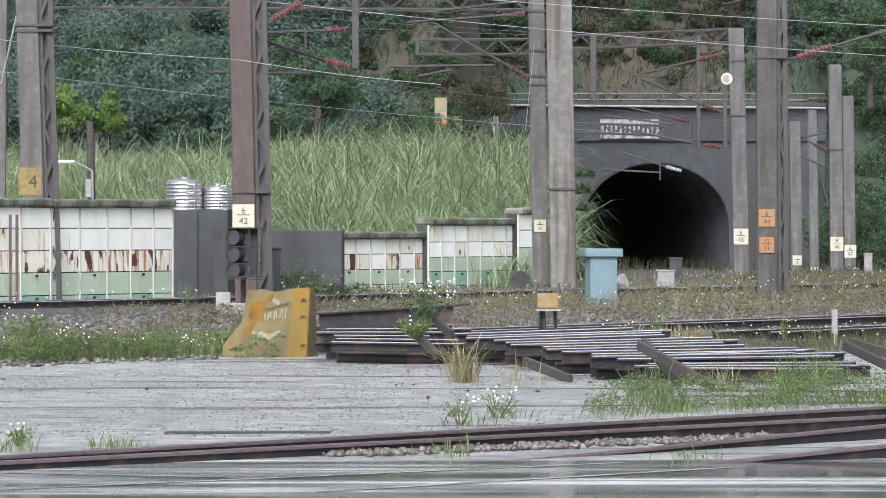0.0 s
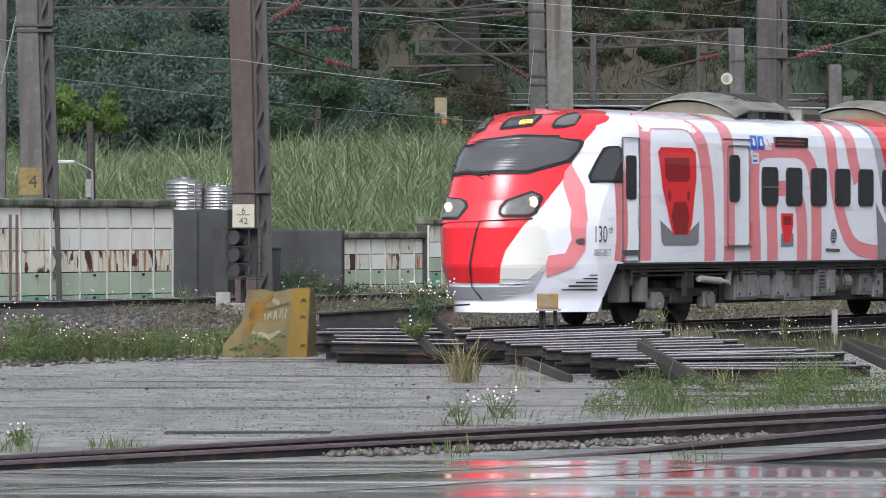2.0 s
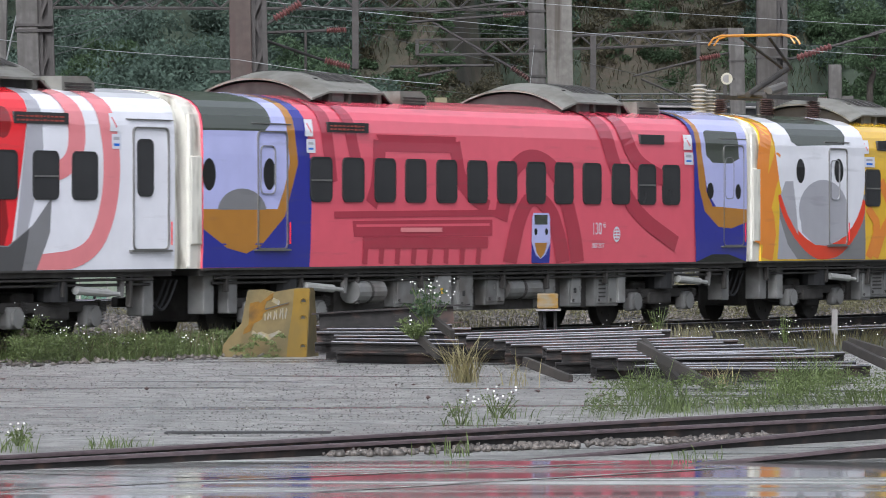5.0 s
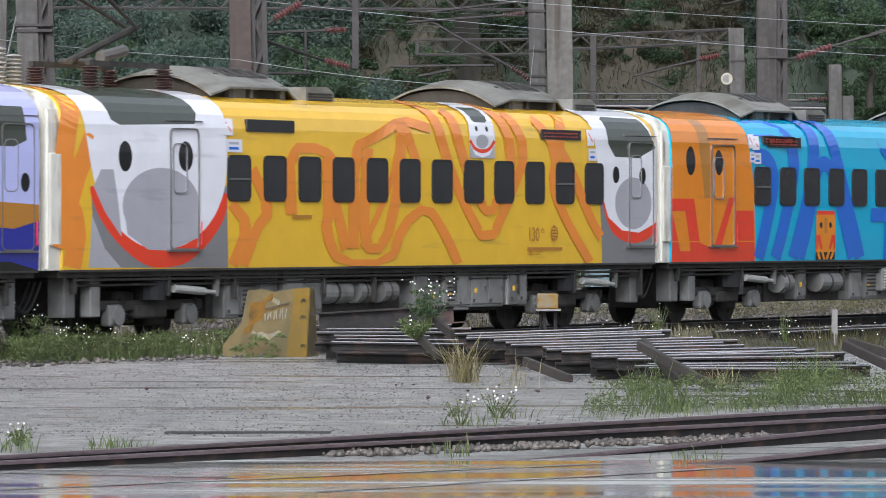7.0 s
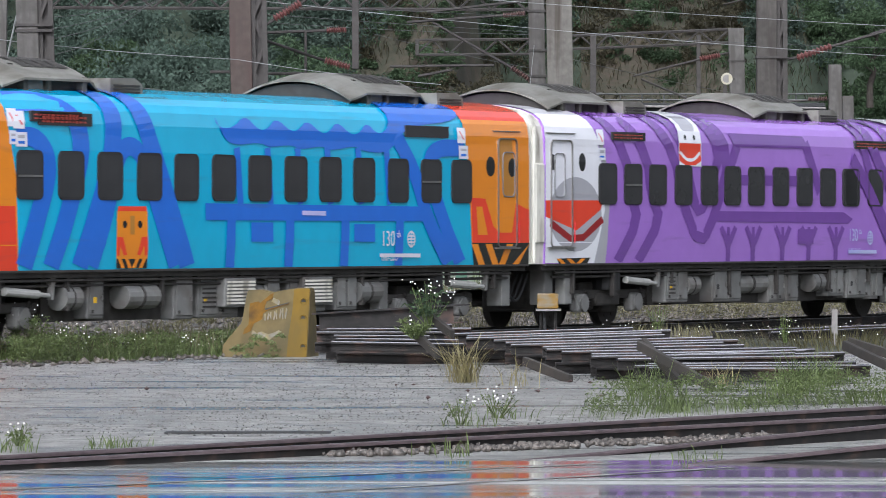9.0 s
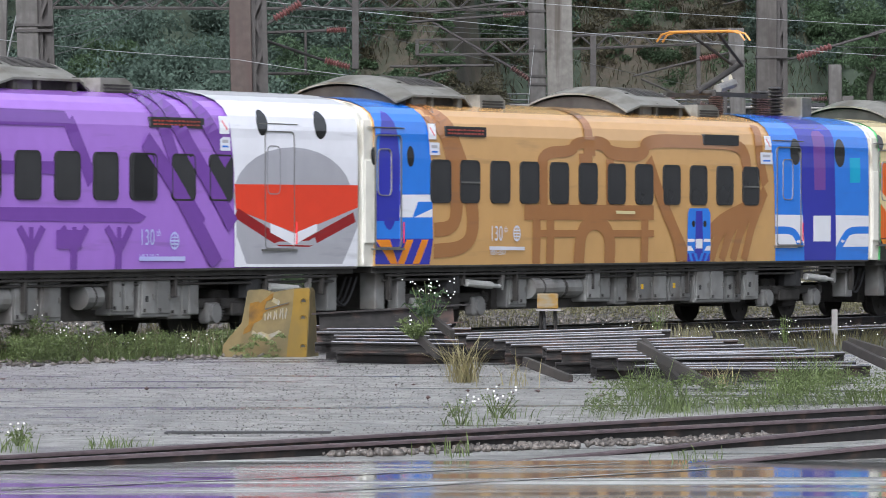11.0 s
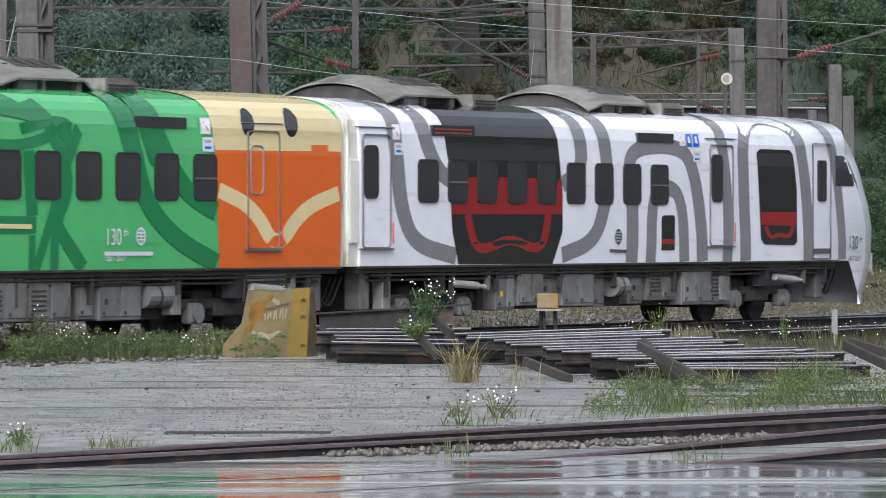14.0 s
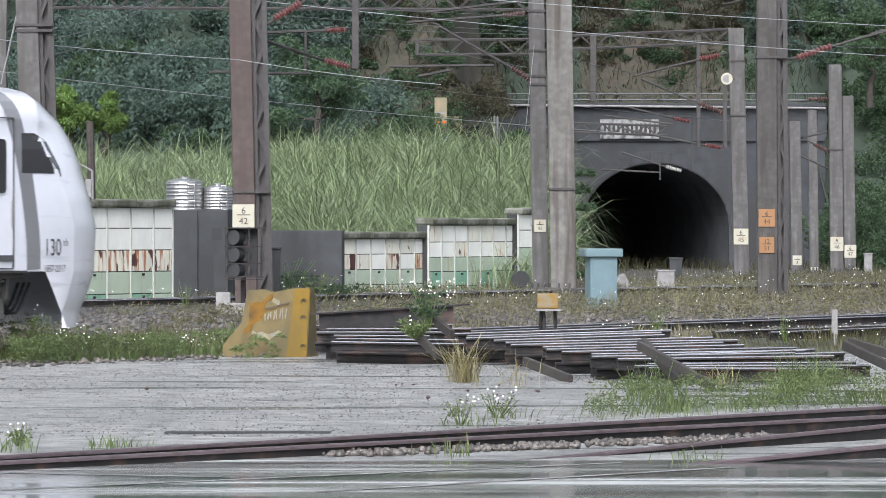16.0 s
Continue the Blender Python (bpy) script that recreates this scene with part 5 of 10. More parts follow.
woods("bank_ivy", 80, -4.5, 0.2, 198, 216, 0.3, 0.9, 170, 0.12, LEAF, "green creepers on the slope above the bank", 39, lift_z=0.2)
woods("slope_ivy", 150, 1.5, 17, 229, 243, 0.25, 0.8, 95, 0.14, LEAF, "green creepers on the bare slope", 34, lift_z=0.2)
woods("dry_creepers", 110, -5, 2.2, 200, 226, 0.3, 0.8, 80, 0.13, BRUSH, "olive brown brushwood on the bare slope", 41, lift_z=0.15)
woods("dry_brushwood", 110, 3, 14, 230, 246, 0.3, 0.8, 80, 0.14, BRUSH, "olive brown brushwood above the tunnel", 42, lift_z=0.15)
woods("cutting_shrubs", 46, 16, 22, 214, 236, 0.8, 1.6, 300, 0.15, LEAF, "green shrubs beside the cutting", 35)


def tree(foot, h, spread, material, label, seed, size=0.17, per=230, long=3.2, droop=0.5):
    """A tapered trunk with limbs and a crown of leaf clumps."""
    g = random.Random(seed)
    fx, fy, fz = foot
    tr = empty("tree", label, "tree", "hillside trees", m=pose(fx, fy, fz))
    bm, cs, rs = bmesh.new(), [], []
    p, n = Vector((0, 0, -0.5)), 6
    for i in range(n):
        q = Vector((p.x + g.uniform(-.25, .25), p.y + g.uniform(-.25, .25), h * (i + 1) / n * 0.85))
        rod(bm, p, q, 0.16 * (1 - i / n * 0.75), 0.16 * (1 - (i + 1) / n * 0.75), seg=7)
        if i > 0:
            for _ in range(3):
                a, l = g.uniform(0, 6.28), spread * g.uniform(0.4, 1.0) * (1.1 - 0.5 * i / n)
                e = q + Vector((math.cos(a) * l, math.sin(a) * l, g.uniform(0.1, 0.9)))
                rod(bm, q, e, 0.05, 0.015, seg=5)
                cs += [tuple(e), tuple(q.lerp(e, 0.65))]
                rs += [spread * g.uniform(0.25, 0.45), spread * g.uniform(0.2, 0.35)]
        p = q
    cs.append(tuple(p)), rs.append(spread * 0.4)
    part("trunk", bm, BARK, tr)
    leaves("crown", cs, rs, per, size, material, tr, seed=seed, long=long, droop=droop, front=0.6)


for i, (ft, h, s, m, lab) in enumerate((((-4.68, 198.00, 4.97), 3.6, 1.6, LEAFPALE, "pale green bamboo-like tree on the slope"), ((-3.72, 215.00, 7.30), 4.5, 1.8, LEAFPALE, "pale drooping tree on the slope"), ((-6.19, 222.00, 8.88), 5.0, 2.0, LEAFPALE, "pale drooping tree high on the slope"),
                                        ((-13.46, 192.00, 4.88), 1.7, 1.0, LEAFBRIGHT, "bright green young tree behind the lamp"), ((-12.30, 193.00, 4.89), 1.3, 0.7, LEAFBRIGHT, "bright green young tree behind the lamp"), ((-12.42, 205.00, 5.76), 3.0, 1.6, LEAF, "dark leafy tree on the slope"), ((-9.39, 205.00, 5.76), 3.0, 1.7, LEAFDARK, "dark leafy tree on the slope"),
                                        ((-16.43, 215.00, 7.99), 5.0, 2.2, LEAFDARK, "tall dark tree on the slope"), ((-11.49, 225.00, 8.74), 5.5, 2.4, LEAFDARK, "tall dark tree on the slope"), ((7.25, 240.00, 9.44), 2.6, 1.6, LEAFBRIGHT, "bright leafy tree over the tunnel"), ((9.09, 242.00, 9.24), 2.0, 1.3, LEAF, "leafy tree over the tunnel"),
                                        ((18.03, 226.00, 7.57), 3.5, 1.7, LEAF, "leafy tree beside the cutting"), ((1.97, 245.00, 10.11), 4.0, 2.0, LEAF, "leafy tree on the bare slope"), ((16.45, 245.00, 10.11), 4.5, 2.2, LEAFDARK, "dark tree over the tunnel"))):
    tree(ft, h, s, m, lab, 50 + i)
leaves_bush = empty("ivy_bush", "green creeper bush at the portal corner", "bush", m=pose(0, 0, 0))
_c = [(4.15, 160.00, 3.09), (4.29, 160.00, 2.58), (4.07, 160.00, 2.07), (4.24, 160.00, 1.57), (3.99, 160.00, 1.06), (4.12, 160.00, 0.55), (4.24, 160.00, 3.59)]
leaves("foliage", _c, [0.32] * 7, 200, 0.16, LEAF, leaves_bush, seed=71, long=3)
leaves_bush2 = empty("pipe_bush", "small green bush at the portal wall", "bush")
leaves("foliage", [(2.93, 212.00, 5.55), (3.16, 212.00, 5.22), (2.71, 212.00, 5.17)], [0.5, 0.5, 0.45], 200, 0.22, LEAF, leaves_bush2, seed=72)

# ---- weeds ----
blades("track_weeds", np.concatenate([strip(9000, 96, 190, 47.5, 72, 0.12, 61)]), 0.5, 0.012, DRYWEED, 0.6, "olive and brown weeds between the tracks", "weeds", seed=61)
blades("far_weeds", strip(9000, 105, 215, 55, 105, 0.2, 62), 0.7, 0.018, DRYWEED, 0.6, "olive weeds before the tunnel", "weeds", seed=62)


def clumped(n, a0, a1, p0, p1, z, seed):
    """Roots in a stretch along the railway that gather in patches."""
    pts = strip(n * 3, a0, a1, p0, p1, z, seed)
    keep = [q for q in pts if noise.noise((q[0] * 1.3, q[1] * 0.8, seed)) > 0.02]
    return np.array(keep[:n])


def low_leaves(name, cs, r, per, size, material, label, seed):
    gg = np.random.default_rng(seed)
    cs = np.array(cs)
    cs[:, 2] += gg.uniform(0.05, 0.4, len(cs))
    tagged(leaves(name, cs, [r] * len(cs), per, size, material, seed=seed, long=2.6, flat=0.9), label, "weeds", kind="stuff")


low_leaves("track_forbs", strip(6000, 98, 190, 47.5, 76, 0.12, 261), 0.26, 18, 0.065, DRYWEED, "small-leaved olive weeds between the tracks", 261)
low_leaves("verge_forbs", clumped(620, 63.9, 71.5, 41.8, 43.5, 0.0, 262), 0.13, 40, 0.042, WEED, "small-leaved green weeds along the yard edge", 262)
low_leaves("rail_forbs", [(1.6 + i * 0.0158, 58.2 + i * 0.0197 + math.sin(i * 7.1) * 0.7, -0.05) for i in range(320)], 0.11, 34, 0.034, WEED, "small-leaved green weeds beside the turnout rails", 263)
low_leaves("barrier_forbs", [(-3.1 + i * 0.045, 79.9 + math.sin(i * 3.3) * 0.15, 0.0) for i in range(16)], 0.10, 40, 0.05, WEED, "small-leaved green weeds at the barrier foot", 264)
low_leaves("wall_shrubs", [(-3.95 + 0.13 * i + 0.1 * math.sin(i * 5.1), 130 + 0.5 * math.sin(i * 2.2), 0.25 + 0.25 * abs(math.sin(i * 1.9)) - 0.02 * i) for i in range(16)], 0.32, 90, 0.10, LEAF, "green shrubs before the dark wall", 265)
low_leaves("bank_shrubs", [(-4.9 + 0.09 * i + 0.2 * math.sin(i * 3.7), 100 + math.sin(i * 2.9), 0.1) for i in range(12)], 0.22, 60, 0.06, DRYWEED, "olive brown shrubs on the ballast", 266)
low_leaves("edge_shrubs", [(-6.7 + 0.11 * i + 0.2 * math.sin(i * 3.1), 79 + math.sin(i * 1.7), 0.15 + 0.2 * abs(math.sin(i * 2.3))) for i in range(12)], 0.2, 70, 0.05, WEED, "leafy weeds at the yard edge", 267)
flowers("weed_flowers", strip(900, 92, 190, 48, 80, 0.2, 63), 0.5, 0.015, 63, "small white flowers among the track weeds")
def patch(x0, x1, d0, d1, n, seed, z=0.0):
    return scatter(n, x0, x1, d0, d1, seed, z)


edge = clumped(3600, 63.9, 71.5, 41.7, 43.6, 0.05, 64)
blades("verge_weeds", edge, 0.30, 0.011, WEED, 0.7, "fresh green weeds along the yard edge", "weeds", seed=64)
blades("back_verge", clumped(2600, 66, 90, 45.8, 50.5, 0.10, 164), 0.40, 0.012, DRYWEED, 0.6, "olive weeds behind the running track", "weeds", seed=164)
flowers("verge_flowers", edge[:80], 0.36, 0.012, 65, "small white flowers in the verge weeds")
blades("verge_stalks", edge[:420], 0.5, 0.008, DRYWEED, 0.3, "thin stalks in the verge weeds", "weeds", seed=66)
blades("siding_weeds", patch(2.667299978889593, 8.18239392020266, 84, 96, 1700, 67, 0.05), 0.3, 0.014, DRYWEED, 0.6, "weeds along the siding rails", "weeds", seed=67)
flowers("siding_flowers", patch(2.5, 8.5, 84, 96, 70, 68, 0.05), 0.34, 0.012, 68, "white flowers along the siding rails")
g = np.random.default_rng(69)
u = g.random(1300)
fx = 1.5 + u * 5.2 + g.normal(size=1300) * 0.2
fy = 57.5 + u * 6.5 + g.normal(size=1300) * 0.9
blades("rail_weeds", np.stack([fx, fy, np.zeros(1300)], 1), 0.22, 0.008, WEED, 0.9, "green weeds beside the turnout rails", "weeds", seed=69)
for i, (ft, h, n, m, lab) in enumerate((((2.34, 62.35, 0.00), 0.55, 90, WEED, "green weed clump beside the rails"), ((2.49, 58.92, 0.00), 0.45, 90, WEED, "green weed clump beside the rails"), ((4.35, 64.86, 0.00), 0.60, 160, WEED, "tall green weed clump beside the scrap"), ((4.79, 67.11, 0.00), 0.55, 120, WEED, "tall green weed clump beside the scrap"), ((3.98, 62.75, 0.00), 0.4, 120, WEED, "green weed clump beside the rails"), ((0.70, 56.84, 0.00), 0.2, 28, WEED, "low green weeds on the yard"), ((0.27, 54.75, 0.00), 0.2, 22, WEED, "low green weeds on the yard"),
                                        ((-3.03, 49.18, 0.00), 0.16, 60, WEED, "small green grass tuft in the yard"), ((-3.97, 48.56, 0.00), 0.2, 50, WEED, "pale weeds in the yard"), ((0.06, 47.60, 0.00), 0.22, 26, WEED, "green sprout between the rails"), ((2.19, 47.14, 0.00), 0.12, 30, WEED, "green sprout between the rails"), ((-3.03, 81.21, 0.00), 0.30, 160, WEED, "green weeds at the foot of the barrier"), ((-2.52, 81.21, 0.00), 0.34, 160, WEED, "green weeds at the foot of the barrier"),
                                        ((-3.51, 85.52, 0.00), 0.62, 60, WEED, "tall green grass beside the barrier"), ((3.48, 67.11, 0.00), 0.4, 40, STRAW, "dry grass at the scrap rails"), ((0.86, 67.11, 0.00), 0.5, 22, STRAW, "thin dry grass stalks at the scrap"))):
    gg = np.random.default_rng(80 + i)
    rt = np.array(ft) + np.stack([gg.normal(size=n) * 0.16, gg.normal(size=n) * 0.25, np.zeros(n)], 1)
    blades("weed_clump", rt, h, 0.012, m, 0.7, lab, "weeds", seed=80 + i)
gg = np.random.default_rng(99)
rt = np.array((0.27, 68.54, 0.00)) + np.stack([gg.normal(size=150) * 0.10, gg.normal(size=150) * 0.12, np.zeros(150)], 1)
blades("dry_grass_clump", rt, 0.68, 0.014, STRAW, 0.7, "dry straw-coloured grass clump by the scrap rails", "grass", seed=99)


def bush(foot, r, h, label, seed, material, flower=0):
    fx, fy, fz = foot
    b = empty("flowering_weed", label, "weed", "flowering weeds", m=pose(fx, fy, fz))
    gg = random.Random(seed)
    bm, cs, rs = bmesh.new(), [], []
    for _ in range(16 if r > 0.24 else 9):
        e = (gg.uniform(-r, r), gg.uniform(-r, r), h * gg.uniform(0.45, 1.0))
        rod(bm, (e[0] * 0.2, e[1] * 0.2, 0), e, 0.008, 0.004, seg=4)
        for u in (0.35, 0.6, 0.85):
            cs.append((e[0] * u, e[1] * u, e[2] * u)), rs.append(0.08)
    tagged(part("stem", bm, WEED, b), kind="stuff")
    leaves("foliage", cs, rs, 10 if r > 0.24 else 6, 0.055 if r > 0.24 else 0.035, material, b, seed=seed, long=2.4)
    for _ in range(flower):
        a = (gg.uniform(-r, r), gg.uniform(-r, 0), h * gg.uniform(0.6, 1.08))
        part("blossom", bmesh_disc(a, 0.012), PETAL, b)


def bmesh_disc(a, r):
    bm = bmesh.new()
    bmesh.ops.create_cone(bm, cap_ends=True, segments=7, radius1=r, radius2=r * 0.3, depth=r * 0.5, matrix=Matrix.Translation(a) @ pose(0, 0, 0, 60, 0, 0))
    return bm


bush((-0.19, 74.60, 0.68), 0.38, 0.62, "leafy weed with small white flowers on the scrap pile", 201, LEAF, 26)
bush((-0.38, 74.20, 0.49), 0.25, 0.3, "low leafy weed on the scrap pile", 202, WEED, 4)
bush((0.58, 57.18, 0.00), 0.22, 0.32, "thin white-flowered weed in the yard", 203, WEED, 12)
bush((0.18, 55.22, 0.00), 0.16, 0.30, "thin white-flowered weed in the yard", 204, WEED, 5)
bush((-3.96, 49.81, 0.00), 0.14, 0.2, "white-flowered weed in the yard", 205, WEED, 5)
bush((3.62, 90.00, 0.27), 0.2, 0.45, "tall green weed behind the scrap rails", 206, WEED, 2)
bush((5.63, 88.00, 0.13), 0.12, 0.5, "tall green weed at the siding", 207, WEED, 0)
bush((-6.16, 78.50, 0.13), 0.35, 0.75, "tall white-flowered weed at the yard edge", 208, WEED, 14)
bush((-5.25, 78.50, 0.13), 0.5, 0.5, "white-flowered weeds at the yard edge", 209, WEED, 16)
bush((-3.90, 130.00, 0.42), 0.9, 0.9, "green shrub before the dark wall", 210, LEAF, 0)
bush((-3.07, 130.00, 0.35), 0.7, 0.6, "green shrub before the dark wall", 211, WEED, 8)
bush((-5.75, 120.00, 0.23), 0.2, 0.65, "slim green weed before the dark store", 212, LEAF, 0)

# small lineside posts
x, y, z = (6.73, 92.00, 0.29)
tagged(part("marker_post", box(bmesh.new(), x - 0.05, x + 0.05, y - 0.05, y + 0.05, 0, PXZ(548, 92), 0.01), GREYBOX), "small pale concrete marker post by the siding", "marker post")
for (xa, ya, ht) in ((-9.540637534304413, 118, PXZ(380, 118)), (-9.311589613679544, 117, PXZ(380, 117))):
    tagged(part("steel_stake", box(bmesh.new(), xa - 0.03, xa + 0.03, ya - 0.03, ya + 0.03, 0, ht), RAILRUST), "rusty thin steel stake before the wall", "stake", "stakes")
for (xa, xb, ya, yb, d) in ((180, 240, 590, 598, 92), (560, 600, 575, 580, 86), (300, 360, 570, 576, 100)):
    tagged(part("scrap_plate", box(bmesh.new(), (xa - 784) * d / 9474, (xb - 784) * d / 9474, d, d + 0.4, 0.02, 0.14, 0.01), GREYBOX), "pale flat scrap lying beside the track", "scrap", "lineside scrap")



# ---- train ----
def half_width(z):
    pts = [(0.0, 1.36), (1.0, 1.43), (1.5, 1.45), (2.9, 1.45), (3.3, 1.435), (3.5, 1.40), (3.62, 1.33), (3.72, 1.20), (3.80, 0.98), (3.86, 0.66), (3.89, 0.35), (3.90, 0.0)]
    for (z0, w0), (z1, w1) in zip(pts, pts[1:]):
        if z <= z1:
            return w0 + (w1 - w0) * (z - z0) / (z1 - z0)
    return 0.0


ZS = [1.13, 1.3, 1.6, 2.9, 3.1, 3.3, 3.42, 3.5, 3.57, 3.62, 3.68, 3.72, 3.76, 3.80, 3.83, 3.86, 3.88, 3.89, 3.90]


def shell(x0, x1):
    ring = [(-half_width(z), z) for z in ZS] + [(half_width(z), z) for z in reversed(ZS[:-1])]
    n = len(ring)
    verts = [(x0, y, z) for y, z in ring] + [(x1, y, z) for y, z in ring]
    faces = [(i, (i + 1) % n, n + (i + 1) % n, n + i) for i in range(n)] + [tuple(range(n - 1, -1, -1)), tuple(range(n, 2 * n))]
    return verts, faces


def nose_line(z):
    """How far ahead the middle of the nose stands at each height."""
    pts = [(0.0, -1.0), (0.50, -1.05), (0.75, -1.25), (1.1, -1.46), (1.77, -1.52), (2.2, -1.33), (2.7, -0.92), (3.31, -0.33), (3.6, 0.18), (3.75, 0.65), (3.83, 1.2), (3.88, 1.9), (3.90, 3.2)]
    for (z0, w0), (z1, w1) in zip(pts, pts[1:]):
        if z <= z1:
            return w0 + (w1 - w0) * (z - z0) / (z1 - z0)
    return 3.2


def nose_taper(z):
    return min(1.0, (3.95 - z) / 1.2 + 0.35)


def nose_ahead(z):
    """The extra bulge of the nose, fullest at the windscreen."""
    return 0.45 * nose_taper(z) + 0.28 * math.exp(-((z - 3.05) / 0.55) ** 2)


def nose_depth(z):
    """How far the nose runs back from its middle to the side wall."""
    return 1.55 * nose_taper(z) + nose_ahead(z)


def nose_x(y, z):
    return nose_line(z) - nose_ahead(z) + nose_depth(z) * min(1.0, abs(y) / 1.45) ** 2.7


def nose_shell(tail):
    zs = [0.28, 0.36, 0.44, 0.50, 0.56, 0.65, 0.75, 0.85, 0.95, 1.05, 1.12, 1.13] + [1.2 + 0.1 * i for i in range(24)] + ZS[8:]
    verts, faces, n = [], [], 65
    for z in zs:
        w = half_width(z)
        end = 3.2 if z >= 1.13 else 0.12 + 0.68 * (z - 0.28) / 0.84
        row = [(end, -w, z)] + [(min(3.2, nose_x(math.sin(i / (n - 1) * math.pi - math.pi / 2) * w, z)), math.sin(i / (n - 1) * math.pi - math.pi / 2) * w, z) for i in range(n)] + [(end, w, z)]
        verts += [(CAR_LEN + 0.3 - x if tail else x, y, z) for x, y, z in row]
    m = n + 2
    for i in range(len(zs) - 1):
        for j in range(m - 1):
            f = (i * m + j, i * m + j + 1, (i + 1) * m + j + 1, (i + 1) * m + j)
            faces.append(f if tail else f[::-1])
    return verts, faces


# artwork on the painted sides: thin vinyl laid on the curved wall, each piece a little above the one below
LAYER = {}


def lift(c):
    LAYER[c.name] = LAYER.get(c.name, 0.003) + 0.00035
    return LAYER[c.name]


def on_side(c, x, z, off):
    w = half_width(z)
    off += 0.010 * min(1, max(0, (z - 3.15) / 0.2))
    top = z + off * max(0, (z - 3.45) / 0.4)
    xx = x if c["end"] == "front" else CAR_LEN + 0.3 - x
    if c["end"] != "middle" and xx < 3.2:
        r = min(1.0, max(0.0, (xx - nose_line(z) + nose_ahead(z)) / nose_depth(z))) ** (1 / 2.7)
        return (x, -w * r - off, top)
    return (x, -w - off, top)


def smooth_line(pts, times=3):
    for _ in range(times):
        nxt = [pts[0]]
        for a, b in zip(pts, pts[1:]):
            nxt += [(a[0] * .75 + b[0] * .25, a[1] * .75 + b[1] * .25), (a[0] * .25 + b[0] * .75, a[1] * .25 + b[1] * .75)]
        pts = nxt + [pts[-1]]
    return pts


def stroke(c, name, material, wx, wz, pts, rounds=3):
    """A painted band along a rounded line; wx and wz are its widths where it runs upright and level."""
    off, line = lift(c), smooth_line(pts, rounds)
    dense = []
    for a, b in zip(line, line[1:]):
        n = max(1, int(abs(b[1] - a[1]) / 0.08))
        dense += [(a[0] + (b[0] - a[0]) * i / n, a[1] + (b[1] - a[1]) * i / n) for i in range(n)]
    dense.append(line[-1])
    verts = []
    for i, p in enumerate(dense):
        a, b = dense[max(0, i - 1)], dense[min(len(dense) - 1, i + 1)]
        dx, dz = b[0] - a[0], b[1] - a[1]
        l = math.hypot(dx, dz) or 1
        nx, nz = -dz / l * wx / 2, dx / l * wz / 2
        for k in (-1, 1):
            verts.append(on_side(c, p[0] + k * nx, min(3.86, max(1.14, p[1] + k * nz)), off))
    faces = [(2 * i, 2 * i + 1, 2 * i + 3, 2 * i + 2) for i in range(len(dense) - 1)]
    return mesh_object(name, verts, faces, material, c)


def fill(c, name, material, pts, soft=0, off=None, place=None, fine=0.25):
    """A painted area inside an outline, laid in thin level courses."""
    off = lift(c) if off is None else off
    if soft:
        for _ in range(2):
            pts = [q for a, b in zip(pts, pts[1:] + pts[:1]) for q in ((a[0] * .75 + b[0] * .25, a[1] * .75 + b[1] * .25), (a[0] * .25 + b[0] * .75, a[1] * .25 + b[1] * .75))]
    place = place or (lambda x, z: on_side(c, x, z, off))
    zs = sorted({p[1] for p in pts} | {z for z in ZS if min(p[1] for p in pts) < z < max(p[1] for p in pts)})
    lv = [zs[0]]
    for z in zs[1:]:
        n = max(1, int((z - lv[-1]) / 0.05))
        z0 = lv[-1]
        lv += [z0 + (z - z0) * (i + 1) / n for i in range(n)]
    verts, faces, known = [], [], {}

    def cuts(z):
        xs = []
        for (x0, z0), (x1, z1) in zip(pts, pts[1:] + pts[:1]):
            if min(z0, z1) <= z < max(z0, z1):
                xs.append(x0 + (x1 - x0) * (z - z0) / (z1 - z0))
        return sorted(xs)
    for z0, z1 in zip(lv, lv[1:]):
        e = (z1 - z0) * 0.001
        a, b = cuts(z0 + e), cuts(z1 - e)
        if len(a) != len(b) or z1 - z0 < 1e-6:
            continue
        for i in range(0, len(a) - 1, 2):
            m = max(1, int((a[i + 1] - a[i]) / fine)) if c["end"] != "middle" else 1
            for j in range(m):
                u0, u1 = j / m, (j + 1) / m
                quad = [place(a[i] + (a[i + 1] - a[i]) * u0, z0), place(a[i] + (a[i + 1] - a[i]) * u1, z0), place(b[i] + (b[i + 1] - b[i]) * u1, z1), place(b[i] + (b[i + 1] - b[i]) * u0, z1)]
                ids = []
                for v in quad:
                    key = (round(v[0], 3), round(v[1], 3), round(v[2], 3))
                    if key not in known:
                        known[key] = len(verts)
                        verts.append(v)
                    if known[key] not in ids:
                        ids.append(known[key])
                if len(ids) > 2:
                    faces.append(ids)
    return mesh_object(name, verts, faces, material, c)


def disc(c, name, material, x, z, rx, rz):
    return fill(c, name, material, [(x + rx * math.cos(i / 14 * math.pi), z + rz * math.sin(i / 14 * math.pi)) for i in range(28)])


def rounded(x0, x1, z0, z1, r, n=4):
    pts = []
    for cx, cz, a0 in ((x1 - r, z1 - r, 0), (x0 + r, z1 - r, 90), (x0 + r, z0 + r, 180), (x1 - r, z0 + r, 270)):
        pts += [(cx + r * math.cos(radians(a0 + 90 * i / n)), cz + r * math.sin(radians(a0 + 90 * i / n))) for i in range(n + 1)]
    return pts


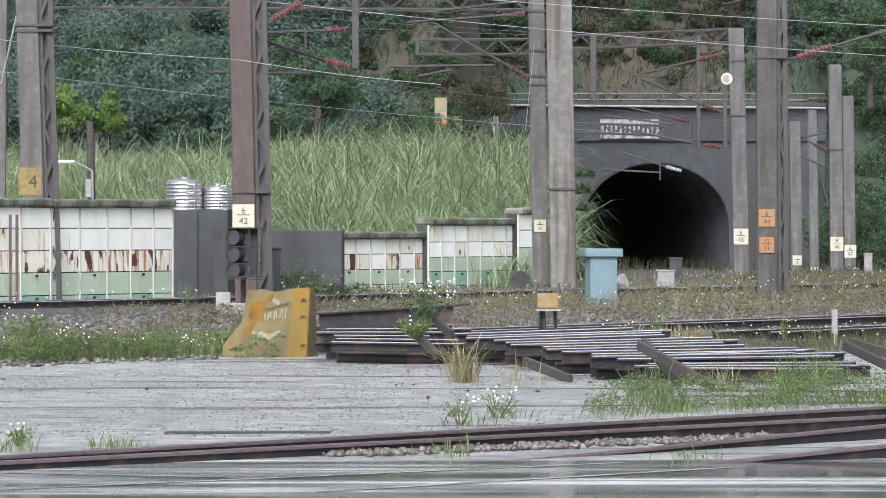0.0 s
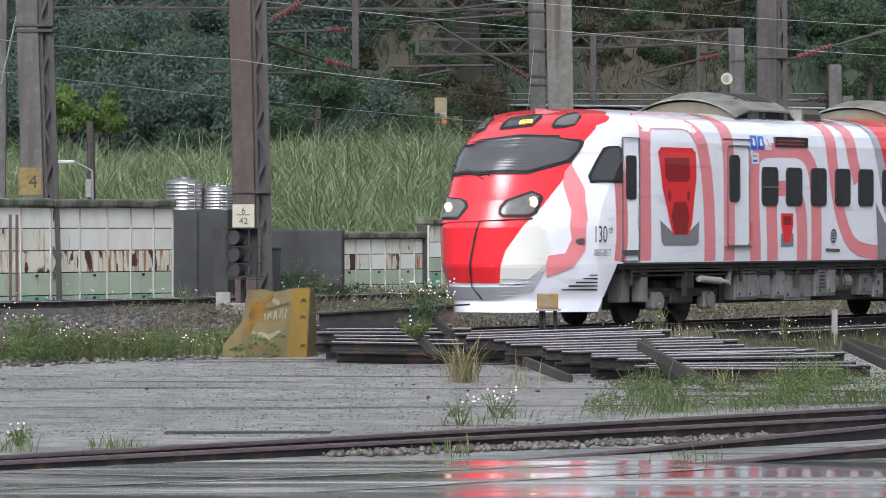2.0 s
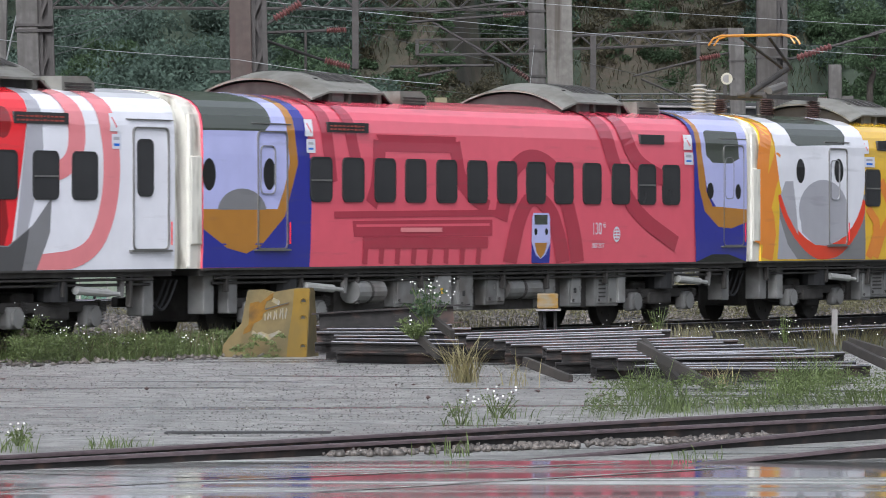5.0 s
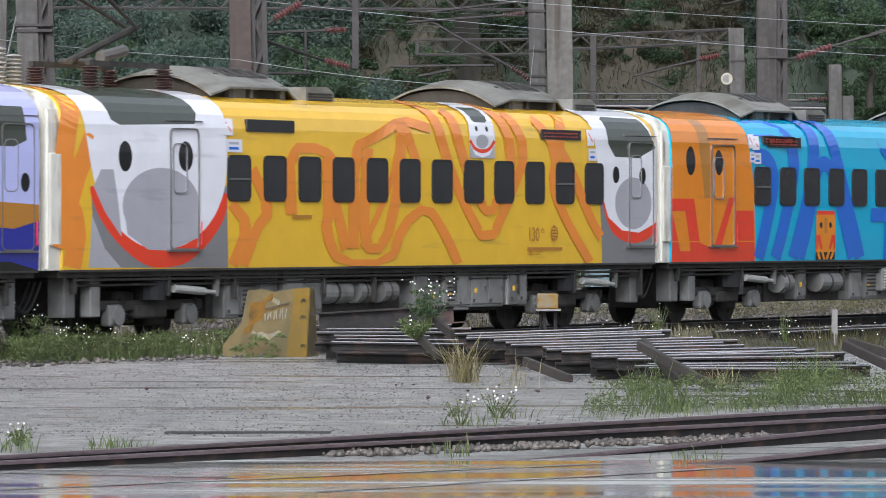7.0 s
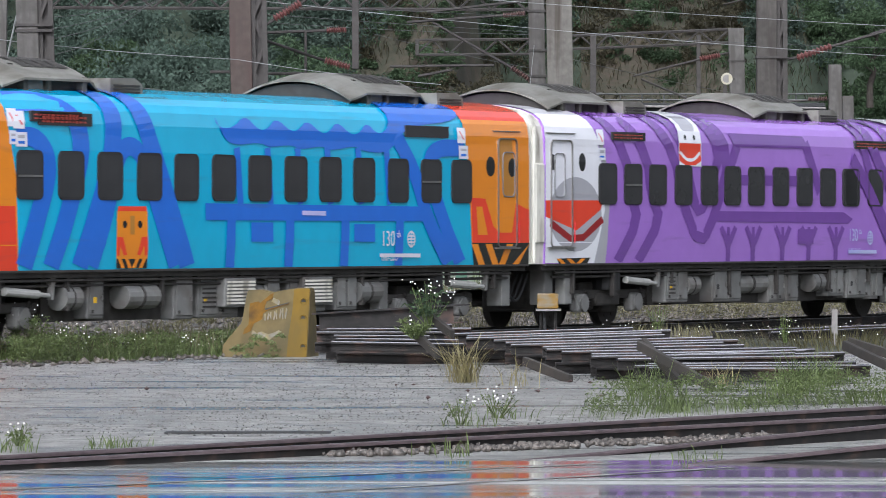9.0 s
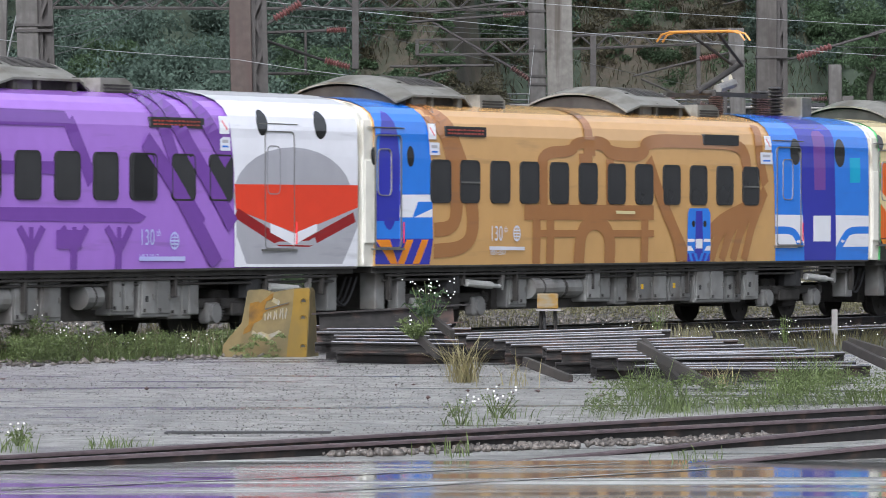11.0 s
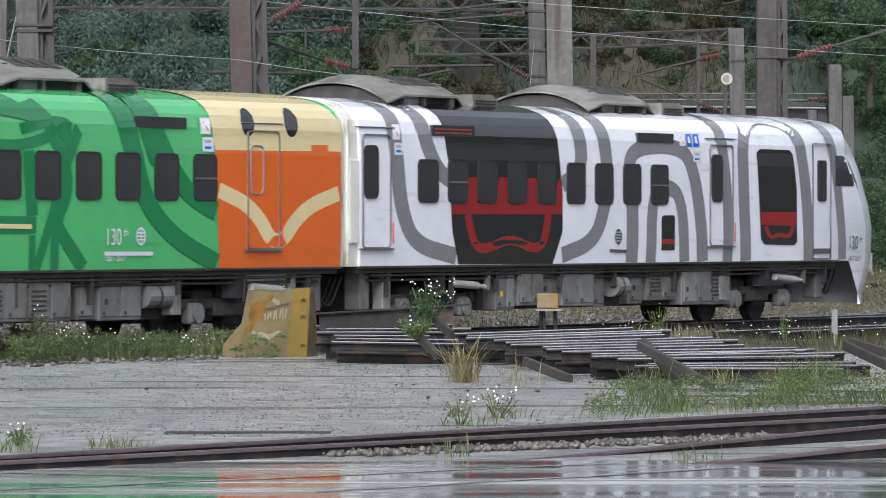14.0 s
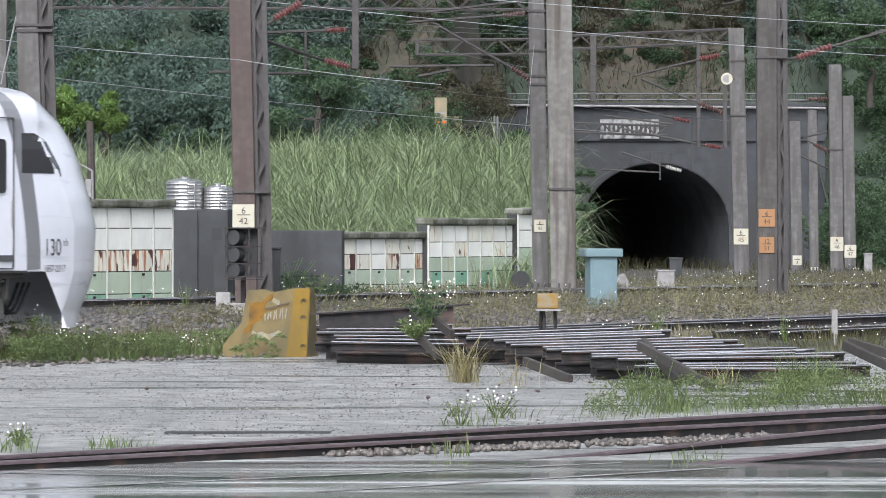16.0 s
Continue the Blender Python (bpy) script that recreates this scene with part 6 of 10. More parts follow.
def plate(x0, x1, z0, z1, r, y0, y1):
    """A rounded plate standing in the side wall, from depth y1 out to y0."""
    pts = rounded(x0, x1, z0, z1, r)
    n = len(pts)
    bm = bmesh.new()
    out = [bm.verts.new((x, y0, z)) for x, z in pts]
    inn = [bm.verts.new((x, y1, z)) for x, z in pts]
    bm.faces.new(out)
    for i in range(n):
        bm.faces.new((out[i], inn[i], inn[(i + 1) % n], out[(i + 1) % n]))
    return bm


def ring_plate(x0, x1, z0, z1, r, w, y0, y1):
    a, b = rounded(x0, x1, z0, z1, r), rounded(x0 + w, x1 - w, z0 + w, z1 - w, max(0.01, r - w))
    n = len(a)
    bm = bmesh.new()
    va, vb = [bm.verts.new((x, y0, z)) for x, z in a], [bm.verts.new((x, y0, z)) for x, z in b]
    vc, vd = [bm.verts.new((x, y1, z)) for x, z in a], [bm.verts.new((x, y1, z)) for x, z in b]
    for i in range(n):
        j = (i + 1) % n
        bm.faces.new((va[i], va[j], vb[j], vb[i]))
        bm.faces.new((va[i], vc[i], vc[j], va[j]))
        bm.faces.new((vb[i], vb[j], vd[j], vd[i]))
    return bm


STOCK = {}


def windows(c, xs, vents):
    for i, x in enumerate(xs):
        if "pane" not in STOCK:
            STOCK["pane"] = part("window", plate(-0.325, 0.325, 2.19, 2.87, 0.09, -1.474, -1.44), GLASS, c, "dark tinted window pane")
            STOCK["seal"] = part("window_seal", ring_plate(-0.345, 0.345, 2.17, 2.89, 0.11, 0.028, -1.477, -1.44), RUBBER, STOCK["pane"])
            STOCK["blind"] = part("vent_bar", box(bmesh.new(), -0.32, 0.32, -1.484, -1.47, 2.50, 2.53), STEEL, None)
            STOCK["pane"].location.x = x
            w = STOCK["pane"]
        else:
            w = share(STOCK["pane"], c, pose(x, 0, 0))
            share(STOCK["seal"], w)
        if i in vents:
            if STOCK["blind"].parent is None:
                STOCK["blind"].parent = w
            else:
                share(STOCK["blind"], w)


def door(c, x0, x1, w0, w1, side):
    leaf = part("door", ring_plate(x0, x1, 1.42, 3.28, 0.10, 0.022, -1.474, -1.44), STEEL, c, "sliding door outlined in bright metal")
    if c["end"] == "middle":
        part("door_window_frame", ring_plate(w0, w1, 2.28, 3.05, 0.11, 0.016, -1.474, -1.44), GREY, leaf)
    else:
        part("door_window", plate(w0, w1, 2.25, 3.08, 0.11, -1.474, -1.44), GLASS, leaf)
        part("door_window_seal", ring_plate(w0 - .02, w1 + .02, 2.23, 3.10, 0.12, 0.03, -1.478, -1.44), RUBBER, leaf)
    part("door_step", box(bmesh.new(), x0 - 0.1, x1 + 0.05, -1.50, -1.44, 1.395, 1.425), STEEL, leaf)
    part("grab_rail", rod(bmesh.new(), (x1 + 0.05, -1.48, 1.5), (x1 + 0.05, -1.48, 1.85), 0.011), RED, leaf)
    part("rain_gutter", box(bmesh.new(), x0 - 0.15, x1 + 0.12, -1.46, -1.40, 3.385, 3.40), STEEL, leaf)


def crew_door(c, x0, x1):
    leaf = part("crew_door", ring_plate(x0, x1, 1.16, 3.36, 0.04, 0.014, -1.472, -1.44), DGREY, c)
    m = (x0 + x1) / 2
    part("door_window", plate(m - 0.17, m + 0.17, 2.28, 3.02, 0.05, -1.474, -1.44), GLASS, leaf)
    part("door_window_seal", ring_plate(m - 0.19, m + 0.19, 2.26, 3.04, 0.07, 0.03, -1.477, -1.44), RUBBER, leaf)
    part("footstep", box(bmesh.new(), x0 + 0.04, x1 - 0.04, -1.475, -1.44, 1.27, 1.36), DGREY, leaf)
    part("grab_rail", rod(bmesh.new(), (x1 - 0.08, -1.49, 1.75), (x1 - 0.08, -1.49, 2.15), 0.016), STEEL, leaf)


def led_board(c, x0, x1, z0, z1, on):
    b = part("destination_board", plate(x0, x1, z0, z1, 0.02, -1.462, -1.38), GLASS, c, "dark destination display")
    if on:
        rng = random.Random(int(x0 * 100))
        bm, x = bmesh.new(), x0 + 0.08
        while x < x1 - 0.15:
            w = rng.uniform(0.05, 0.12)
            for row in (0.64, 0.30):
                h = (z1 - z0) * rng.uniform(0.10, 0.2)
                box(bm, x, x + w, -1.466, -1.46, z0 + (z1 - z0) * row - h / 2, z0 + (z1 - z0) * row + h / 2)
            x += w + 0.03
        part("led_text", bm, LED, b)


def lettering(c, name, text, x, z, size, material, off, stretch=1.0):
    cu = bpy.data.curves.new(name, "FONT")
    cu.body, cu.size = text, size
    tmp = bpy.data.objects.new("tmp", cu)
    scene.collection.objects.link(tmp)
    me = bpy.data.meshes.new_from_object(tmp.evaluated_get(bpy.context.evaluated_depsgraph_get()))
    bpy.data.objects.remove(tmp)
    me.transform(Matrix.Translation((x, -1.45 - off, z)) @ pose(0, 0, 0, 90, 0, 0) @ Matrix.Diagonal((stretch, 1, 1, 1)))
    me.materials.clear()
    me.materials.append(material)
    ob = new(name, me)
    ob.parent = c
    return ob


def numeral(c, x, z, material, h):
    lettering(c, "anniversary_number", "130", x, z - 0.02, h, material, lift(c), 0.85)
    lettering(c, "anniversary_suffix", "th", x + h * 1.42, z + h * 0.33, h * 0.45, material, lift(c))
    lettering(c, "anniversary_years", "1887-2017", x - 0.02, z - 0.26, h * 0.42, material, lift(c), 0.9)


def emblem(c, x, z, material):
    off = lift(c)
    bm = bmesh.new()
    for r0, r1 in ((0.105, 0.135),):
        for i in range(24):
            a, b = i / 24 * 2 * math.pi, (i + 1) / 24 * 2 * math.pi
            bm.faces.new([bm.verts.new((x + r * math.cos(t), -1.45 - off, z + r * math.sin(t))) for r, t in ((r0, a), (r1, a), (r1, b), (r0, b))])
    for dz, w in ((0.05, 0.09), (0.0, 0.105), (-0.05, 0.09)):
        bm.faces.new([bm.verts.new((x + sx * w, -1.45 - off, z + dz + sz * 0.012)) for sx, sz in ((-1, -1), (1, -1), (1, 1), (-1, 1))])
    bm.faces.new([bm.verts.new((x + sx * 0.014, -1.4509 - off, z + sz * 0.14)) for sx, sz in ((-1, -1), (1, -1), (1, 1), (-1, 1))])
    part("emblem", bm, material, c)


def roof_pod(c, x0):
    """Air-conditioning unit: pale arched cover with an overhanging front hood, dark open sides and a louvred box behind."""
    n = 16
    arc = [(-1.0 + 2.0 * i / n, 1.0 - abs(-1.0 + 2.0 * i / n) ** 2.2) for i in range(n + 1)]
    secs = [(x0 - 0.10, 1.12, 3.84, 0.34), (x0 + 0.55, 1.08, 3.97, 0.34), (x0 + 2.35, 1.06, 3.97, 0.32), (x0 + 2.60, 1.00, 3.88, 0.20), (x0 + 2.85, 0.96, 3.80, 0.10)]
    verts, faces, m = [], [], n + 1
    for dz in (0.0, -0.035):
        for x, w, zb, h in secs:
            verts += [(x, y * w, zb + h * k + dz) for y, k in arc]
    for i in range(len(secs) - 1):
        faces += [(i * m + j, i * m + j + 1, (i + 1) * m + j + 1, (i + 1) * m + j) for j in range(n)]
    low = len(secs) * m
    faces += [(low + a, low + d, low + c_, low + b) for a, b, c_, d in faces]
    faces += [(j, low + j, low + j + 1, j + 1) for j in range(n)]
    for i in range(len(secs) - 1):
        for j in (0, n):
            a, b = i * m + j, (i + 1) * m + j
            faces.append((a, b, low + b, low + a))
    hood = mesh_object("roof_unit", verts, faces, ROOFPALE, c, "arched grey roof air-conditioning unit")
    face = [(x0 - 0.02, y * 1.06, 3.83 + 0.28 * k) for y, k in arc] + [(x0 - 0.02, 1.0, 3.60), (x0 - 0.02, -1.0, 3.60)]
    mesh_object("hood_front", face, [tuple(range(len(face)))], HOODTAN if c["end"] == "front" else UNDER, hood)
    part("unit_body", box(bmesh.new(), x0 + 0.12, x0 + 2.5, -0.90, 0.90, 3.66, 4.02, 0.02), UNDER, hood)
    part("side_ledge", box(bmesh.new(), x0 + 0.60, x0 + 2.45, -1.04, -0.88, 3.74, 3.78, 0.008), ROOFDIRT, hood)
    for a, b in ((0.62, 0.74), (1.28, 1.36), (2.22, 2.34)):
        part("side_post", box(bmesh.new(), x0 + a, x0 + b, -1.02, -0.89, 3.70, 4.01, 0.01), ROOFDIRT, hood)
    part("side_panel", box(bmesh.new(), x0 + 0.80, x0 + 1.24, -0.95, -0.89, 3.80, 3.95, 0.01), BOX, hood)
    for i in range(4):
        y0, y1 = -0.78, -0.18
        k0, k1 = [3.97 + 0.335 * (1 - abs(y / 1.07) ** 2.2) + 0.010 for y in (y0, y1)]
        xa = x0 + 0.95 + i * 0.33
        mesh_object("top_grille", [(xa, y0, k0), (xa + 0.27, y0, k0), (xa + 0.27, (y0 + y1) / 2, k0 * 0.33 + k1 * 0.67 + 0.012), (xa, (y0 + y1) / 2, k0 * 0.33 + k1 * 0.67 + 0.012), (xa + 0.27, y1, k1 + 0.004), (xa, y1, k1 + 0.004)], [(0, 1, 2, 3), (3, 2, 4, 5)], UNDER, hood)
    part("lift_lug", box(bmesh.new(), x0 + 0.66, x0 + 0.78, -0.72, -0.55, 4.10, 4.19, 0.01), UNDER, hood)
    bm = bmesh.new()
    pr = [(x0 + 3.05, 3.70), (x0 + 3.05, 4.02), (x0 + 3.75, 4.03), (x0 + 3.95, 3.94), (x0 + 3.98, 3.70)]
    va_, vb_ = [bm.verts.new((x, -0.98, z)) for x, z in pr], [bm.verts.new((x, 0.98, z)) for x, z in pr]
    bm.faces.new(va_), bm.faces.new(vb_[::-1])
    for i in range(5):
        bm.faces.new((va_[i], vb_[i], vb_[(i + 1) % 5], va_[(i + 1) % 5]))
    lv = part("louvre_box", bm, ROOFPALE, hood)
    for i in range(3):
        part("louvre", box(bmesh.new(), x0 + 3.13, x0 + 3.86, -1.0, -0.97, 3.80 + i * 0.05, 3.825 + i * 0.05), UNDER, lv)
    part("duct", box(bmesh.new(), x0 + 2.5, x0 + 3.05, -0.7, 0.7, 3.72, 3.96, 0.02), ROOFDIRT, hood)


def insulator(name, c, x, y, z0, z1, r, material):
    prof, n = [], 9
    for i in range(n):
        z = z0 + (z1 - z0) * i / n
        prof += [(r * 0.5, z), (r, z + (z1 - z0) / n * 0.35), (r, z + (z1 - z0) / n * 0.5), (r * 0.5, z + (z1 - z0) / n * 0.9)]
    verts, faces, seg = [], [], 12
    for rr, z in prof:
        verts += [(x + rr * math.cos(2 * math.pi * j / seg), y + rr * math.sin(2 * math.pi * j / seg), z) for j in range(seg)]
    for i in range(len(prof) - 1):
        faces += [(i * seg + j, i * seg + (j + 1) % seg, (i + 1) * seg + (j + 1) % seg, (i + 1) * seg + j) for j in range(seg)]
    return mesh_object(name, verts, faces, material, c, smooth=False)




def pantograph(c, x0):
    base = part("pantograph", box(box(bmesh.new(), x0 - 0.1, x0 + 2.2, -0.55, -0.47, 4.22, 4.30), x0 - 0.1, x0 + 2.2, 0.47, 0.55, 4.22, 4.30), UNDER, c, "raised current collector on brown insulators")
    for x in (x0, x0 + 2.1):
        for y in (-0.5, 0.5):
            insulator("insulator", base, x, y, 3.84, 4.22, 0.15, BROWNPORC)
    bm = bmesh.new()
    rod(bm, (x0 + 0.2, 0, 4.3), (x0 + 2.0, 0, 4.85), 0.06)
    rod(bm, (x0 + 0.4, -0.3, 4.3), (x0 + 0.4, 0.3, 4.3), 0.05)
    part("lower_arm", bm, UNDER, base)
    bm = bmesh.new()
    for y in (-0.3, 0.3):
        rod(bm, (x0 + 2.0, y * 0.3, 4.85), (x0 + 0.5, y, 5.42), 0.03)
    part("upper_arm", bm, UNDER, base)
    bm = bmesh.new()
    for dx in (-0.12, 0.12):
        rod(bm, (x0 + 0.5 + dx, -0.65, 5.45), (x0 + 0.5 + dx, 0.65, 5.45), 0.025)
        for s in (-1, 1):
            rod(bm, (x0 + 0.5 + dx, s * 0.65, 5.45), (x0 + 0.5 + dx, s * 0.82, 5.40), 0.02)
            rod(bm, (x0 + 0.5 + dx, s * 0.82, 5.40), (x0 + 0.5 + dx, s * 0.92, 5.27), 0.02)
    part("collector_head", bm, OCHRE, base)
    part("raising_cylinder", rod(bmesh.new(), (x0 + 0.9, -0.1, 4.38), (x0 + 1.6, -0.1, 4.5), 0.09), BOX, base)


SHOP = {}


def bogie(c, x):
    """Motor bogie: side frame, springs, gearcase and two wheelsets that roll."""
    if "frame" not in SHOP:
        bm = bmesh.new()
        box(bm, -1.55, 1.55, -1.12, -0.98, 0.50, 0.66, 0.03)
        box(bm, -1.55, 1.55, 0.98, 1.12, 0.50, 0.66, 0.03)
        box(bm, -0.45, 0.45, -1.16, -0.94, 0.38, 0.60, 0.04)
        box(bm, -0.25, 0.25, -1.1, 1.1, 0.42, 0.62, 0.02)
        box(bm, -1.75, 1.75, -0.45, 0.45, 0.28, 1.0, 0.05)
        box(bm, -0.75, -0.15, -0.95, 0.95, 0.30, 0.80, 0.05)
        box(bm, 0.2, 0.8, -0.9, 0.9, 0.26, 0.78, 0.05)
        SHOP["frame"] = part("bogie_frame", bm, UNDER, None, "dusty dark steel bogie")
        for s, key in ((-1.05, "axlebox"), (1.05, "axlebox2")):
            bm = bmesh.new()
            box(bm, s - 0.19, s + 0.19, -1.20, -1.0, 0.27, 0.60, 0.05)
            rod(bm, (s, -1.24, 0.43), (s, -1.05, 0.43), 0.15, seg=14)
            SHOP[key] = part("axle_box", bm, BOX, SHOP["frame"])
            bm = bmesh.new()
            for i in range(7):
                rod(bm, (s + 0.27, -1.1, 0.36 + i * 0.045), (s + 0.27, -1.1, 0.38 + i * 0.045), 0.09, seg=10)
            rod(bm, (s + 0.27, -1.1, 0.32), (s + 0.27, -1.1, 0.68), 0.05, seg=8)
            SHOP[key + "s"] = part("coil_spring", bm, UNDER, SHOP["frame"])
        bm = bmesh.new()
        rod(bm, (0.0, -1.1, 0.66), (0.0, -1.1, 1.1), 0.26, seg=14)
        SHOP["spring"] = part("air_spring", bm, RUBBER, SHOP["frame"])
        bm = bmesh.new()
        rod(bm, (0.35, -1.32, 0.83), (1.25, -1.32, 0.78), 0.065, seg=10)
        rod(bm, (1.25, -1.32, 0.78), (1.55, -1.32, 0.76), 0.035, seg=8)
        SHOP["damper"] = part("yaw_damper", bm, mat("pale_damper_paint", (0.42, 0.42, 0.40), 0.5), SHOP["frame"], "pale cylindrical damper")
        bm = bmesh.new()
        bm2 = [(1.50, 1.13), (1.72, 1.13), (1.66, 0.92), (1.62, 0.70), (1.56, 0.70), (1.57, 0.92)]
        vs = [[bm.verts.new((px, y, pz)) for px, pz in bm2] for y in (-1.36, -1.28)]
        bm.faces.new(vs[0]), bm.faces.new(vs[1][::-1])
        for i in range(6):
            bm.faces.new((vs[0][i], vs[1][i], vs[1][(i + 1) % 6], vs[0][(i + 1) % 6]))
        SHOP["bracket"] = part("damper_bracket", bm, BOX, SHOP["frame"])
        bm = bmesh.new()
        box(bm, -1.95, -1.68, -1.3, -1.1, 0.42, 1.05, 0.02)
        SHOP["sandbox"] = part("sand_box", bm, BOX, SHOP["frame"])
        bm = bmesh.new()
        for y, s in ((-0.53, -1), (0.53, 1)):
            rod(bm, (0, y - 0.065, 0), (0, y + 0.065, 0), 0.43, seg=28)
            rod(bm, (0, y - s * 0.065, 0), (0, y - s * 0.09, 0), 0.46, seg=28)
        rod(bm, (0, -1.0, 0), (0, 1.0, 0), 0.08, seg=10)
        for i in range(6):
            a = i * math.pi / 3
            rod(bm, (0.26 * math.cos(a), -0.61, 0.26 * math.sin(a)), (0.26 * math.cos(a), -0.59, 0.26 * math.sin(a)), 0.035, seg=6)
        SHOP["wheelset"] = part("wheelset", bm, UNDER, SHOP["frame"], "steel wheels on an axle")
        SHOP["frame"].parent = c
        SHOP["frame"].location.x = x
        f = SHOP["frame"]
        SHOP["wheelset"].location = (-1.05, 0, 0.43)
        ws = [SHOP["wheelset"], share(SHOP["wheelset"], f, pose(1.05, 0, 0.43))]
    else:
        f = share(SHOP["frame"], c, pose(x, 0, 0))
        for k in ("axlebox", "axleboxs", "axlebox2", "axlebox2s", "spring", "damper", "bracket", "sandbox"):
            share(SHOP[k], f)
        ws = [share(SHOP["wheelset"], f, pose(s, 0, 0.43)) for s in (-1.05, 1.05)]
    WHEELS.extend(ws)


WHEELS = []


def underfloor(c, k, x0, x1):
    rng = random.Random(40 + k)
    part("underframe", box(box(bmesh.new(), x0, x1, -1.38, 1.38, 1.02, 1.14), x0 + 4.7, x1 - 4.7, -1.05, 1.05, 0.36, 1.05), UNDER, c)
    x = x0 + 4.9
    while x < x1 - 5.2:
        w = rng.choice((0.45, 0.55, 0.7, 0.9, 1.2))
        h = rng.uniform(0.34, 0.46)
        y = -rng.uniform(1.22, 1.36)
        if rng.random() < 0.82:
            b = part("equipment_box", box(bmesh.new(), x, x + w, y, y + 0.5, h, 1.04, 0.025), BOX, c)
            half = w / 2 if w > 0.6 else w
            for a in ([x, x + half] if w > 0.6 else [x]):
                part("box_lid", box(bmesh.new(), a + 0.05, a + half - 0.04, y - 0.02, y, h + 0.06, 0.96, 0.008), BOX, b)
                part("latch", box(bmesh.new(), a + half - 0.10, a + half - 0.06, y - 0.035, y, h + 0.28, h + 0.36), STEEL, b)
                part("latch", box(bmesh.new(), a + 0.08, a + 0.13, y - 0.035, y, h + 0.09, h + 0.14), UNDER, b)
            if rng.random() < 0.5:
                part("data_plate", box(bmesh.new(), x + 0.14, x + 0.22, y - 0.028, y - 0.01, h + 0.24, h + 0.33), YELLOW if rng.random() < 0.4 else INK, b)
            if w > 0.8 and rng.random() < 0.5:
                for i in range(5):
                    part("cooling_slot", box(bmesh.new(), x + 0.1, x + half - 0.1, y - 0.03, y - 0.01, h + 0.16 + i * 0.07, h + 0.19 + i * 0.07), UNDER, b)
        else:
            part("air_tank", rod(bmesh.new(), (x, y + 0.12, 0.72), (x + w, y + 0.12, 0.72), 0.19, seg=16), BOX, c)
            part("tank_strap", rod(bmesh.new(), (x + w * 0.45, y + 0.12, 0.72), (x + w * 0.52, y + 0.12, 0.72), 0.2, seg=16), UNDER, c)
        x += w + rng.choice((0.04, 0.1, 0.25, 0.55))
    if k == 3:
        for xa in (9.7, 12.1):
            gb = part("fan_box", box(bmesh.new(), xa, xa + 0.95, -1.40, -1.0, 0.52, 0.98, 0.03), BOX, c, "pale slatted fan housing")
            for i in range(7):
                part("fan_slat", box(bmesh.new(), xa + 0.06, xa + 0.89, -1.42, -1.39, 0.57 + i * 0.055, 0.60 + i * 0.055), ENDCAP, gb)
    for z, y in ((0.98, -1.36), (0.90, -1.30)):
        part("air_pipe", rod(bmesh.new(), (x0 + 0.5, y, z), (x1 - 0.5, y, z), 0.022, seg=6), UNDER, c)
    for i in range(9):
        e = x0 + 0.8 + i * (x1 - x0 - 1.6) / 8 + rng.uniform(-.4, .4)
        part("hanger", box(bmesh.new(), e, e + 0.07, -1.37, -1.28, rng.uniform(0.5, 0.8), 1.1, 0.01), UNDER, c)
    for e in (x0 + 0.35, x1 - 0.6):
        part("cable_box", box(bmesh.new(), e, e + 0.3, -1.25, -0.95, 0.42, 1.05, 0.02), BOX, c)
    for i in range(3):
        wire("jumper_cable", [(x1 - 0.3 + j / 10 * 0.9, -0.9 - i * 0.1, 0.95 - 0.45 * math.sin(j / 10 * math.pi)) for j in range(11)], 0.025, RUBBER, "", 0, c)


def end_caps(c, x0, x1, k):
    """Off-white end walls, outer covers and folded gangway between carriages."""
    def slab(name, a, b, s, material, top=3.9):
        ring = [(-half_width(z) * s, z) for z in ZS if z <= top] + [(half_width(z) * s, z) for z in reversed(ZS) if z <= top - 0.01]
        n = len(ring)
        mesh_object(name, [(a, y, z) for y, z in ring] + [(b, y, z) for y, z in ring], [(i, (i + 1) % n, n + (i + 1) % n, n + i) for i in range(n)] + [tuple(range(n - 1, -1, -1)), tuple(range(n, 2 * n))], material, c)
    if k > 0:
        slab("end_wall", x0 - 0.42, x0, 0.975, ENDCAP)
        part("corner_cover", box(bmesh.new(), x0 - 0.34, x0 - 0.03, -1.455, -1.36, 1.5, 2.86, 0.02), ENDCAP, c, "off-white outer gangway cover")
        part("rain_pipe", rod(bmesh.new(), (x0 - 0.38, -1.42, 1.15), (x0 - 0.38, -1.42, 3.5), 0.035), ENDCAP, c)
    if k < 7:
        slab("end_wall", x1, x1 + 0.10, 0.985, ENDCAP)
        for i in range(4):
            slab("gangway_fold", x1 + 0.11 + i * 0.05, x1 + 0.14 + i * 0.05, 0.90 if i % 2 else 0.84, RUBBER if i % 2 else ENDCAP, 3.76)


def nose_surface(u, z, off):
    """A place on the cab's skin: u metres back along the side, or round the nose when negative."""
    w = half_width(z)
    if u >= 0:
        return (nose_x(w, z) + u, -w - off, z)
    th = -math.pi / 2 - u / 1.2
    y = w * math.sin(th)
    x = nose_x(y, z)
    h = 0.01
    ny = (nose_x(y + h, z) - nose_x(y - h, z)) / (2 * h)
    nz = (nose_x(y, z + h) - nose_x(y, z - h)) / (2 * h)
    n = Vector((-1, ny, nz)).normalized() * off
    return (x + n.x, y + n.y, z + n.z)


def nose_fill(name, material, pts, off, label=""):
    ob = fill(CARS[0], name, material, pts, 0, off, lambda u, z: nose_surface(u, z, off), 0.05)
    if label:
        ob["label"] = label
    return ob


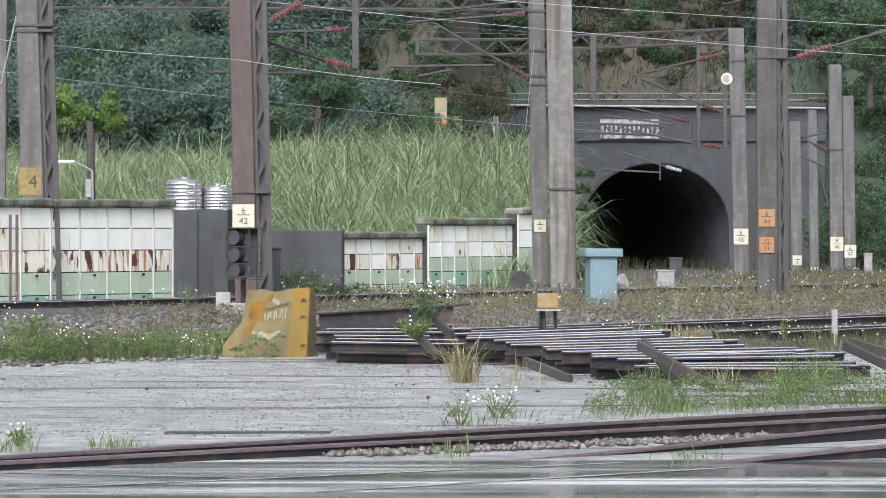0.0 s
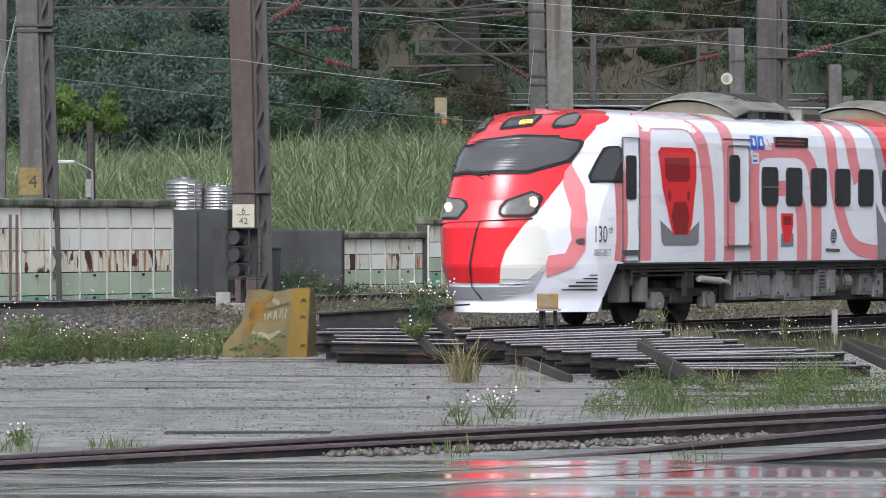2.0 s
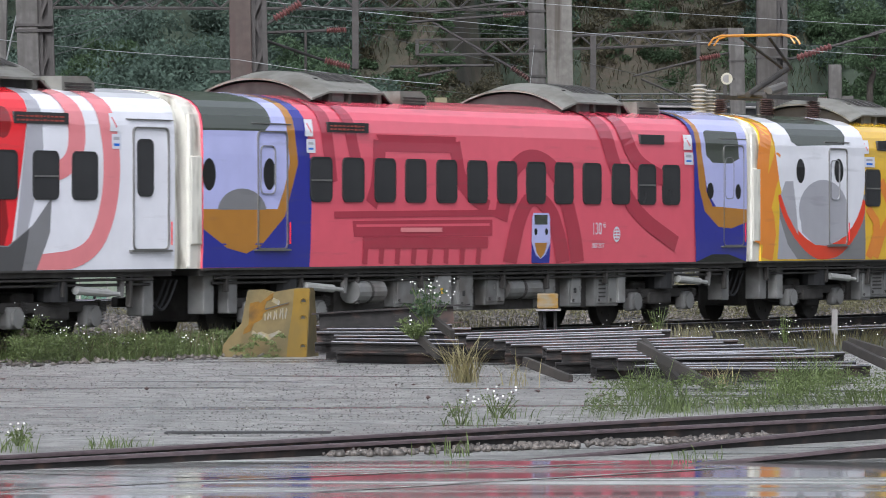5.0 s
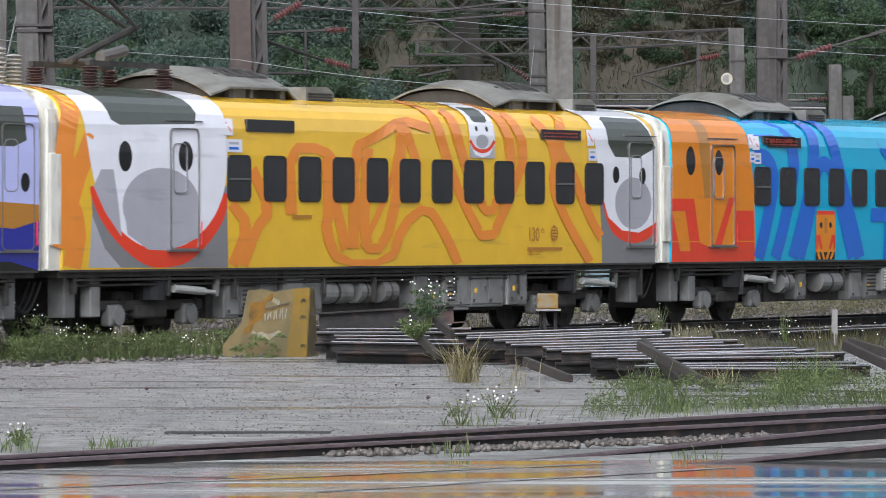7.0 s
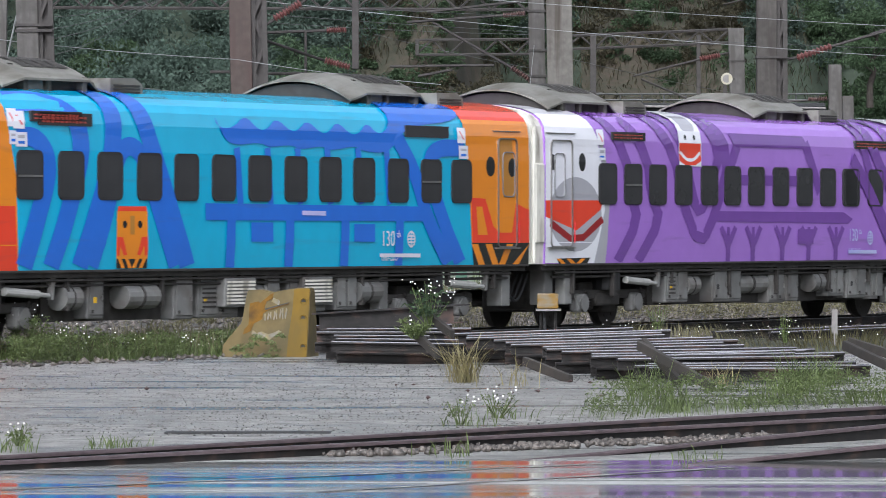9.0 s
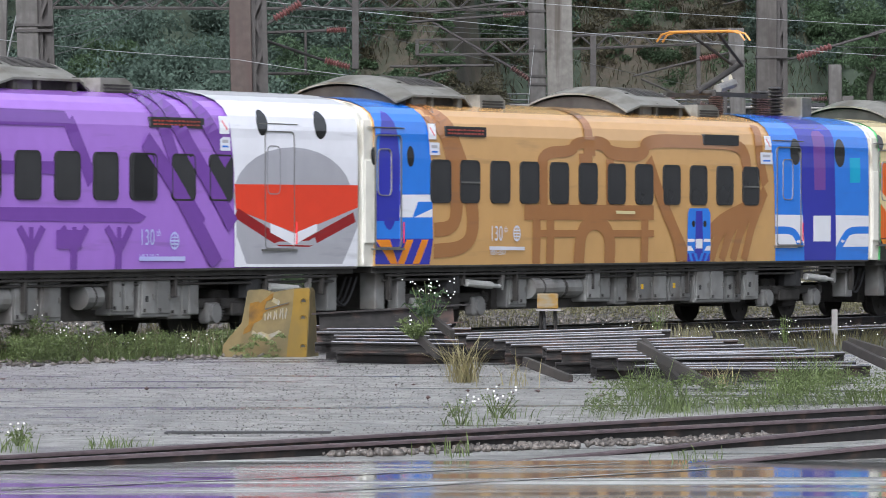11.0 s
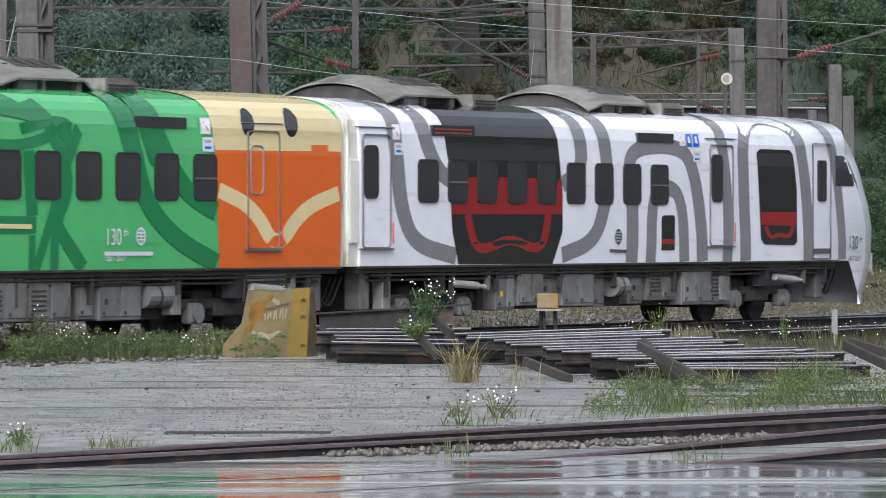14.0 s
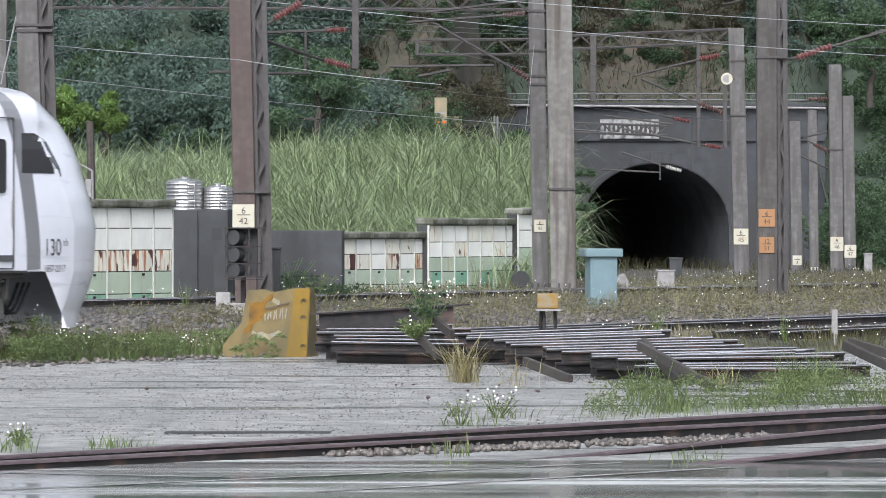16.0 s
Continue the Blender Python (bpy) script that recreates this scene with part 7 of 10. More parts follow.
def wipers(c):
    for u0, u1 in ((-1.75, -2.55), (-2.45, -3.15)):
        bm = bmesh.new()
        rod(bm, nose_surface(u0, 2.66, 0.05), nose_surface(u1, 2.82, 0.07), 0.016)
        rod(bm, nose_surface(u0 - 0.1, 2.60, 0.02), nose_surface((u0 + u1) / 2, 2.75, 0.06), 0.012)
        part("wiper", bm, RUBBER, c)


def portrait(c, x0, x1, z0, z1, kind):
    """A small picture of a train's front on the carriage side."""
    w, h = x1 - x0, z1 - z0

    def q(pts):
        return [(x0 + w * u, z0 + h * v) for u, v in pts]
    body = q([(0.02, 0), (0, 0.30), (0.02, 0.90), (0.10, 0.99), (0.90, 0.99), (0.98, 0.90), (1, 0.30), (0.98, 0)])
    if kind in ("smile", "visor"):
        fill(c, "picture", WHITE, body, 0)
        fill(c, "picture_window", OLIVE if kind == "smile" else LGREY, q([(0.16, 0.90), (0.84, 0.90), (0.80, 0.68), (0.72, 0.64), (0.28, 0.64), (0.20, 0.68)]), 0)
        if kind == "smile":
            fill(c, "picture_base", LGREY, q([(0.02, 0), (0.01, 0.26), (0.22, 0.06), (0.5, 0.01), (0.78, 0.06), (0.99, 0.26), (0.98, 0)]), 0)
            disc(c, "picture_snout", LGREY, x0 + w * 0.5, z0 + h * 0.30, w * 0.24, h * 0.13)
            stroke(c, "picture_smile", SCARLET, w * 0.10, h * 0.07, q([(0.02, 0.32), (0.18, 0.17), (0.5, 0.11), (0.82, 0.17), (0.98, 0.32)]))
        else:
            fill(c, "picture_base", SCARLET, q([(0.02, 0.10), (0.03, 0.42), (0.97, 0.42), (0.98, 0.10), (0.72, 0.02), (0.28, 0.02)]), 0)
            stroke(c, "picture_smile", WHITE, w * 0.08, h * 0.06, q([(0.06, 0.26), (0.30, 0.13), (0.5, 0.11), (0.70, 0.13), (0.94, 0.26)]))
        for u in (0.30, 0.70):
            disc(c, "picture_eye", BLACK, x0 + w * u, z0 + h * 0.53, w * 0.055, h * 0.05)
    elif kind == "beak":
        fill(c, "picture", LAV, body, 0)
        fill(c, "picture_window", OLIVE, q([(0.14, 0.95), (0.86, 0.95), (0.84, 0.76), (0.16, 0.76)]), 0)
        fill(c, "picture_base", NAVY, q([(0.02, 0), (0, 0.40), (0.25, 0.16), (0.5, 0.08), (0.75, 0.16), (1, 0.40), (0.98, 0)]), 0)
        fill(c, "picture_beak", OCHRE, q([(0.16, 0.40), (0.84, 0.40), (0.72, 0.20), (0.5, 0.09), (0.28, 0.20)]), 0)
        for u in (0.22, 0.78):
            disc(c, "picture_eye", BLACK, x0 + w * u, z0 + h * 0.62, w * 0.08, h * 0.07)
    else:
        top, low, v = (AMBER, AMBER, SCARLET) if kind == "amber" else (SKY, SKY, WHITE) if kind == "blue" else (CREAM, BRICK, CREAM)
        fill(c, "picture", top, body, 0)
        eye_z = 0.70 if kind != "cream" else 0.80
        if kind == "cream":
            fill(c, "picture_front", low, q([(0.01, 0.16), (0.01, 0.60), (0.99, 0.60), (0.99, 0.16)]), 0)
            stroke(c, "picture_stripe", v, w * 0.10, h * 0.08, q([(0.02, 0.46), (0.30, 0.38), (0.5, 0.20), (0.70, 0.38), (0.98, 0.46)]))
        elif kind == "amber":
            fill(c, "picture_cap", v, q([(0.06, 0.99), (0.94, 0.99), (0.97, 0.91), (0.03, 0.91)]), 0)
            for m_ in (0, 1):
                fill(c, "picture_front", v, q([(abs(m_ - u), z) for u, z in ((0.01, 0.50), (0.20, 0.50), (0.34, 0.22), (0.24, 0.20), (0.12, 0.36), (0.10, 0.20), (0.02, 0.20))]), 0)
            fill(c, "picture_door", OCHRE, q([(0.43, 0.84), (0.57, 0.84), (0.57, 0.54), (0.43, 0.54)]), 0)
        else:
            fill(c, "picture_door", INDIGO, q([(0.36, 0.94), (0.64, 0.94), (0.68, 0.02), (0.32, 0.02)]), 0)
            fill(c, "picture_plate", v, q([(0.36, 0.42), (0.64, 0.42), (0.64, 0.24), (0.36, 0.24)]), 0)
            for m_ in (0, 1):
                fill(c, "picture_front", v, q([(abs(m_ - u), z) for u, z in ((0.01, 0.42), (0.30, 0.42), (0.30, 0.36), (0.01, 0.36))]), 0)
                fill(c, "picture_front", v, q([(abs(m_ - u), z) for u, z in ((0.01, 0.29), (0.16, 0.29), (0.28, 0.20), (0.01, 0.20))]), 0)
        for u in (0.26, 0.74):
            disc(c, "picture_eye", BLACK, x0 + w * u, z0 + h * eye_z, w * 0.07, h * 0.06)
        bar = INDIGO if kind == "blue" else BLACK
        fill(c, "picture_base", bar, q([(0.02, 0.0), (0.02, 0.15), (0.98, 0.15), (0.98, 0.0)]), 0)
        for u in (0.06, 0.28):
            for m_ in (0, 1):
                fill(c, "picture_slash", top if kind != "cream" else BRICK, q([(abs(m_ - a), z) for a, z in ((u, 0.15), (u + 0.11, 0.15), (u + 0.22, 0.0), (u + 0.11, 0.0))]), 0)


CREAMW = paint("warm_white_gloss", (0.74, 0.74, 0.68))
BASES = [WHITE, ROSE, YELLOW, CYAN, PURPLE, TAN, GREEN, WHITE]
LABELS = ["white and salmon striped leading train carriage with red front", "rose red train carriage with dark rose line artwork", "yellow train carriage with orange line artwork and white ends",
          "cyan train carriage with blue line artwork and amber ends", "purple train carriage with dark purple line artwork", "tan train carriage with brown line artwork and blue ends",
          "green train carriage with dark green artwork and orange ends", "white and grey striped rear train carriage with black panel"]
FRONTS = [3.2, 0.22, 0.16, 0.32, 0.27, 0.02, 0.0, -0.12]
REARS = [19.4, 19.5, 19.65, 19.65, 19.4, 19.42, 19.25, 16.5]
PODS = [(6.4, 13.9), (4.2, 12.9), (5.0, 14.3), (4.0, 14.2), (1.1, 9.4), (1.4, 9.8), (1.5, 9.9), (1.5, 8.7)]


def distance(t):
    """How far the train has come since the start."""
    return 9.418 * t + 0.3288 * t ** 2 - 0.016747 * t ** 3 + 0.00046745 * t ** 4 - 0.075 * max(0.0, t - 14.0) ** 2


CARS = []
for k in range(8):
    car = empty("train_carriage", LABELS[k], "train carriage", "carriages of the train")
    car["end"] = "front" if k == 0 else "rear" if k == 7 else "middle"
    CARS.append(car)
    x0, x1 = FRONTS[k], REARS[k]
    mesh_object("body", *shell(x0, x1), BASES[k], car)
    if k in (0, 7):
        mesh_object("cab_shell", *nose_shell(k == 7), WHITE, car, smooth=True)
    b0, b1 = (1.0 if k == 0 else x0), (CAR_LEN - 1.0 if k == 7 else x1)
    part("sill", box(bmesh.new(), b0, b1, -1.455, -1.40, 1.10, 1.135), UNDER, car)
    underfloor(car, k, b0, b1)
    end_caps(car, x0, x1, k)
    bogie(car, b0 + 2.95)
    bogie(car, b1 - 2.95)
    for px in PODS[k]:
        roof_pod(car, px)
    LAYER[car.name] = 0.003
pantograph(CARS[2], 2.4)
pantograph(CARS[5], 14.6)
for x, z1, r in ((0.9, 4.48, 0.15), (1.35, 4.38, 0.13)):
    insulator("roof_insulator", CARS[2], x, 0.2, 3.85, z1, r, PORC)
for x, y, z1, r in ((17.3, -0.2, 4.38, 0.12), (17.65, 0.1, 4.40, 0.13), (17.95, -0.15, 4.48, 0.16)):
    insulator("roof_insulator", CARS[5], x, y, 3.85, z1, r, DARKPORC)
part("roof_box", box(bmesh.new(), 18.85, 19.3, -0.3, 0.3, 3.8, 4.30, 0.03), ROOFDIRT, CARS[5])
wipers(CARS[0])
c = CARS[0]
stroke(c, "stripe", SALMON, 0.46, 0.28, [(1.88, 1.17), (1.85, 2.65), (1.85, 3.66), (2.73, 3.67), (3.99, 3.68), (4.42, 2.67), (4.52, 1.15)])
stroke(c, "stripe", SALMON, 0.46, 0.28, [(0.60, 3.89), (0.82, 2.97), (0.98, 1.79), (0.89, 1.16)])
stroke(c, "stripe", SALMON, 0.46, 0.28, [(5.13, 3.89), (5.28, 3.21), (5.30, 2.32), (5.32, 1.15)])
stroke(c, "stripe", SALMON, 0.46, 0.28, [(6.45, 1.14), (6.31, 2.69), (6.45, 3.18), (7.61, 3.22), (8.62, 3.21), (9.09, 2.71), (9.13, 1.14)])
stroke(c, "stripe", SALMON, 0.46, 0.28, [(7.19, 1.14), (7.10, 2.15), (7.19, 2.50), (7.97, 2.50), (8.44, 2.25), (8.49, 1.14)])
stroke(c, "stripe", SALMON, 0.46, 0.28, [(9.70, 3.89), (9.89, 2.72), (10.24, 1.88), (10.82, 1.34), (12.21, 1.26)])
stroke(c, "stripe", SALMON, 0.46, 0.28, [(10.57, 3.89), (10.72, 3.20), (11.02, 2.64)])
stroke(c, "stripe", SALMON, 0.46, 0.28, [(16.42, 3.89), (16.73, 3.08), (16.38, 2.60), (15.52, 2.56)])
stroke(c, "stripe", SALMON, 0.46, 0.28, [(17.32, 3.89), (17.65, 2.79), (17.48, 1.89), (16.93, 1.31), (15.52, 1.22)])
fill(c, "panel", LGREY, [(11.57, 3.893), (11.85, 3.893), (12.71, 2.460), (13.01, 1.597), (12.25, 2.056), (12.01, 2.740)], 0)
fill(c, "panel", RED, [(11.81, 3.893), (15.43, 3.893), (15.18, 2.770), (14.88, 1.477), (12.87, 1.482), (12.57, 2.459)], 0)
fill(c, "panel", LGREY, [(15.43, 3.893), (15.69, 3.893), (15.73, 2.776), (15.26, 1.593), (14.97, 1.476), (15.20, 2.771)], 0)
fill(c, "panel", DRED, [(13.18, 2.848), (13.34, 2.984), (14.42, 2.997), (14.59, 2.862), (14.80, 1.790), (14.67, 1.438), (13.06, 1.443), (12.93, 1.789)], 0)
fill(c, "panel", GREY, [(11.85, 2.245), (12.25, 1.884), (12.91, 1.549), (14.78, 1.496), (15.43, 1.790), (15.95, 2.205), (15.90, 1.691), (15.56, 1.135), (11.97, 1.135)], 0)
fill(c, "panel", DGREY, [(12.41, 1.741), (12.97, 1.520), (14.80, 1.477), (15.35, 1.741), (15.18, 1.135), (12.45, 1.135)], 0)
disc(c, "disc", DRED, 12.71, 3.27, 0.20, 0.23)
disc(c, "disc", DRED, 14.67, 3.29, 0.21, 0.23)
fill(c, "panel", GREY, [(2.45, 1.891), (2.93, 1.683), (3.60, 1.683), (4.04, 1.875), (4.01, 1.489), (3.87, 1.437), (2.60, 1.442), (2.50, 1.528)], 0)
fill(c, "picture", RED, [(2.37, 3.124), (2.50, 3.203), (3.77, 3.205), (3.91, 3.120), (3.92, 2.664), (3.74, 1.831), (3.60, 1.630), (2.97, 1.631), (2.83, 1.874), (2.54, 2.478)], 0)
fill(c, "picture_window", DRED, [(2.62, 3.015), (3.62, 3.028), (3.67, 2.662), (3.57, 2.591), (2.77, 2.584), (2.65, 2.669)], 0)
fill(c, "picture_base", DRED, [(3.00, 2.221), (3.50, 2.224), (3.64, 1.962), (3.54, 1.630), (3.03, 1.631), (2.90, 1.961)], 0)
disc(c, "disc", DRED, 2.82, 2.33, 0.06, 0.10)
disc(c, "disc", DRED, 3.59, 2.33, 0.06, 0.10)
fill(c, "panel", GREY, [(7.52, 1.652), (8.07, 1.651), (8.07, 1.404), (7.52, 1.406)], 0)
fill(c, "picture", RED, [(7.52, 2.025), (8.05, 2.026), (8.07, 1.834), (7.94, 1.478), (7.66, 1.478), (7.53, 1.834)], 0)
fill(c, "picture_window", DRED, [(7.61, 1.970), (7.97, 1.971), (7.97, 1.807), (7.63, 1.806)], 0)
windows(c, [7.03, 8.09, 9.19, 10.29, 11.37, 12.49, 13.58, 14.68, 15.78, 16.84], [0, 8])
door(c, 5.20, 6.16, 5.32, 5.70, 1)
door(c, 18.19, 19.21, 18.33, 18.73, 1)
crew_door(c, 0.95, 1.62)
fill(c, "sticker", BLUE, [(6.22, 3.21), (6.22, 3.47), (6.49, 3.47), (6.49, 3.21)], 0)
fill(c, "sticker_mark", WHITE, [(6.30, 3.286), (6.32, 3.417), (6.38, 3.418), (6.42, 3.275)], 0)
fill(c, "sticker", BLUE, [(6.54, 3.21), (6.54, 3.46), (6.79, 3.46), (6.79, 3.21)], 0)
fill(c, "sticker_mark", WHITE, [(6.61, 3.288), (6.64, 3.415), (6.69, 3.416), (6.73, 3.277)], 0)
fill(c, "sticker", WHITE, [(6.84, 3.21), (6.84, 3.47), (7.10, 3.47), (7.10, 3.21)], 0)
fill(c, "sticker_mark", SALMON, [(6.89, 3.404), (6.93, 3.418), (7.06, 3.276), (7.02, 3.262)], 0)
fill(c, "sticker", STICKER, [(6.24, 2.94), (6.24, 3.15), (6.56, 3.15), (6.56, 2.94)], 0)
fill(c, "sticker_bar", LGREY, [(6.30, 3.07), (6.30, 3.11), (6.49, 3.11), (6.49, 3.07)], 0)
fill(c, "sticker_bar", BLUE, [(6.30, 2.98), (6.30, 3.02), (6.49, 3.02), (6.49, 2.98)], 0)
fill(c, "sticker", WHITE, [(17.54, 3.20), (17.54, 3.47), (17.79, 3.47), (17.79, 3.20)], 0)
fill(c, "sticker_mark", SALMON, [(17.59, 3.405), (17.63, 3.420), (17.75, 3.267), (17.71, 3.252)], 0)
fill(c, "sticker", STICKER, [(17.59, 2.94), (17.59, 3.16), (17.85, 3.16), (17.85, 2.94)], 0)
fill(c, "sticker_bar", LGREY, [(17.64, 3.07), (17.64, 3.12), (17.80, 3.12), (17.80, 3.07)], 0)
fill(c, "sticker_bar", BLUE, [(17.64, 2.98), (17.64, 3.02), (17.80, 3.02), (17.80, 2.98)], 0)
led_board(c, 7.28, 8.72, 3.27, 3.46, 1)
led_board(c, 14.94, 16.40, 3.28, 3.45, 1)
numeral(c, -0.18, 1.52, DGREY, 0.42)
emblem(c, 9.87, 1.60, DGREY)
fill(c, "number_bar", DGREY, [(9.51, 1.362), (10.16, 1.350), (10.16, 1.293), (9.51, 1.306)], 0)
c = CARS[1]
fill(c, "panel", NAVY, [(0.22, 3.893), (3.18, 3.893), (3.39, 3.363), (3.54, 2.479), (3.48, 1.135), (0.22, 1.141)], 0)
fill(c, "panel", OCHRE, [(0.22, 3.893), (2.90, 3.893), (3.10, 2.770), (2.69, 1.936), (1.96, 1.479), (1.51, 1.355), (0.93, 1.443), (0.22, 1.741), (0.22, 1.979)], 0)
fill(c, "panel", LAV, [(0.22, 3.893), (2.67, 3.893), (2.84, 2.768), (2.67, 2.376), (2.46, 2.053), (0.22, 2.046)], 0)
fill(c, "panel", OLIVE, [(0.22, 3.893), (2.21, 3.893), (2.29, 3.395), (2.07, 3.275), (0.22, 3.263), (0.22, 3.363)], 0)
disc(c, "disc", GREY, 1.38, 1.98, 0.75, 0.39)
fill(c, "panel", OCHRE, [(0.61, 2.038), (2.21, 2.042), (2.07, 1.673), (1.51, 1.355), (0.97, 1.443), (0.65, 1.741)], 0)
disc(c, "disc", BLACK, 0.39, 2.58, 0.20, 0.25)
disc(c, "disc", BLACK, 2.21, 2.60, 0.19, 0.25)
stroke(c, "stripe", DROSE, 0.35, 0.28, [(3.87, 3.89), (4.04, 3.17), (4.17, 2.48)])
stroke(c, "stripe", DROSE, 0.35, 0.28, [(4.60, 3.89), (4.78, 3.28), (5.06, 2.49)])
fill(c, "panel", DROSE, [(5.62, 3.276), (8.31, 3.272), (8.35, 3.005), (5.84, 2.997)], 0)
stroke(c, "stripe", DROSE, 0.4, 0.28, [(5.73, 3.18), (5.66, 2.49), (5.44, 2.13)])
stroke(c, "stripe", DROSE, 0.4, 0.28, [(8.26, 3.17), (8.47, 2.46), (9.44, 2.08)])
fill(c, "panel", DROSE, [(4.23, 2.018), (9.82, 2.062), (9.82, 1.958), (4.25, 1.909)], 0)
fill(c, "panel", DROSE, [(4.82, 1.870), (9.58, 1.895), (9.58, 1.624), (4.87, 1.610)], 0)
fill(c, "panel", ROSE, [(4.95, 1.810), (9.49, 1.832), (9.49, 1.791), (4.95, 1.770)], 0)
fill(c, "panel", DROSE, [(5.17, 1.610), (9.42, 1.604), (9.42, 1.417), (5.17, 1.420)], 0)
stroke(c, "stripe", DROSE, 0.16, 0.28, [(5.26, 1.43), (5.24, 1.17)])
stroke(c, "stripe", DROSE, 0.16, 0.28, [(5.79, 1.43), (5.77, 1.17)])
stroke(c, "stripe", DROSE, 0.16, 0.28, [(6.33, 1.43), (6.31, 1.16)])
stroke(c, "stripe", DROSE, 0.16, 0.28, [(6.88, 1.43), (6.85, 1.16)])
stroke(c, "stripe", DROSE, 0.16, 0.28, [(7.43, 1.42), (7.40, 1.16)])
stroke(c, "stripe", DROSE, 0.16, 0.28, [(7.98, 1.42), (7.96, 1.16)])
stroke(c, "stripe", DROSE, 0.16, 0.28, [(8.54, 1.42), (8.52, 1.15)])
stroke(c, "stripe", DROSE, 0.16, 0.28, [(9.11, 1.42), (9.08, 1.15)])
stroke(c, "stripe", DROSE, 0.5, 0.28, [(10.21, 1.14), (10.50, 1.90), (10.99, 2.34), (11.68, 2.11), (12.03, 1.58), (12.18, 1.14)])
stroke(c, "stripe", DROSE, 0.5, 0.28, [(9.87, 1.90), (10.21, 2.73), (10.99, 3.03), (11.98, 2.75), (12.53, 1.79), (12.73, 1.14)])
stroke(c, "stripe", DROSE, 0.5, 0.28, [(13.54, 3.89), (14.14, 2.77), (14.92, 2.01), (16.59, 1.46)])
stroke(c, "stripe", DROSE, 0.5, 0.28, [(14.32, 3.89), (14.79, 2.99), (15.84, 2.67), (16.59, 2.57)])
portrait(c, 10.99, 11.68, 1.15, 2.02, "beak")
windows(c, [3.81, 4.84, 5.88, 6.91, 7.97, 9.04, 10.10, 11.15, 12.18, 13.25, 14.36, 15.39, 16.36], [0, 11])
door(c, 1.84, 2.76, 1.92, 2.38, 1)
fill(c, "sticker", WHITE, [(3.31, 3.21), (3.31, 3.48), (3.56, 3.48), (3.56, 3.21)], 0)
fill(c, "sticker_mark", SALMON, [(3.36, 3.412), (3.40, 3.426), (3.53, 3.277), (3.49, 3.262)], 0)
fill(c, "sticker", STICKER, [(3.35, 2.95), (3.35, 3.17), (3.63, 3.17), (3.63, 2.95)], 0)
fill(c, "sticker_bar", LGREY, [(3.41, 3.08), (3.41, 3.12), (3.57, 3.12), (3.57, 3.08)], 0)
fill(c, "sticker_bar", BLUE, [(3.41, 3.00), (3.41, 3.03), (3.57, 3.03), (3.57, 3.00)], 0)
led_board(c, 4.02, 5.35, 3.29, 3.45, 1)
numeral(c, 13.24, 1.66, STICKER, 0.3)
emblem(c, 14.19, 1.64, STICKER)
fill(c, "name_bar", SALMON, [(6.40, 1.760), (7.80, 1.760), (7.80, 1.688), (6.40, 1.689)], 0)
c = CARS[1]
fill(c, "panel", NAVY, [(17.09, 3.893), (19.50, 3.893), (19.50, 1.135), (17.39, 1.135), (17.32, 1.788), (17.28, 3.025)], 0)
fill(c, "panel", OCHRE, [(17.28, 3.893), (17.53, 3.893), (17.80, 2.410), (18.05, 2.144), (19.50, 2.131), (19.50, 1.860), (18.84, 1.743), (18.31, 1.770), (17.73, 2.054), (17.49, 2.496)], 0)
fill(c, "panel", LAV, [(17.46, 3.893), (19.50, 3.893), (19.50, 2.095), (18.19, 2.145), (17.84, 2.410), (17.63, 3.030)], 0)
fill(c, "panel", OLIVE, [(17.73, 3.493), (17.87, 3.531), (19.11, 3.517), (19.18, 3.032), (18.84, 2.938), (18.05, 2.946), (17.80, 3.076)], 0)
disc(c, "disc", BLACK, 17.96, 2.43, 0.14, 0.15)
disc(c, "disc", BLACK, 19.13, 2.42, 0.12, 0.14)
fill(c, "panel", BLACK, [(17.39, 1.135), (18.05, 1.271), (18.75, 1.267), (19.50, 1.135)], 0)
fill(c, "sticker", WHITE, [(16.87, 3.17), (16.87, 3.44), (17.21, 3.44), (17.21, 3.17)], 0)
fill(c, "sticker_mark", SALMON, [(16.94, 3.375), (16.99, 3.389), (17.16, 3.242), (17.11, 3.227)], 0)
fill(c, "sticker", STICKER, [(16.89, 2.90), (16.89, 3.12), (17.25, 3.12), (17.25, 2.90)], 0)
fill(c, "sticker_bar", LGREY, [(16.96, 3.03), (16.96, 3.08), (17.18, 3.08), (17.18, 3.03)], 0)
fill(c, "sticker_bar", BLUE, [(16.96, 2.95), (16.96, 2.98), (17.18, 2.98), (17.18, 2.95)], 0)
door(c, 18.52, 19.38, 18.58, 18.95, 1)
led_board(c, 15.13, 16.09, 3.25, 3.42, 0)
c = CARS[2]
stroke(c, "stripe", DYELL, 0.5, 0.28, [(0.58, 3.89), (0.23, 3.04), (0.18, 2.37), (0.58, 1.79), (0.43, 1.17)], 1)
stroke(c, "stripe", DYELL, 0.5, 0.28, [(1.00, 3.13), (0.43, 2.37), (0.12, 1.45)], 1)
fill(c, "panel", GREY, [(0.92, 2.374), (4.84, 2.400), (4.84, 1.788), (4.88, 1.140), (1.26, 1.164), (1.00, 1.619)], 0)
fill(c, "panel", LGREY, [(0.95, 1.955), (1.31, 1.450), (1.78, 1.160), (0.89, 1.166)], 0)
fill(c, "panel", SCARLET, [(0.89, 2.458), (4.84, 2.444), (4.84, 1.980), (4.39, 1.570), (3.72, 1.216), (3.15, 1.151), (2.53, 1.155), (1.78, 1.448), (1.23, 1.829), (0.92, 2.206)], 1)
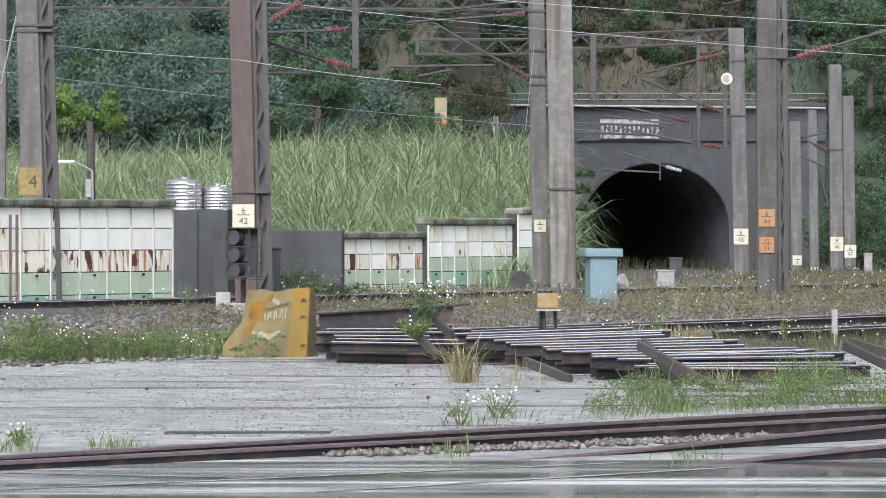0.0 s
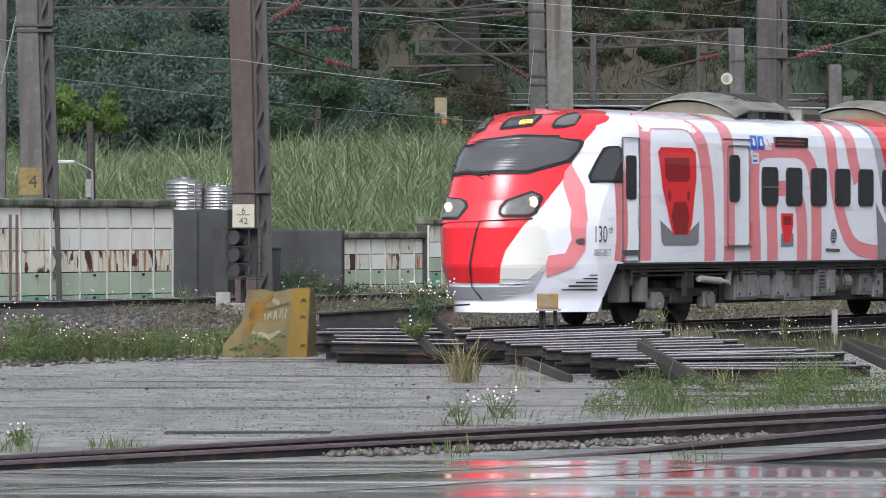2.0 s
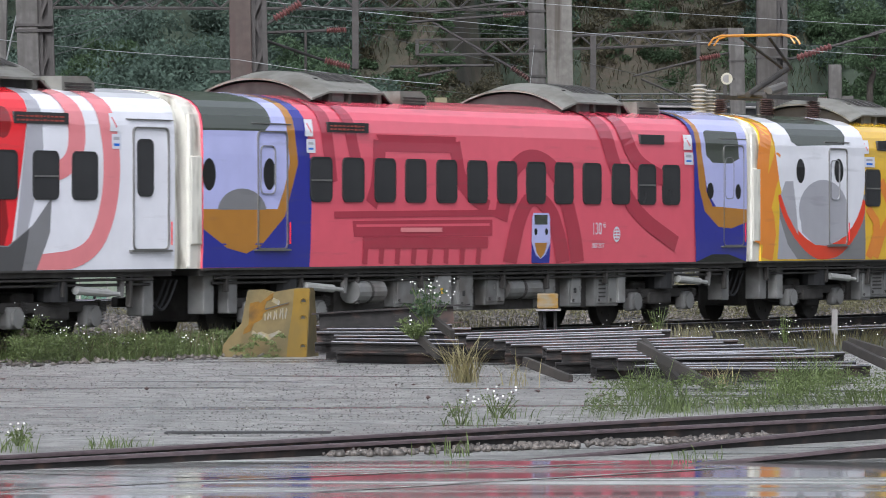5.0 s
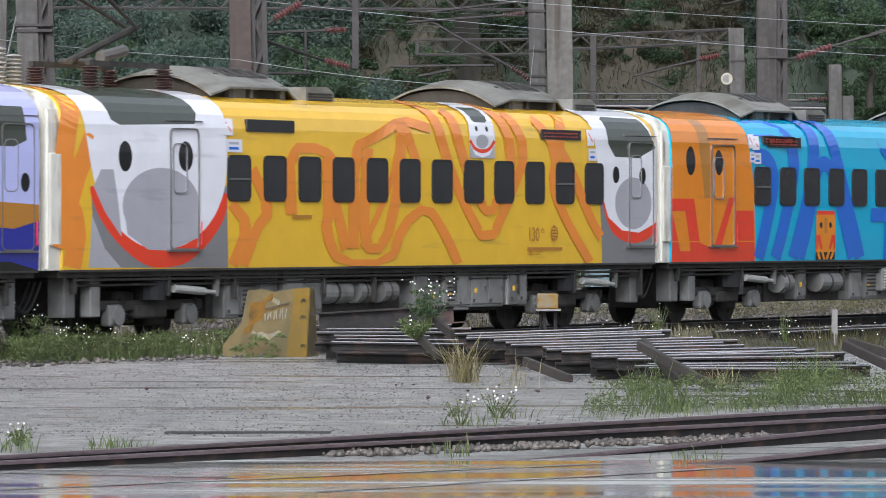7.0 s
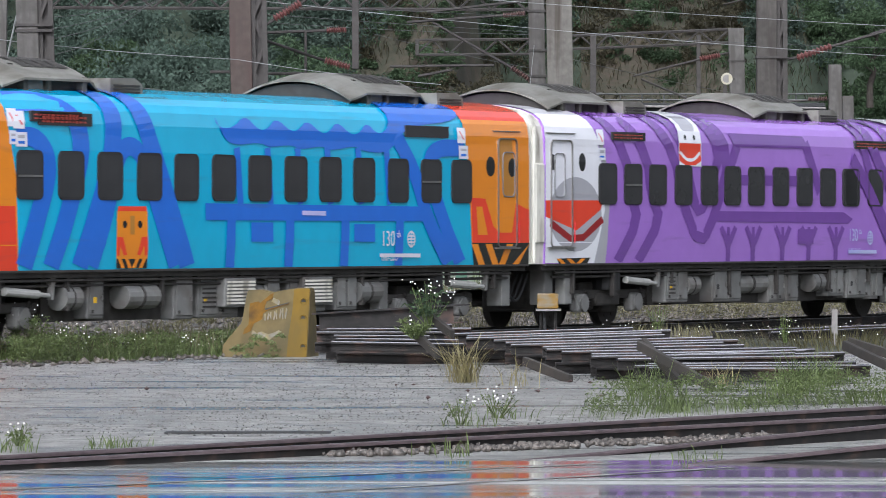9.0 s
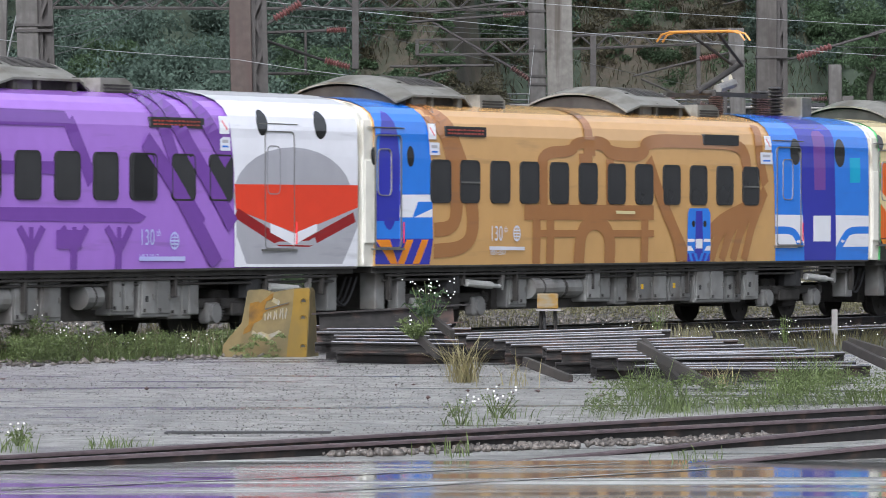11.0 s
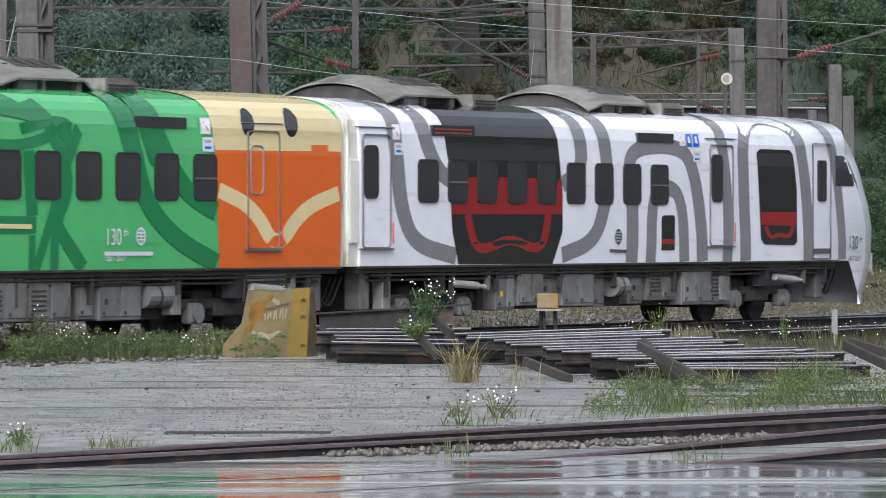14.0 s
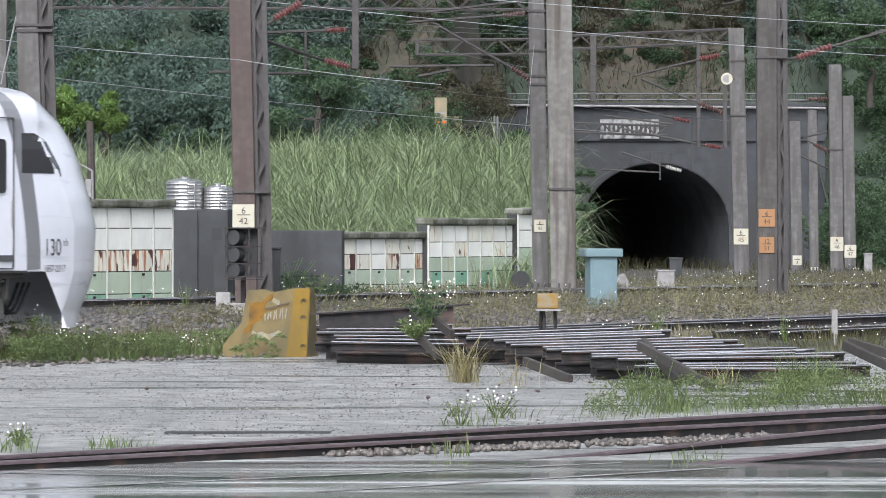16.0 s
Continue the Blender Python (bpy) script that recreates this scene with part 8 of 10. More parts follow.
fill(c, "panel", WHITE, [(0.53, 3.893), (0.53, 3.893), (0.53, 3.893), (4.73, 3.893), (4.73, 3.893), (4.73, 3.893), (4.84, 3.013), (4.81, 2.400), (4.47, 1.918), (3.89, 1.571), (3.15, 1.409), (2.58, 1.428), (1.94, 1.600), (1.31, 1.997), (0.95, 2.542), (0.77, 3.294)], 1)
fill(c, "panel", LGREY, [(1.20, 2.628), (1.55, 2.632), (1.67, 2.193), (1.78, 1.618), (1.31, 1.997), (1.00, 2.375)], 0)
disc(c, "muzzle", LGREY, 2.91, 2.09, 1.11, 0.58)
fill(c, "panel", LGREY, [(1.83, 2.126), (4.02, 2.134), (4.01, 1.614), (3.15, 1.409), (2.53, 1.428), (1.94, 1.660)], 0)
fill(c, "panel", OLIVE, [(1.23, 3.893), (3.81, 3.893), (3.97, 3.522), (3.89, 3.347), (1.74, 3.302), (1.50, 3.374)], 0)
disc(c, "disc", BLACK, 1.88, 2.83, 0.19, 0.23)
disc(c, "disc", BLACK, 3.61, 2.85, 0.21, 0.23)
fill(c, "panel", GREY, [(17.45, 2.484), (19.65, 2.297), (19.65, 1.135), (17.58, 1.135)], 0)
fill(c, "panel", SCARLET, [(17.45, 2.484), (19.65, 2.195), (19.65, 1.638), (18.99, 1.468), (18.33, 1.510), (17.78, 1.740)], 1)
fill(c, "panel", WHITE, [(17.08, 3.893), (19.26, 3.893), (19.65, 3.206), (19.65, 2.297), (19.65, 1.841), (18.99, 1.669), (18.33, 1.710), (17.80, 1.939), (17.45, 2.484), (17.32, 3.177)], 0)
disc(c, "muzzle", LGREY, 18.77, 2.19, 0.72, 0.46)
fill(c, "panel", OLIVE, [(17.74, 3.659), (17.89, 3.702), (19.26, 3.686), (19.65, 3.184), (18.99, 2.997), (18.06, 3.007), (17.80, 3.233)], 0)
disc(c, "disc", BLACK, 18.09, 2.69, 0.13, 0.15)
disc(c, "disc", BLACK, 19.13, 2.68, 0.13, 0.15)
stroke(c, "stripe", DYELL, 0.34, 0.16, [(4.95, 2.14), (5.49, 1.79), (5.01, 1.17)], 1)
stroke(c, "stripe", DYELL, 0.34, 0.16, [(5.58, 2.67), (6.15, 2.05), (5.66, 1.70), (5.32, 1.17)], 1)
stroke(c, "stripe", DYELL, 0.34, 0.16, [(6.79, 1.97), (6.71, 3.02), (7.81, 3.03), (8.31, 2.69)], 1)
stroke(c, "stripe", DYELL, 0.34, 0.16, [(7.92, 2.87), (7.99, 2.06), (7.86, 1.70), (8.31, 1.17), (9.98, 1.16), (10.36, 1.79), (11.21, 2.14), (11.89, 1.60), (12.32, 1.14)], 1)
stroke(c, "stripe", DYELL, 0.34, 0.16, [(8.77, 1.42), (8.77, 3.05), (9.42, 3.21), (10.45, 3.53), (11.35, 3.40)], 1)
stroke(c, "stripe", DYELL, 0.34, 0.16, [(9.23, 3.05), (9.05, 1.42), (9.79, 1.42), (10.26, 2.44), (10.39, 3.50)], 1)
stroke(c, "stripe", DYELL, 0.2, 0.1, [(10.45, 3.46), (9.98, 2.43), (9.05, 1.44)], 1)
stroke(c, "stripe", DYELL, 0.25, 0.28, [(10.45, 3.44), (10.93, 2.72)], 1)
stroke(c, "stripe", DYELL, 0.3, 0.28, [(8.13, 2.24), (8.53, 1.42)], 1)
stroke(c, "stripe", DYELL, 0.34, 0.16, [(11.41, 3.89), (11.80, 3.01), (12.38, 2.26), (13.32, 1.41), (14.19, 2.37), (14.70, 3.05), (14.19, 3.71)], 1)
stroke(c, "stripe", DYELL, 0.34, 0.16, [(12.09, 3.72), (12.38, 3.02), (12.88, 2.36), (13.38, 1.93), (13.88, 2.46), (14.25, 3.04), (13.68, 3.89)], 1)
stroke(c, "stripe", DYELL, 0.34, 0.16, [(15.12, 3.63), (15.85, 3.06), (15.64, 2.47), (16.27, 1.79), (17.13, 1.14)], 1)
stroke(c, "stripe", DYELL, 0.34, 0.16, [(16.17, 3.70), (15.85, 3.21), (16.38, 2.77), (17.02, 1.99), (17.50, 1.59)], 1)
portrait(c, 12.68, 13.58, 2.93, 3.86, "smile")
windows(c, [5.18, 6.27, 7.36, 8.43, 9.53, 10.62, 11.72, 12.82, 13.90, 15.02, 16.13, 17.24], [0, 10])
door(c, 3.15, 3.99, 3.23, 3.64, 1)
door(c, 18.59, 19.56, 18.66, 19.08, 1)
fill(c, "sticker", WHITE, [(4.73, 3.19), (4.73, 3.45), (5.00, 3.45), (5.00, 3.19)], 0)
fill(c, "sticker_mark", SALMON, [(4.78, 3.384), (4.82, 3.398), (4.96, 3.255), (4.92, 3.242)], 0)
fill(c, "sticker", STICKER, [(4.78, 2.93), (4.78, 3.13), (5.27, 3.13), (5.27, 2.93)], 0)
fill(c, "sticker_bar", LGREY, [(4.87, 3.05), (4.87, 3.09), (5.17, 3.09), (5.17, 3.05)], 0)
fill(c, "sticker_bar", BLUE, [(4.87, 2.97), (4.87, 3.01), (5.17, 3.01), (5.17, 2.97)], 0)
fill(c, "sticker", WHITE, [(16.98, 3.19), (16.98, 3.47), (17.24, 3.47), (17.24, 3.19)], 0)
fill(c, "sticker_mark", SALMON, [(17.03, 3.400), (17.07, 3.414), (17.20, 3.264), (17.16, 3.250)], 0)
fill(c, "sticker", STICKER, [(17.02, 2.93), (17.02, 3.14), (17.32, 3.14), (17.32, 2.93)], 0)
fill(c, "sticker_bar", LGREY, [(17.08, 3.06), (17.08, 3.10), (17.26, 3.10), (17.26, 3.06)], 0)
fill(c, "sticker_bar", BLUE, [(17.08, 2.97), (17.08, 3.01), (17.26, 3.01), (17.26, 2.97)], 0)
led_board(c, 5.42, 6.88, 3.26, 3.45, 0)
led_board(c, 15.26, 16.74, 3.28, 3.45, 1)
numeral(c, 14.74, 1.55, OCHRE, 0.34)
emblem(c, 15.72, 1.66, OCHRE)
fill(c, "name_bar", OCHRE, [(6.79, 1.958), (7.41, 1.959), (7.41, 1.905), (6.79, 1.904)], 0)
fill(c, "number_bar", OCHRE, [(14.74, 1.422), (16.02, 1.418), (16.02, 1.369), (14.74, 1.374)], 0)
c = CARS[3]
fill(c, "panel", AMBER, [(0.32, 3.893), (3.36, 3.893), (3.75, 2.526), (3.82, 1.135), (0.32, 1.135), (0.32, 2.807)], 0)
fill(c, "panel", SCARLET, [(0.32, 2.280), (1.23, 2.283), (1.46, 1.482), (2.03, 1.377), (2.93, 1.374), (2.93, 2.072), (3.73, 2.074), (3.80, 1.135), (0.32, 1.135)], 0)
fill(c, "panel", AMBER, [(0.32, 2.056), (0.86, 2.057), (1.09, 1.329), (0.67, 1.331)], 0)
fill(c, "panel", SCARLET, [(2.69, 2.311), (2.93, 2.312), (2.33, 1.376), (2.03, 1.377)], 0)
fill(c, "panel", OCHRE, [(1.35, 3.723), (1.81, 3.710), (2.03, 2.308), (1.65, 2.306)], 0)
disc(c, "disc", BLACK, 1.09, 2.97, 0.19, 0.26)
disc(c, "disc", BLACK, 2.26, 2.95, 0.17, 0.23)
door(c, 1.93, 2.93, 2.03, 2.45, 1)
fill(c, "sticker", WHITE, [(3.53, 3.23), (3.53, 3.49), (3.78, 3.49), (3.78, 3.23)], 0)
fill(c, "sticker_mark", SALMON, [(3.58, 3.424), (3.62, 3.438), (3.74, 3.295), (3.70, 3.281)], 0)
fill(c, "sticker", STICKER, [(3.58, 2.97), (3.58, 3.17), (3.85, 3.17), (3.85, 2.97)], 0)
fill(c, "sticker_bar", LGREY, [(3.63, 3.09), (3.63, 3.13), (3.80, 3.13), (3.80, 3.09)], 0)
fill(c, "sticker_bar", BLUE, [(3.63, 3.01), (3.63, 3.05), (3.80, 3.05), (3.80, 3.01)], 0)
led_board(c, 4.14, 5.51, 3.31, 3.47, 1)
c = CARS[3]
fill(c, "panel", AMBER, [(17.26, 3.893), (19.65, 3.893), (19.65, 2.949), (19.65, 1.480), (17.60, 1.485), (17.48, 2.736)], 0)
fill(c, "panel", SCARLET, [(17.26, 3.893), (19.65, 3.893), (19.65, 3.567), (17.32, 3.567)], 0)
fill(c, "panel", SCARLET, [(17.58, 2.263), (18.08, 2.246), (18.36, 1.789), (18.56, 1.674), (19.03, 1.674), (19.17, 2.174), (19.65, 2.060), (19.65, 1.480), (17.62, 1.485)], 0)
fill(c, "panel", AMBER, [(17.76, 2.112), (17.96, 2.113), (18.16, 1.636), (17.82, 1.637)], 0)
fill(c, "panel", OCHRE, [(18.52, 3.263), (19.03, 3.270), (19.17, 2.271), (18.72, 2.269)], 0)
disc(c, "disc", BLACK, 18.26, 2.79, 0.16, 0.17)
disc(c, "disc", BLACK, 19.03, 2.78, 0.14, 0.16)
fill(c, "panel", BLACK, [(17.60, 1.504), (19.65, 1.499), (19.65, 1.135), (17.68, 1.135)], 0)
fill(c, "slash", AMBER, [(17.59, 1.485), (17.81, 1.485), (18.08, 1.135), (17.86, 1.135)], 0)
fill(c, "slash", AMBER, [(18.08, 1.484), (18.30, 1.484), (18.57, 1.135), (18.35, 1.135)], 0)
fill(c, "slash", AMBER, [(18.85, 1.482), (19.07, 1.481), (18.80, 1.135), (18.58, 1.135)], 0)
fill(c, "slash", AMBER, [(19.65, 1.481), (19.65, 1.480), (19.30, 1.135), (19.07, 1.135)], 0)
door(c, 18.52, 19.21, 18.68, 19.13, 1)
stroke(c, "stripe", BLUE, 0.46, 0.28, [(3.71, 3.59), (4.99, 3.62), (5.60, 3.13), (5.22, 2.12), (4.68, 1.17)])
stroke(c, "stripe", BLUE, 0.46, 0.28, [(3.75, 3.10), (4.38, 3.08), (4.65, 2.62), (4.26, 1.79), (3.96, 1.18)])
stroke(c, "stripe", BLUE, 0.46, 0.28, [(6.23, 3.89), (6.46, 3.22), (6.10, 2.29), (5.45, 1.17)])
stroke(c, "stripe", BLUE, 0.46, 0.28, [(6.94, 3.89), (7.37, 3.15), (7.86, 2.30), (8.51, 1.15)])
stroke(c, "stripe", BLUE, 0.4, 0.28, [(5.76, 1.17), (6.23, 2.04), (6.46, 2.80), (6.83, 3.04), (7.26, 2.81), (7.74, 1.87), (8.18, 1.15)])
fill(c, "canopy_shape", BLUE, [(9.31, 3.514), (9.38, 3.314), (9.82, 3.295), (10.26, 3.522), (10.60, 3.290), (10.88, 3.294), (11.19, 3.495), (11.58, 3.288), (11.83, 3.292), (12.16, 3.477), (12.54, 3.267), (12.79, 3.271), (13.10, 3.475), (13.48, 3.263), (13.77, 3.267), (14.07, 3.473), (14.40, 3.259), (14.82, 3.403), (14.82, 3.893), (17.32, 3.893), (17.36, 3.549), (15.38, 3.422), (15.00, 3.129), (14.63, 2.967), (13.89, 2.995), (13.66, 3.083), (12.83, 2.982), (12.61, 3.069), (11.90, 2.988), (11.63, 3.074), (10.93, 3.012), (10.67, 3.097), (9.90, 3.033), (9.56, 3.142)], 1)
stroke(c, "stripe", BLUE, 0.18, 0.28, [(9.95, 3.00), (10.06, 2.12)])
stroke(c, "stripe", BLUE, 0.18, 0.28, [(10.88, 3.01), (10.98, 2.12)])
stroke(c, "stripe", BLUE, 0.18, 0.28, [(11.81, 3.02), (11.91, 2.13)])
stroke(c, "stripe", BLUE, 0.18, 0.28, [(12.75, 3.04), (12.86, 2.13)])
stroke(c, "stripe", BLUE, 0.18, 0.28, [(13.74, 3.05), (13.85, 2.14)])
stroke(c, "stripe", BLUE, 0.18, 0.28, [(14.67, 3.06), (14.78, 2.14)])
fill(c, "panel", BLUE, [(9.01, 2.135), (15.86, 2.106), (15.92, 1.863), (9.01, 1.874)], 0)
stroke(c, "stripe", BLUE, 0.26, 0.28, [(9.78, 1.88), (9.75, 1.14)])
stroke(c, "stripe", BLUE, 0.26, 0.28, [(11.58, 1.88), (11.54, 1.14)])
stroke(c, "stripe", BLUE, 0.26, 0.28, [(13.33, 1.88), (13.30, 1.14)])
stroke(c, "stripe", BLUE, 0.26, 0.28, [(15.12, 1.88), (15.08, 1.14)])
fill(c, "panel", BLUE, [(10.38, 1.841), (11.05, 1.841), (11.05, 1.539), (10.38, 1.541)], 0)
fill(c, "panel", BLUE, [(13.61, 1.816), (14.29, 1.816), (14.29, 1.531), (13.61, 1.533)], 0)
stroke(c, "stripe", BLUE, 0.4, 0.28, [(15.00, 3.27), (15.67, 2.63), (16.05, 1.88), (16.83, 1.14)])
stroke(c, "stripe", BLUE, 0.4, 0.28, [(17.32, 3.09), (16.25, 3.08), (16.05, 2.72), (16.63, 1.79), (17.22, 1.14)])
portrait(c, 6.45, 7.34, 1.15, 2.09, "amber")
windows(c, [4.10, 5.21, 6.28, 7.39, 8.46, 9.56, 10.65, 11.76, 12.85, 13.94, 15.06, 16.18, 17.23], [0, 11])
fill(c, "sticker", WHITE, [(3.66, 3.20), (3.66, 3.46), (3.96, 3.46), (3.96, 3.20)], 0)
fill(c, "sticker_mark", SALMON, [(3.72, 3.394), (3.77, 3.408), (3.92, 3.266), (3.87, 3.252)], 0)
fill(c, "sticker", STICKER, [(3.72, 2.94), (3.72, 3.15), (4.02, 3.15), (4.02, 2.94)], 0)
fill(c, "sticker_bar", LGREY, [(3.78, 3.06), (3.78, 3.11), (3.96, 3.11), (3.96, 3.06)], 0)
fill(c, "sticker_bar", BLUE, [(3.78, 2.98), (3.78, 3.02), (3.96, 3.02), (3.96, 2.98)], 0)
fill(c, "sticker", WHITE, [(17.08, 3.17), (17.08, 3.43), (17.36, 3.43), (17.36, 3.17)], 0)
fill(c, "sticker_mark", SALMON, [(17.14, 3.366), (17.18, 3.380), (17.32, 3.236), (17.28, 3.222)], 0)
fill(c, "sticker", STICKER, [(17.12, 2.91), (17.12, 3.13), (17.44, 3.13), (17.44, 2.91)], 0)
fill(c, "sticker_bar", LGREY, [(17.19, 3.04), (17.19, 3.08), (17.38, 3.08), (17.38, 3.04)], 0)
fill(c, "sticker_bar", BLUE, [(17.19, 2.95), (17.19, 2.99), (17.38, 2.99), (17.38, 2.95)], 0)
led_board(c, 4.35, 5.79, 3.26, 3.45, 1)
led_board(c, 15.31, 16.79, 3.25, 3.44, 0)
numeral(c, 14.48, 1.48, STICKER, 0.36)
emblem(c, 15.48, 1.57, STICKER)
fill(c, "name_bar", LAV, [(11.93, 2.030), (12.68, 2.023), (12.68, 1.951), (11.93, 1.958)], 0)
fill(c, "number_bar", STICKER, [(14.44, 1.338), (15.80, 1.332), (15.80, 1.267), (14.44, 1.283)], 0)
c = CARS[4]
fill(c, "panel", WHITE, [(0.27, 3.893), (1.86, 3.893), (2.20, 3.375), (2.46, 2.684), (2.51, 2.088), (2.12, 1.136), (0.27, 1.147), (0.27, 2.761)], 0)
disc(c, "muzzle", LGREY, 1.39, 1.99, 0.99, 0.65)
fill(c, "panel", LGREY, [(2.20, 3.475), (2.46, 2.684), (2.51, 2.088), (2.12, 1.136), (2.55, 1.135), (2.73, 2.487), (2.42, 3.279)], 0)
fill(c, "panel", SCARLET, [(0.27, 2.228), (2.46, 2.237), (2.33, 2.068), (1.43, 1.711), (0.27, 1.945)], 0)
stroke(c, "stripe", DRED, 0.22, 0.12, [(0.45, 1.84), (1.43, 1.48), (2.42, 1.91)], 1)
disc(c, "disc", BLACK, 1.64, 2.90, 0.13, 0.16)
disc(c, "disc", BLACK, 0.54, 2.89, 0.10, 0.14)
fill(c, "panel", BLACK, [(0.69, 1.223), (1.97, 1.236), (1.86, 1.135), (0.79, 1.135)], 0)
fill(c, "slash", AMBER, [(0.69, 1.223), (0.85, 1.222), (1.05, 1.135), (0.88, 1.135)], 0)
fill(c, "slash", AMBER, [(1.05, 1.221), (1.22, 1.220), (1.42, 1.135), (1.25, 1.135)], 0)
fill(c, "slash", AMBER, [(1.62, 1.218), (1.79, 1.217), (1.59, 1.135), (1.42, 1.135)], 0)
door(c, 0.45, 1.26, 0.58, 0.98, 1)
stroke(c, "stripe", DPURP, 0.36, 0.2, [(2.33, 3.89), (3.28, 3.09), (3.56, 2.29), (3.79, 1.89), (2.99, 1.14)], 1)
stroke(c, "stripe", DPURP, 0.36, 0.2, [(3.34, 3.69), (4.17, 3.00), (4.33, 2.30), (4.69, 1.91), (3.79, 1.14)], 1)
stroke(c, "stripe", DPURP, 0.36, 0.2, [(4.28, 3.89), (5.30, 3.01), (5.53, 2.30), (6.30, 1.38), (7.01, 2.10), (7.53, 3.04), (6.77, 3.89)], 1)
stroke(c, "stripe", DPURP, 0.36, 0.2, [(4.96, 3.89), (5.70, 3.12), (5.93, 2.41), (6.30, 1.95), (6.77, 2.62), (7.17, 3.14), (6.35, 3.89)], 1)
fill(c, "panel", DPURP, [(7.53, 3.497), (10.77, 3.482), (10.98, 3.250), (7.77, 3.250)], 0)
stroke(c, "stripe", DPURP, 0.3, 0.28, [(10.85, 3.34), (11.18, 2.87), (11.48, 2.44)], 1)
stroke(c, "stripe", DPURP, 0.3, 0.28, [(7.89, 3.30), (7.53, 2.83), (7.29, 2.52)], 1)
fill(c, "panel", DPURP, [(8.01, 2.731), (10.72, 2.733), (10.72, 2.540), (8.01, 2.543)], 0)
fill(c, "panel", DPURP, [(7.01, 2.060), (12.57, 2.053), (12.99, 1.923), (12.78, 1.835), (6.86, 1.873), (6.86, 1.956)], 0)
stroke(c, "stripe", DPURP, 0.18, 0.1, [(7.48, 1.14), (7.48, 1.46), (7.17, 1.77)], 1)
stroke(c, "stripe", DPURP, 0.18, 0.1, [(7.48, 1.42), (7.79, 1.77)], 1)
stroke(c, "stripe", DPURP, 0.12, 0.1, [(7.48, 1.40), (7.48, 1.77)], 1)
stroke(c, "stripe", DPURP, 0.18, 0.1, [(8.54, 1.14), (8.54, 1.46), (8.23, 1.77)], 1)
stroke(c, "stripe", DPURP, 0.18, 0.1, [(8.54, 1.41), (8.86, 1.77)], 1)
stroke(c, "stripe", DPURP, 0.12, 0.1, [(8.54, 1.39), (8.54, 1.77)], 1)
stroke(c, "stripe", DPURP, 0.18, 0.1, [(9.82, 1.14), (9.82, 1.45), (9.50, 1.77)], 1)
stroke(c, "stripe", DPURP, 0.18, 0.1, [(9.82, 1.41), (10.14, 1.77)], 1)
stroke(c, "stripe", DPURP, 0.12, 0.1, [(9.82, 1.39), (9.82, 1.77)], 1)
stroke(c, "stripe", DPURP, 0.18, 0.1, [(10.98, 1.14), (10.98, 1.45), (10.65, 1.77)], 1)
stroke(c, "stripe", DPURP, 0.18, 0.1, [(10.98, 1.41), (11.31, 1.77)], 1)
stroke(c, "stripe", DPURP, 0.12, 0.1, [(10.98, 1.38), (10.98, 1.77)], 1)
stroke(c, "stripe", DPURP, 0.18, 0.1, [(12.21, 1.14), (12.21, 1.45), (11.87, 1.77)], 1)
stroke(c, "stripe", DPURP, 0.18, 0.1, [(12.21, 1.40), (12.54, 1.77)], 1)
stroke(c, "stripe", DPURP, 0.12, 0.1, [(12.21, 1.38), (12.21, 1.77)], 1)
fill(c, "panel", DPURP, [(10.49, 1.727), (11.18, 1.727), (11.18, 1.448), (10.49, 1.450)], 0)
stroke(c, "stripe", DPURP, 0.3, 0.28, [(13.09, 3.89), (13.70, 3.00), (13.97, 2.34), (14.59, 1.79)], 1)
portrait(c, 5.42, 6.35, 2.87, 3.86, "visor")
windows(c, [2.60, 3.59, 4.57, 5.61, 6.68, 7.65, 8.67, 9.73, 10.79, 11.84, 12.86], [1])
fill(c, "sticker", WHITE, [(2.20, 3.21), (2.20, 3.48), (2.46, 3.48), (2.46, 3.21)], 0)
fill(c, "sticker_mark", SALMON, [(2.26, 3.408), (2.29, 3.422), (2.43, 3.277), (2.39, 3.263)], 0)
fill(c, "sticker", STICKER, [(2.25, 2.94), (2.25, 3.16), (2.51, 3.16), (2.51, 2.94)], 0)
fill(c, "sticker_bar", LGREY, [(2.30, 3.07), (2.30, 3.12), (2.46, 3.12), (2.46, 3.07)], 0)
fill(c, "sticker_bar", BLUE, [(2.30, 2.99), (2.30, 3.02), (2.46, 3.02), (2.46, 2.99)], 0)
led_board(c, 2.77, 4.08, 3.30, 3.45, 1)
numeral(c, 12.78, 1.52, LAV, 0.34)
emblem(c, 13.78, 1.56, LAV)
fill(c, "number_bar", LAV, [(12.78, 1.324), (14.10, 1.319), (14.10, 1.253), (12.78, 1.258)], 0)
c = CARS[4]
fill(c, "panel", WHITE, [(15.29, 3.893), (19.40, 3.893), (19.40, 3.275), (19.40, 1.135), (15.56, 1.148), (15.53, 2.627), (15.45, 3.214)], 0)
disc(c, "muzzle", LGREY, 17.36, 2.26, 1.85, 0.77)
fill(c, "panel", LGREY, [(15.56, 2.249), (19.40, 2.269), (19.40, 1.788), (18.92, 1.177), (15.92, 1.196), (15.61, 1.619)], 0)
fill(c, "panel", SCARLET, [(15.54, 2.434), (19.40, 2.444), (19.40, 2.085), (17.44, 1.667), (15.59, 2.039)], 0)
stroke(c, "stripe", DRED, 0.34, 0.16, [(15.59, 1.99), (17.36, 1.40), (19.29, 1.93)], 1)
fill(c, "panel", WHITE, [(16.63, 1.830), (17.36, 1.667), (18.09, 1.822), (18.09, 1.701), (17.36, 1.479), (16.63, 1.685)], 0)
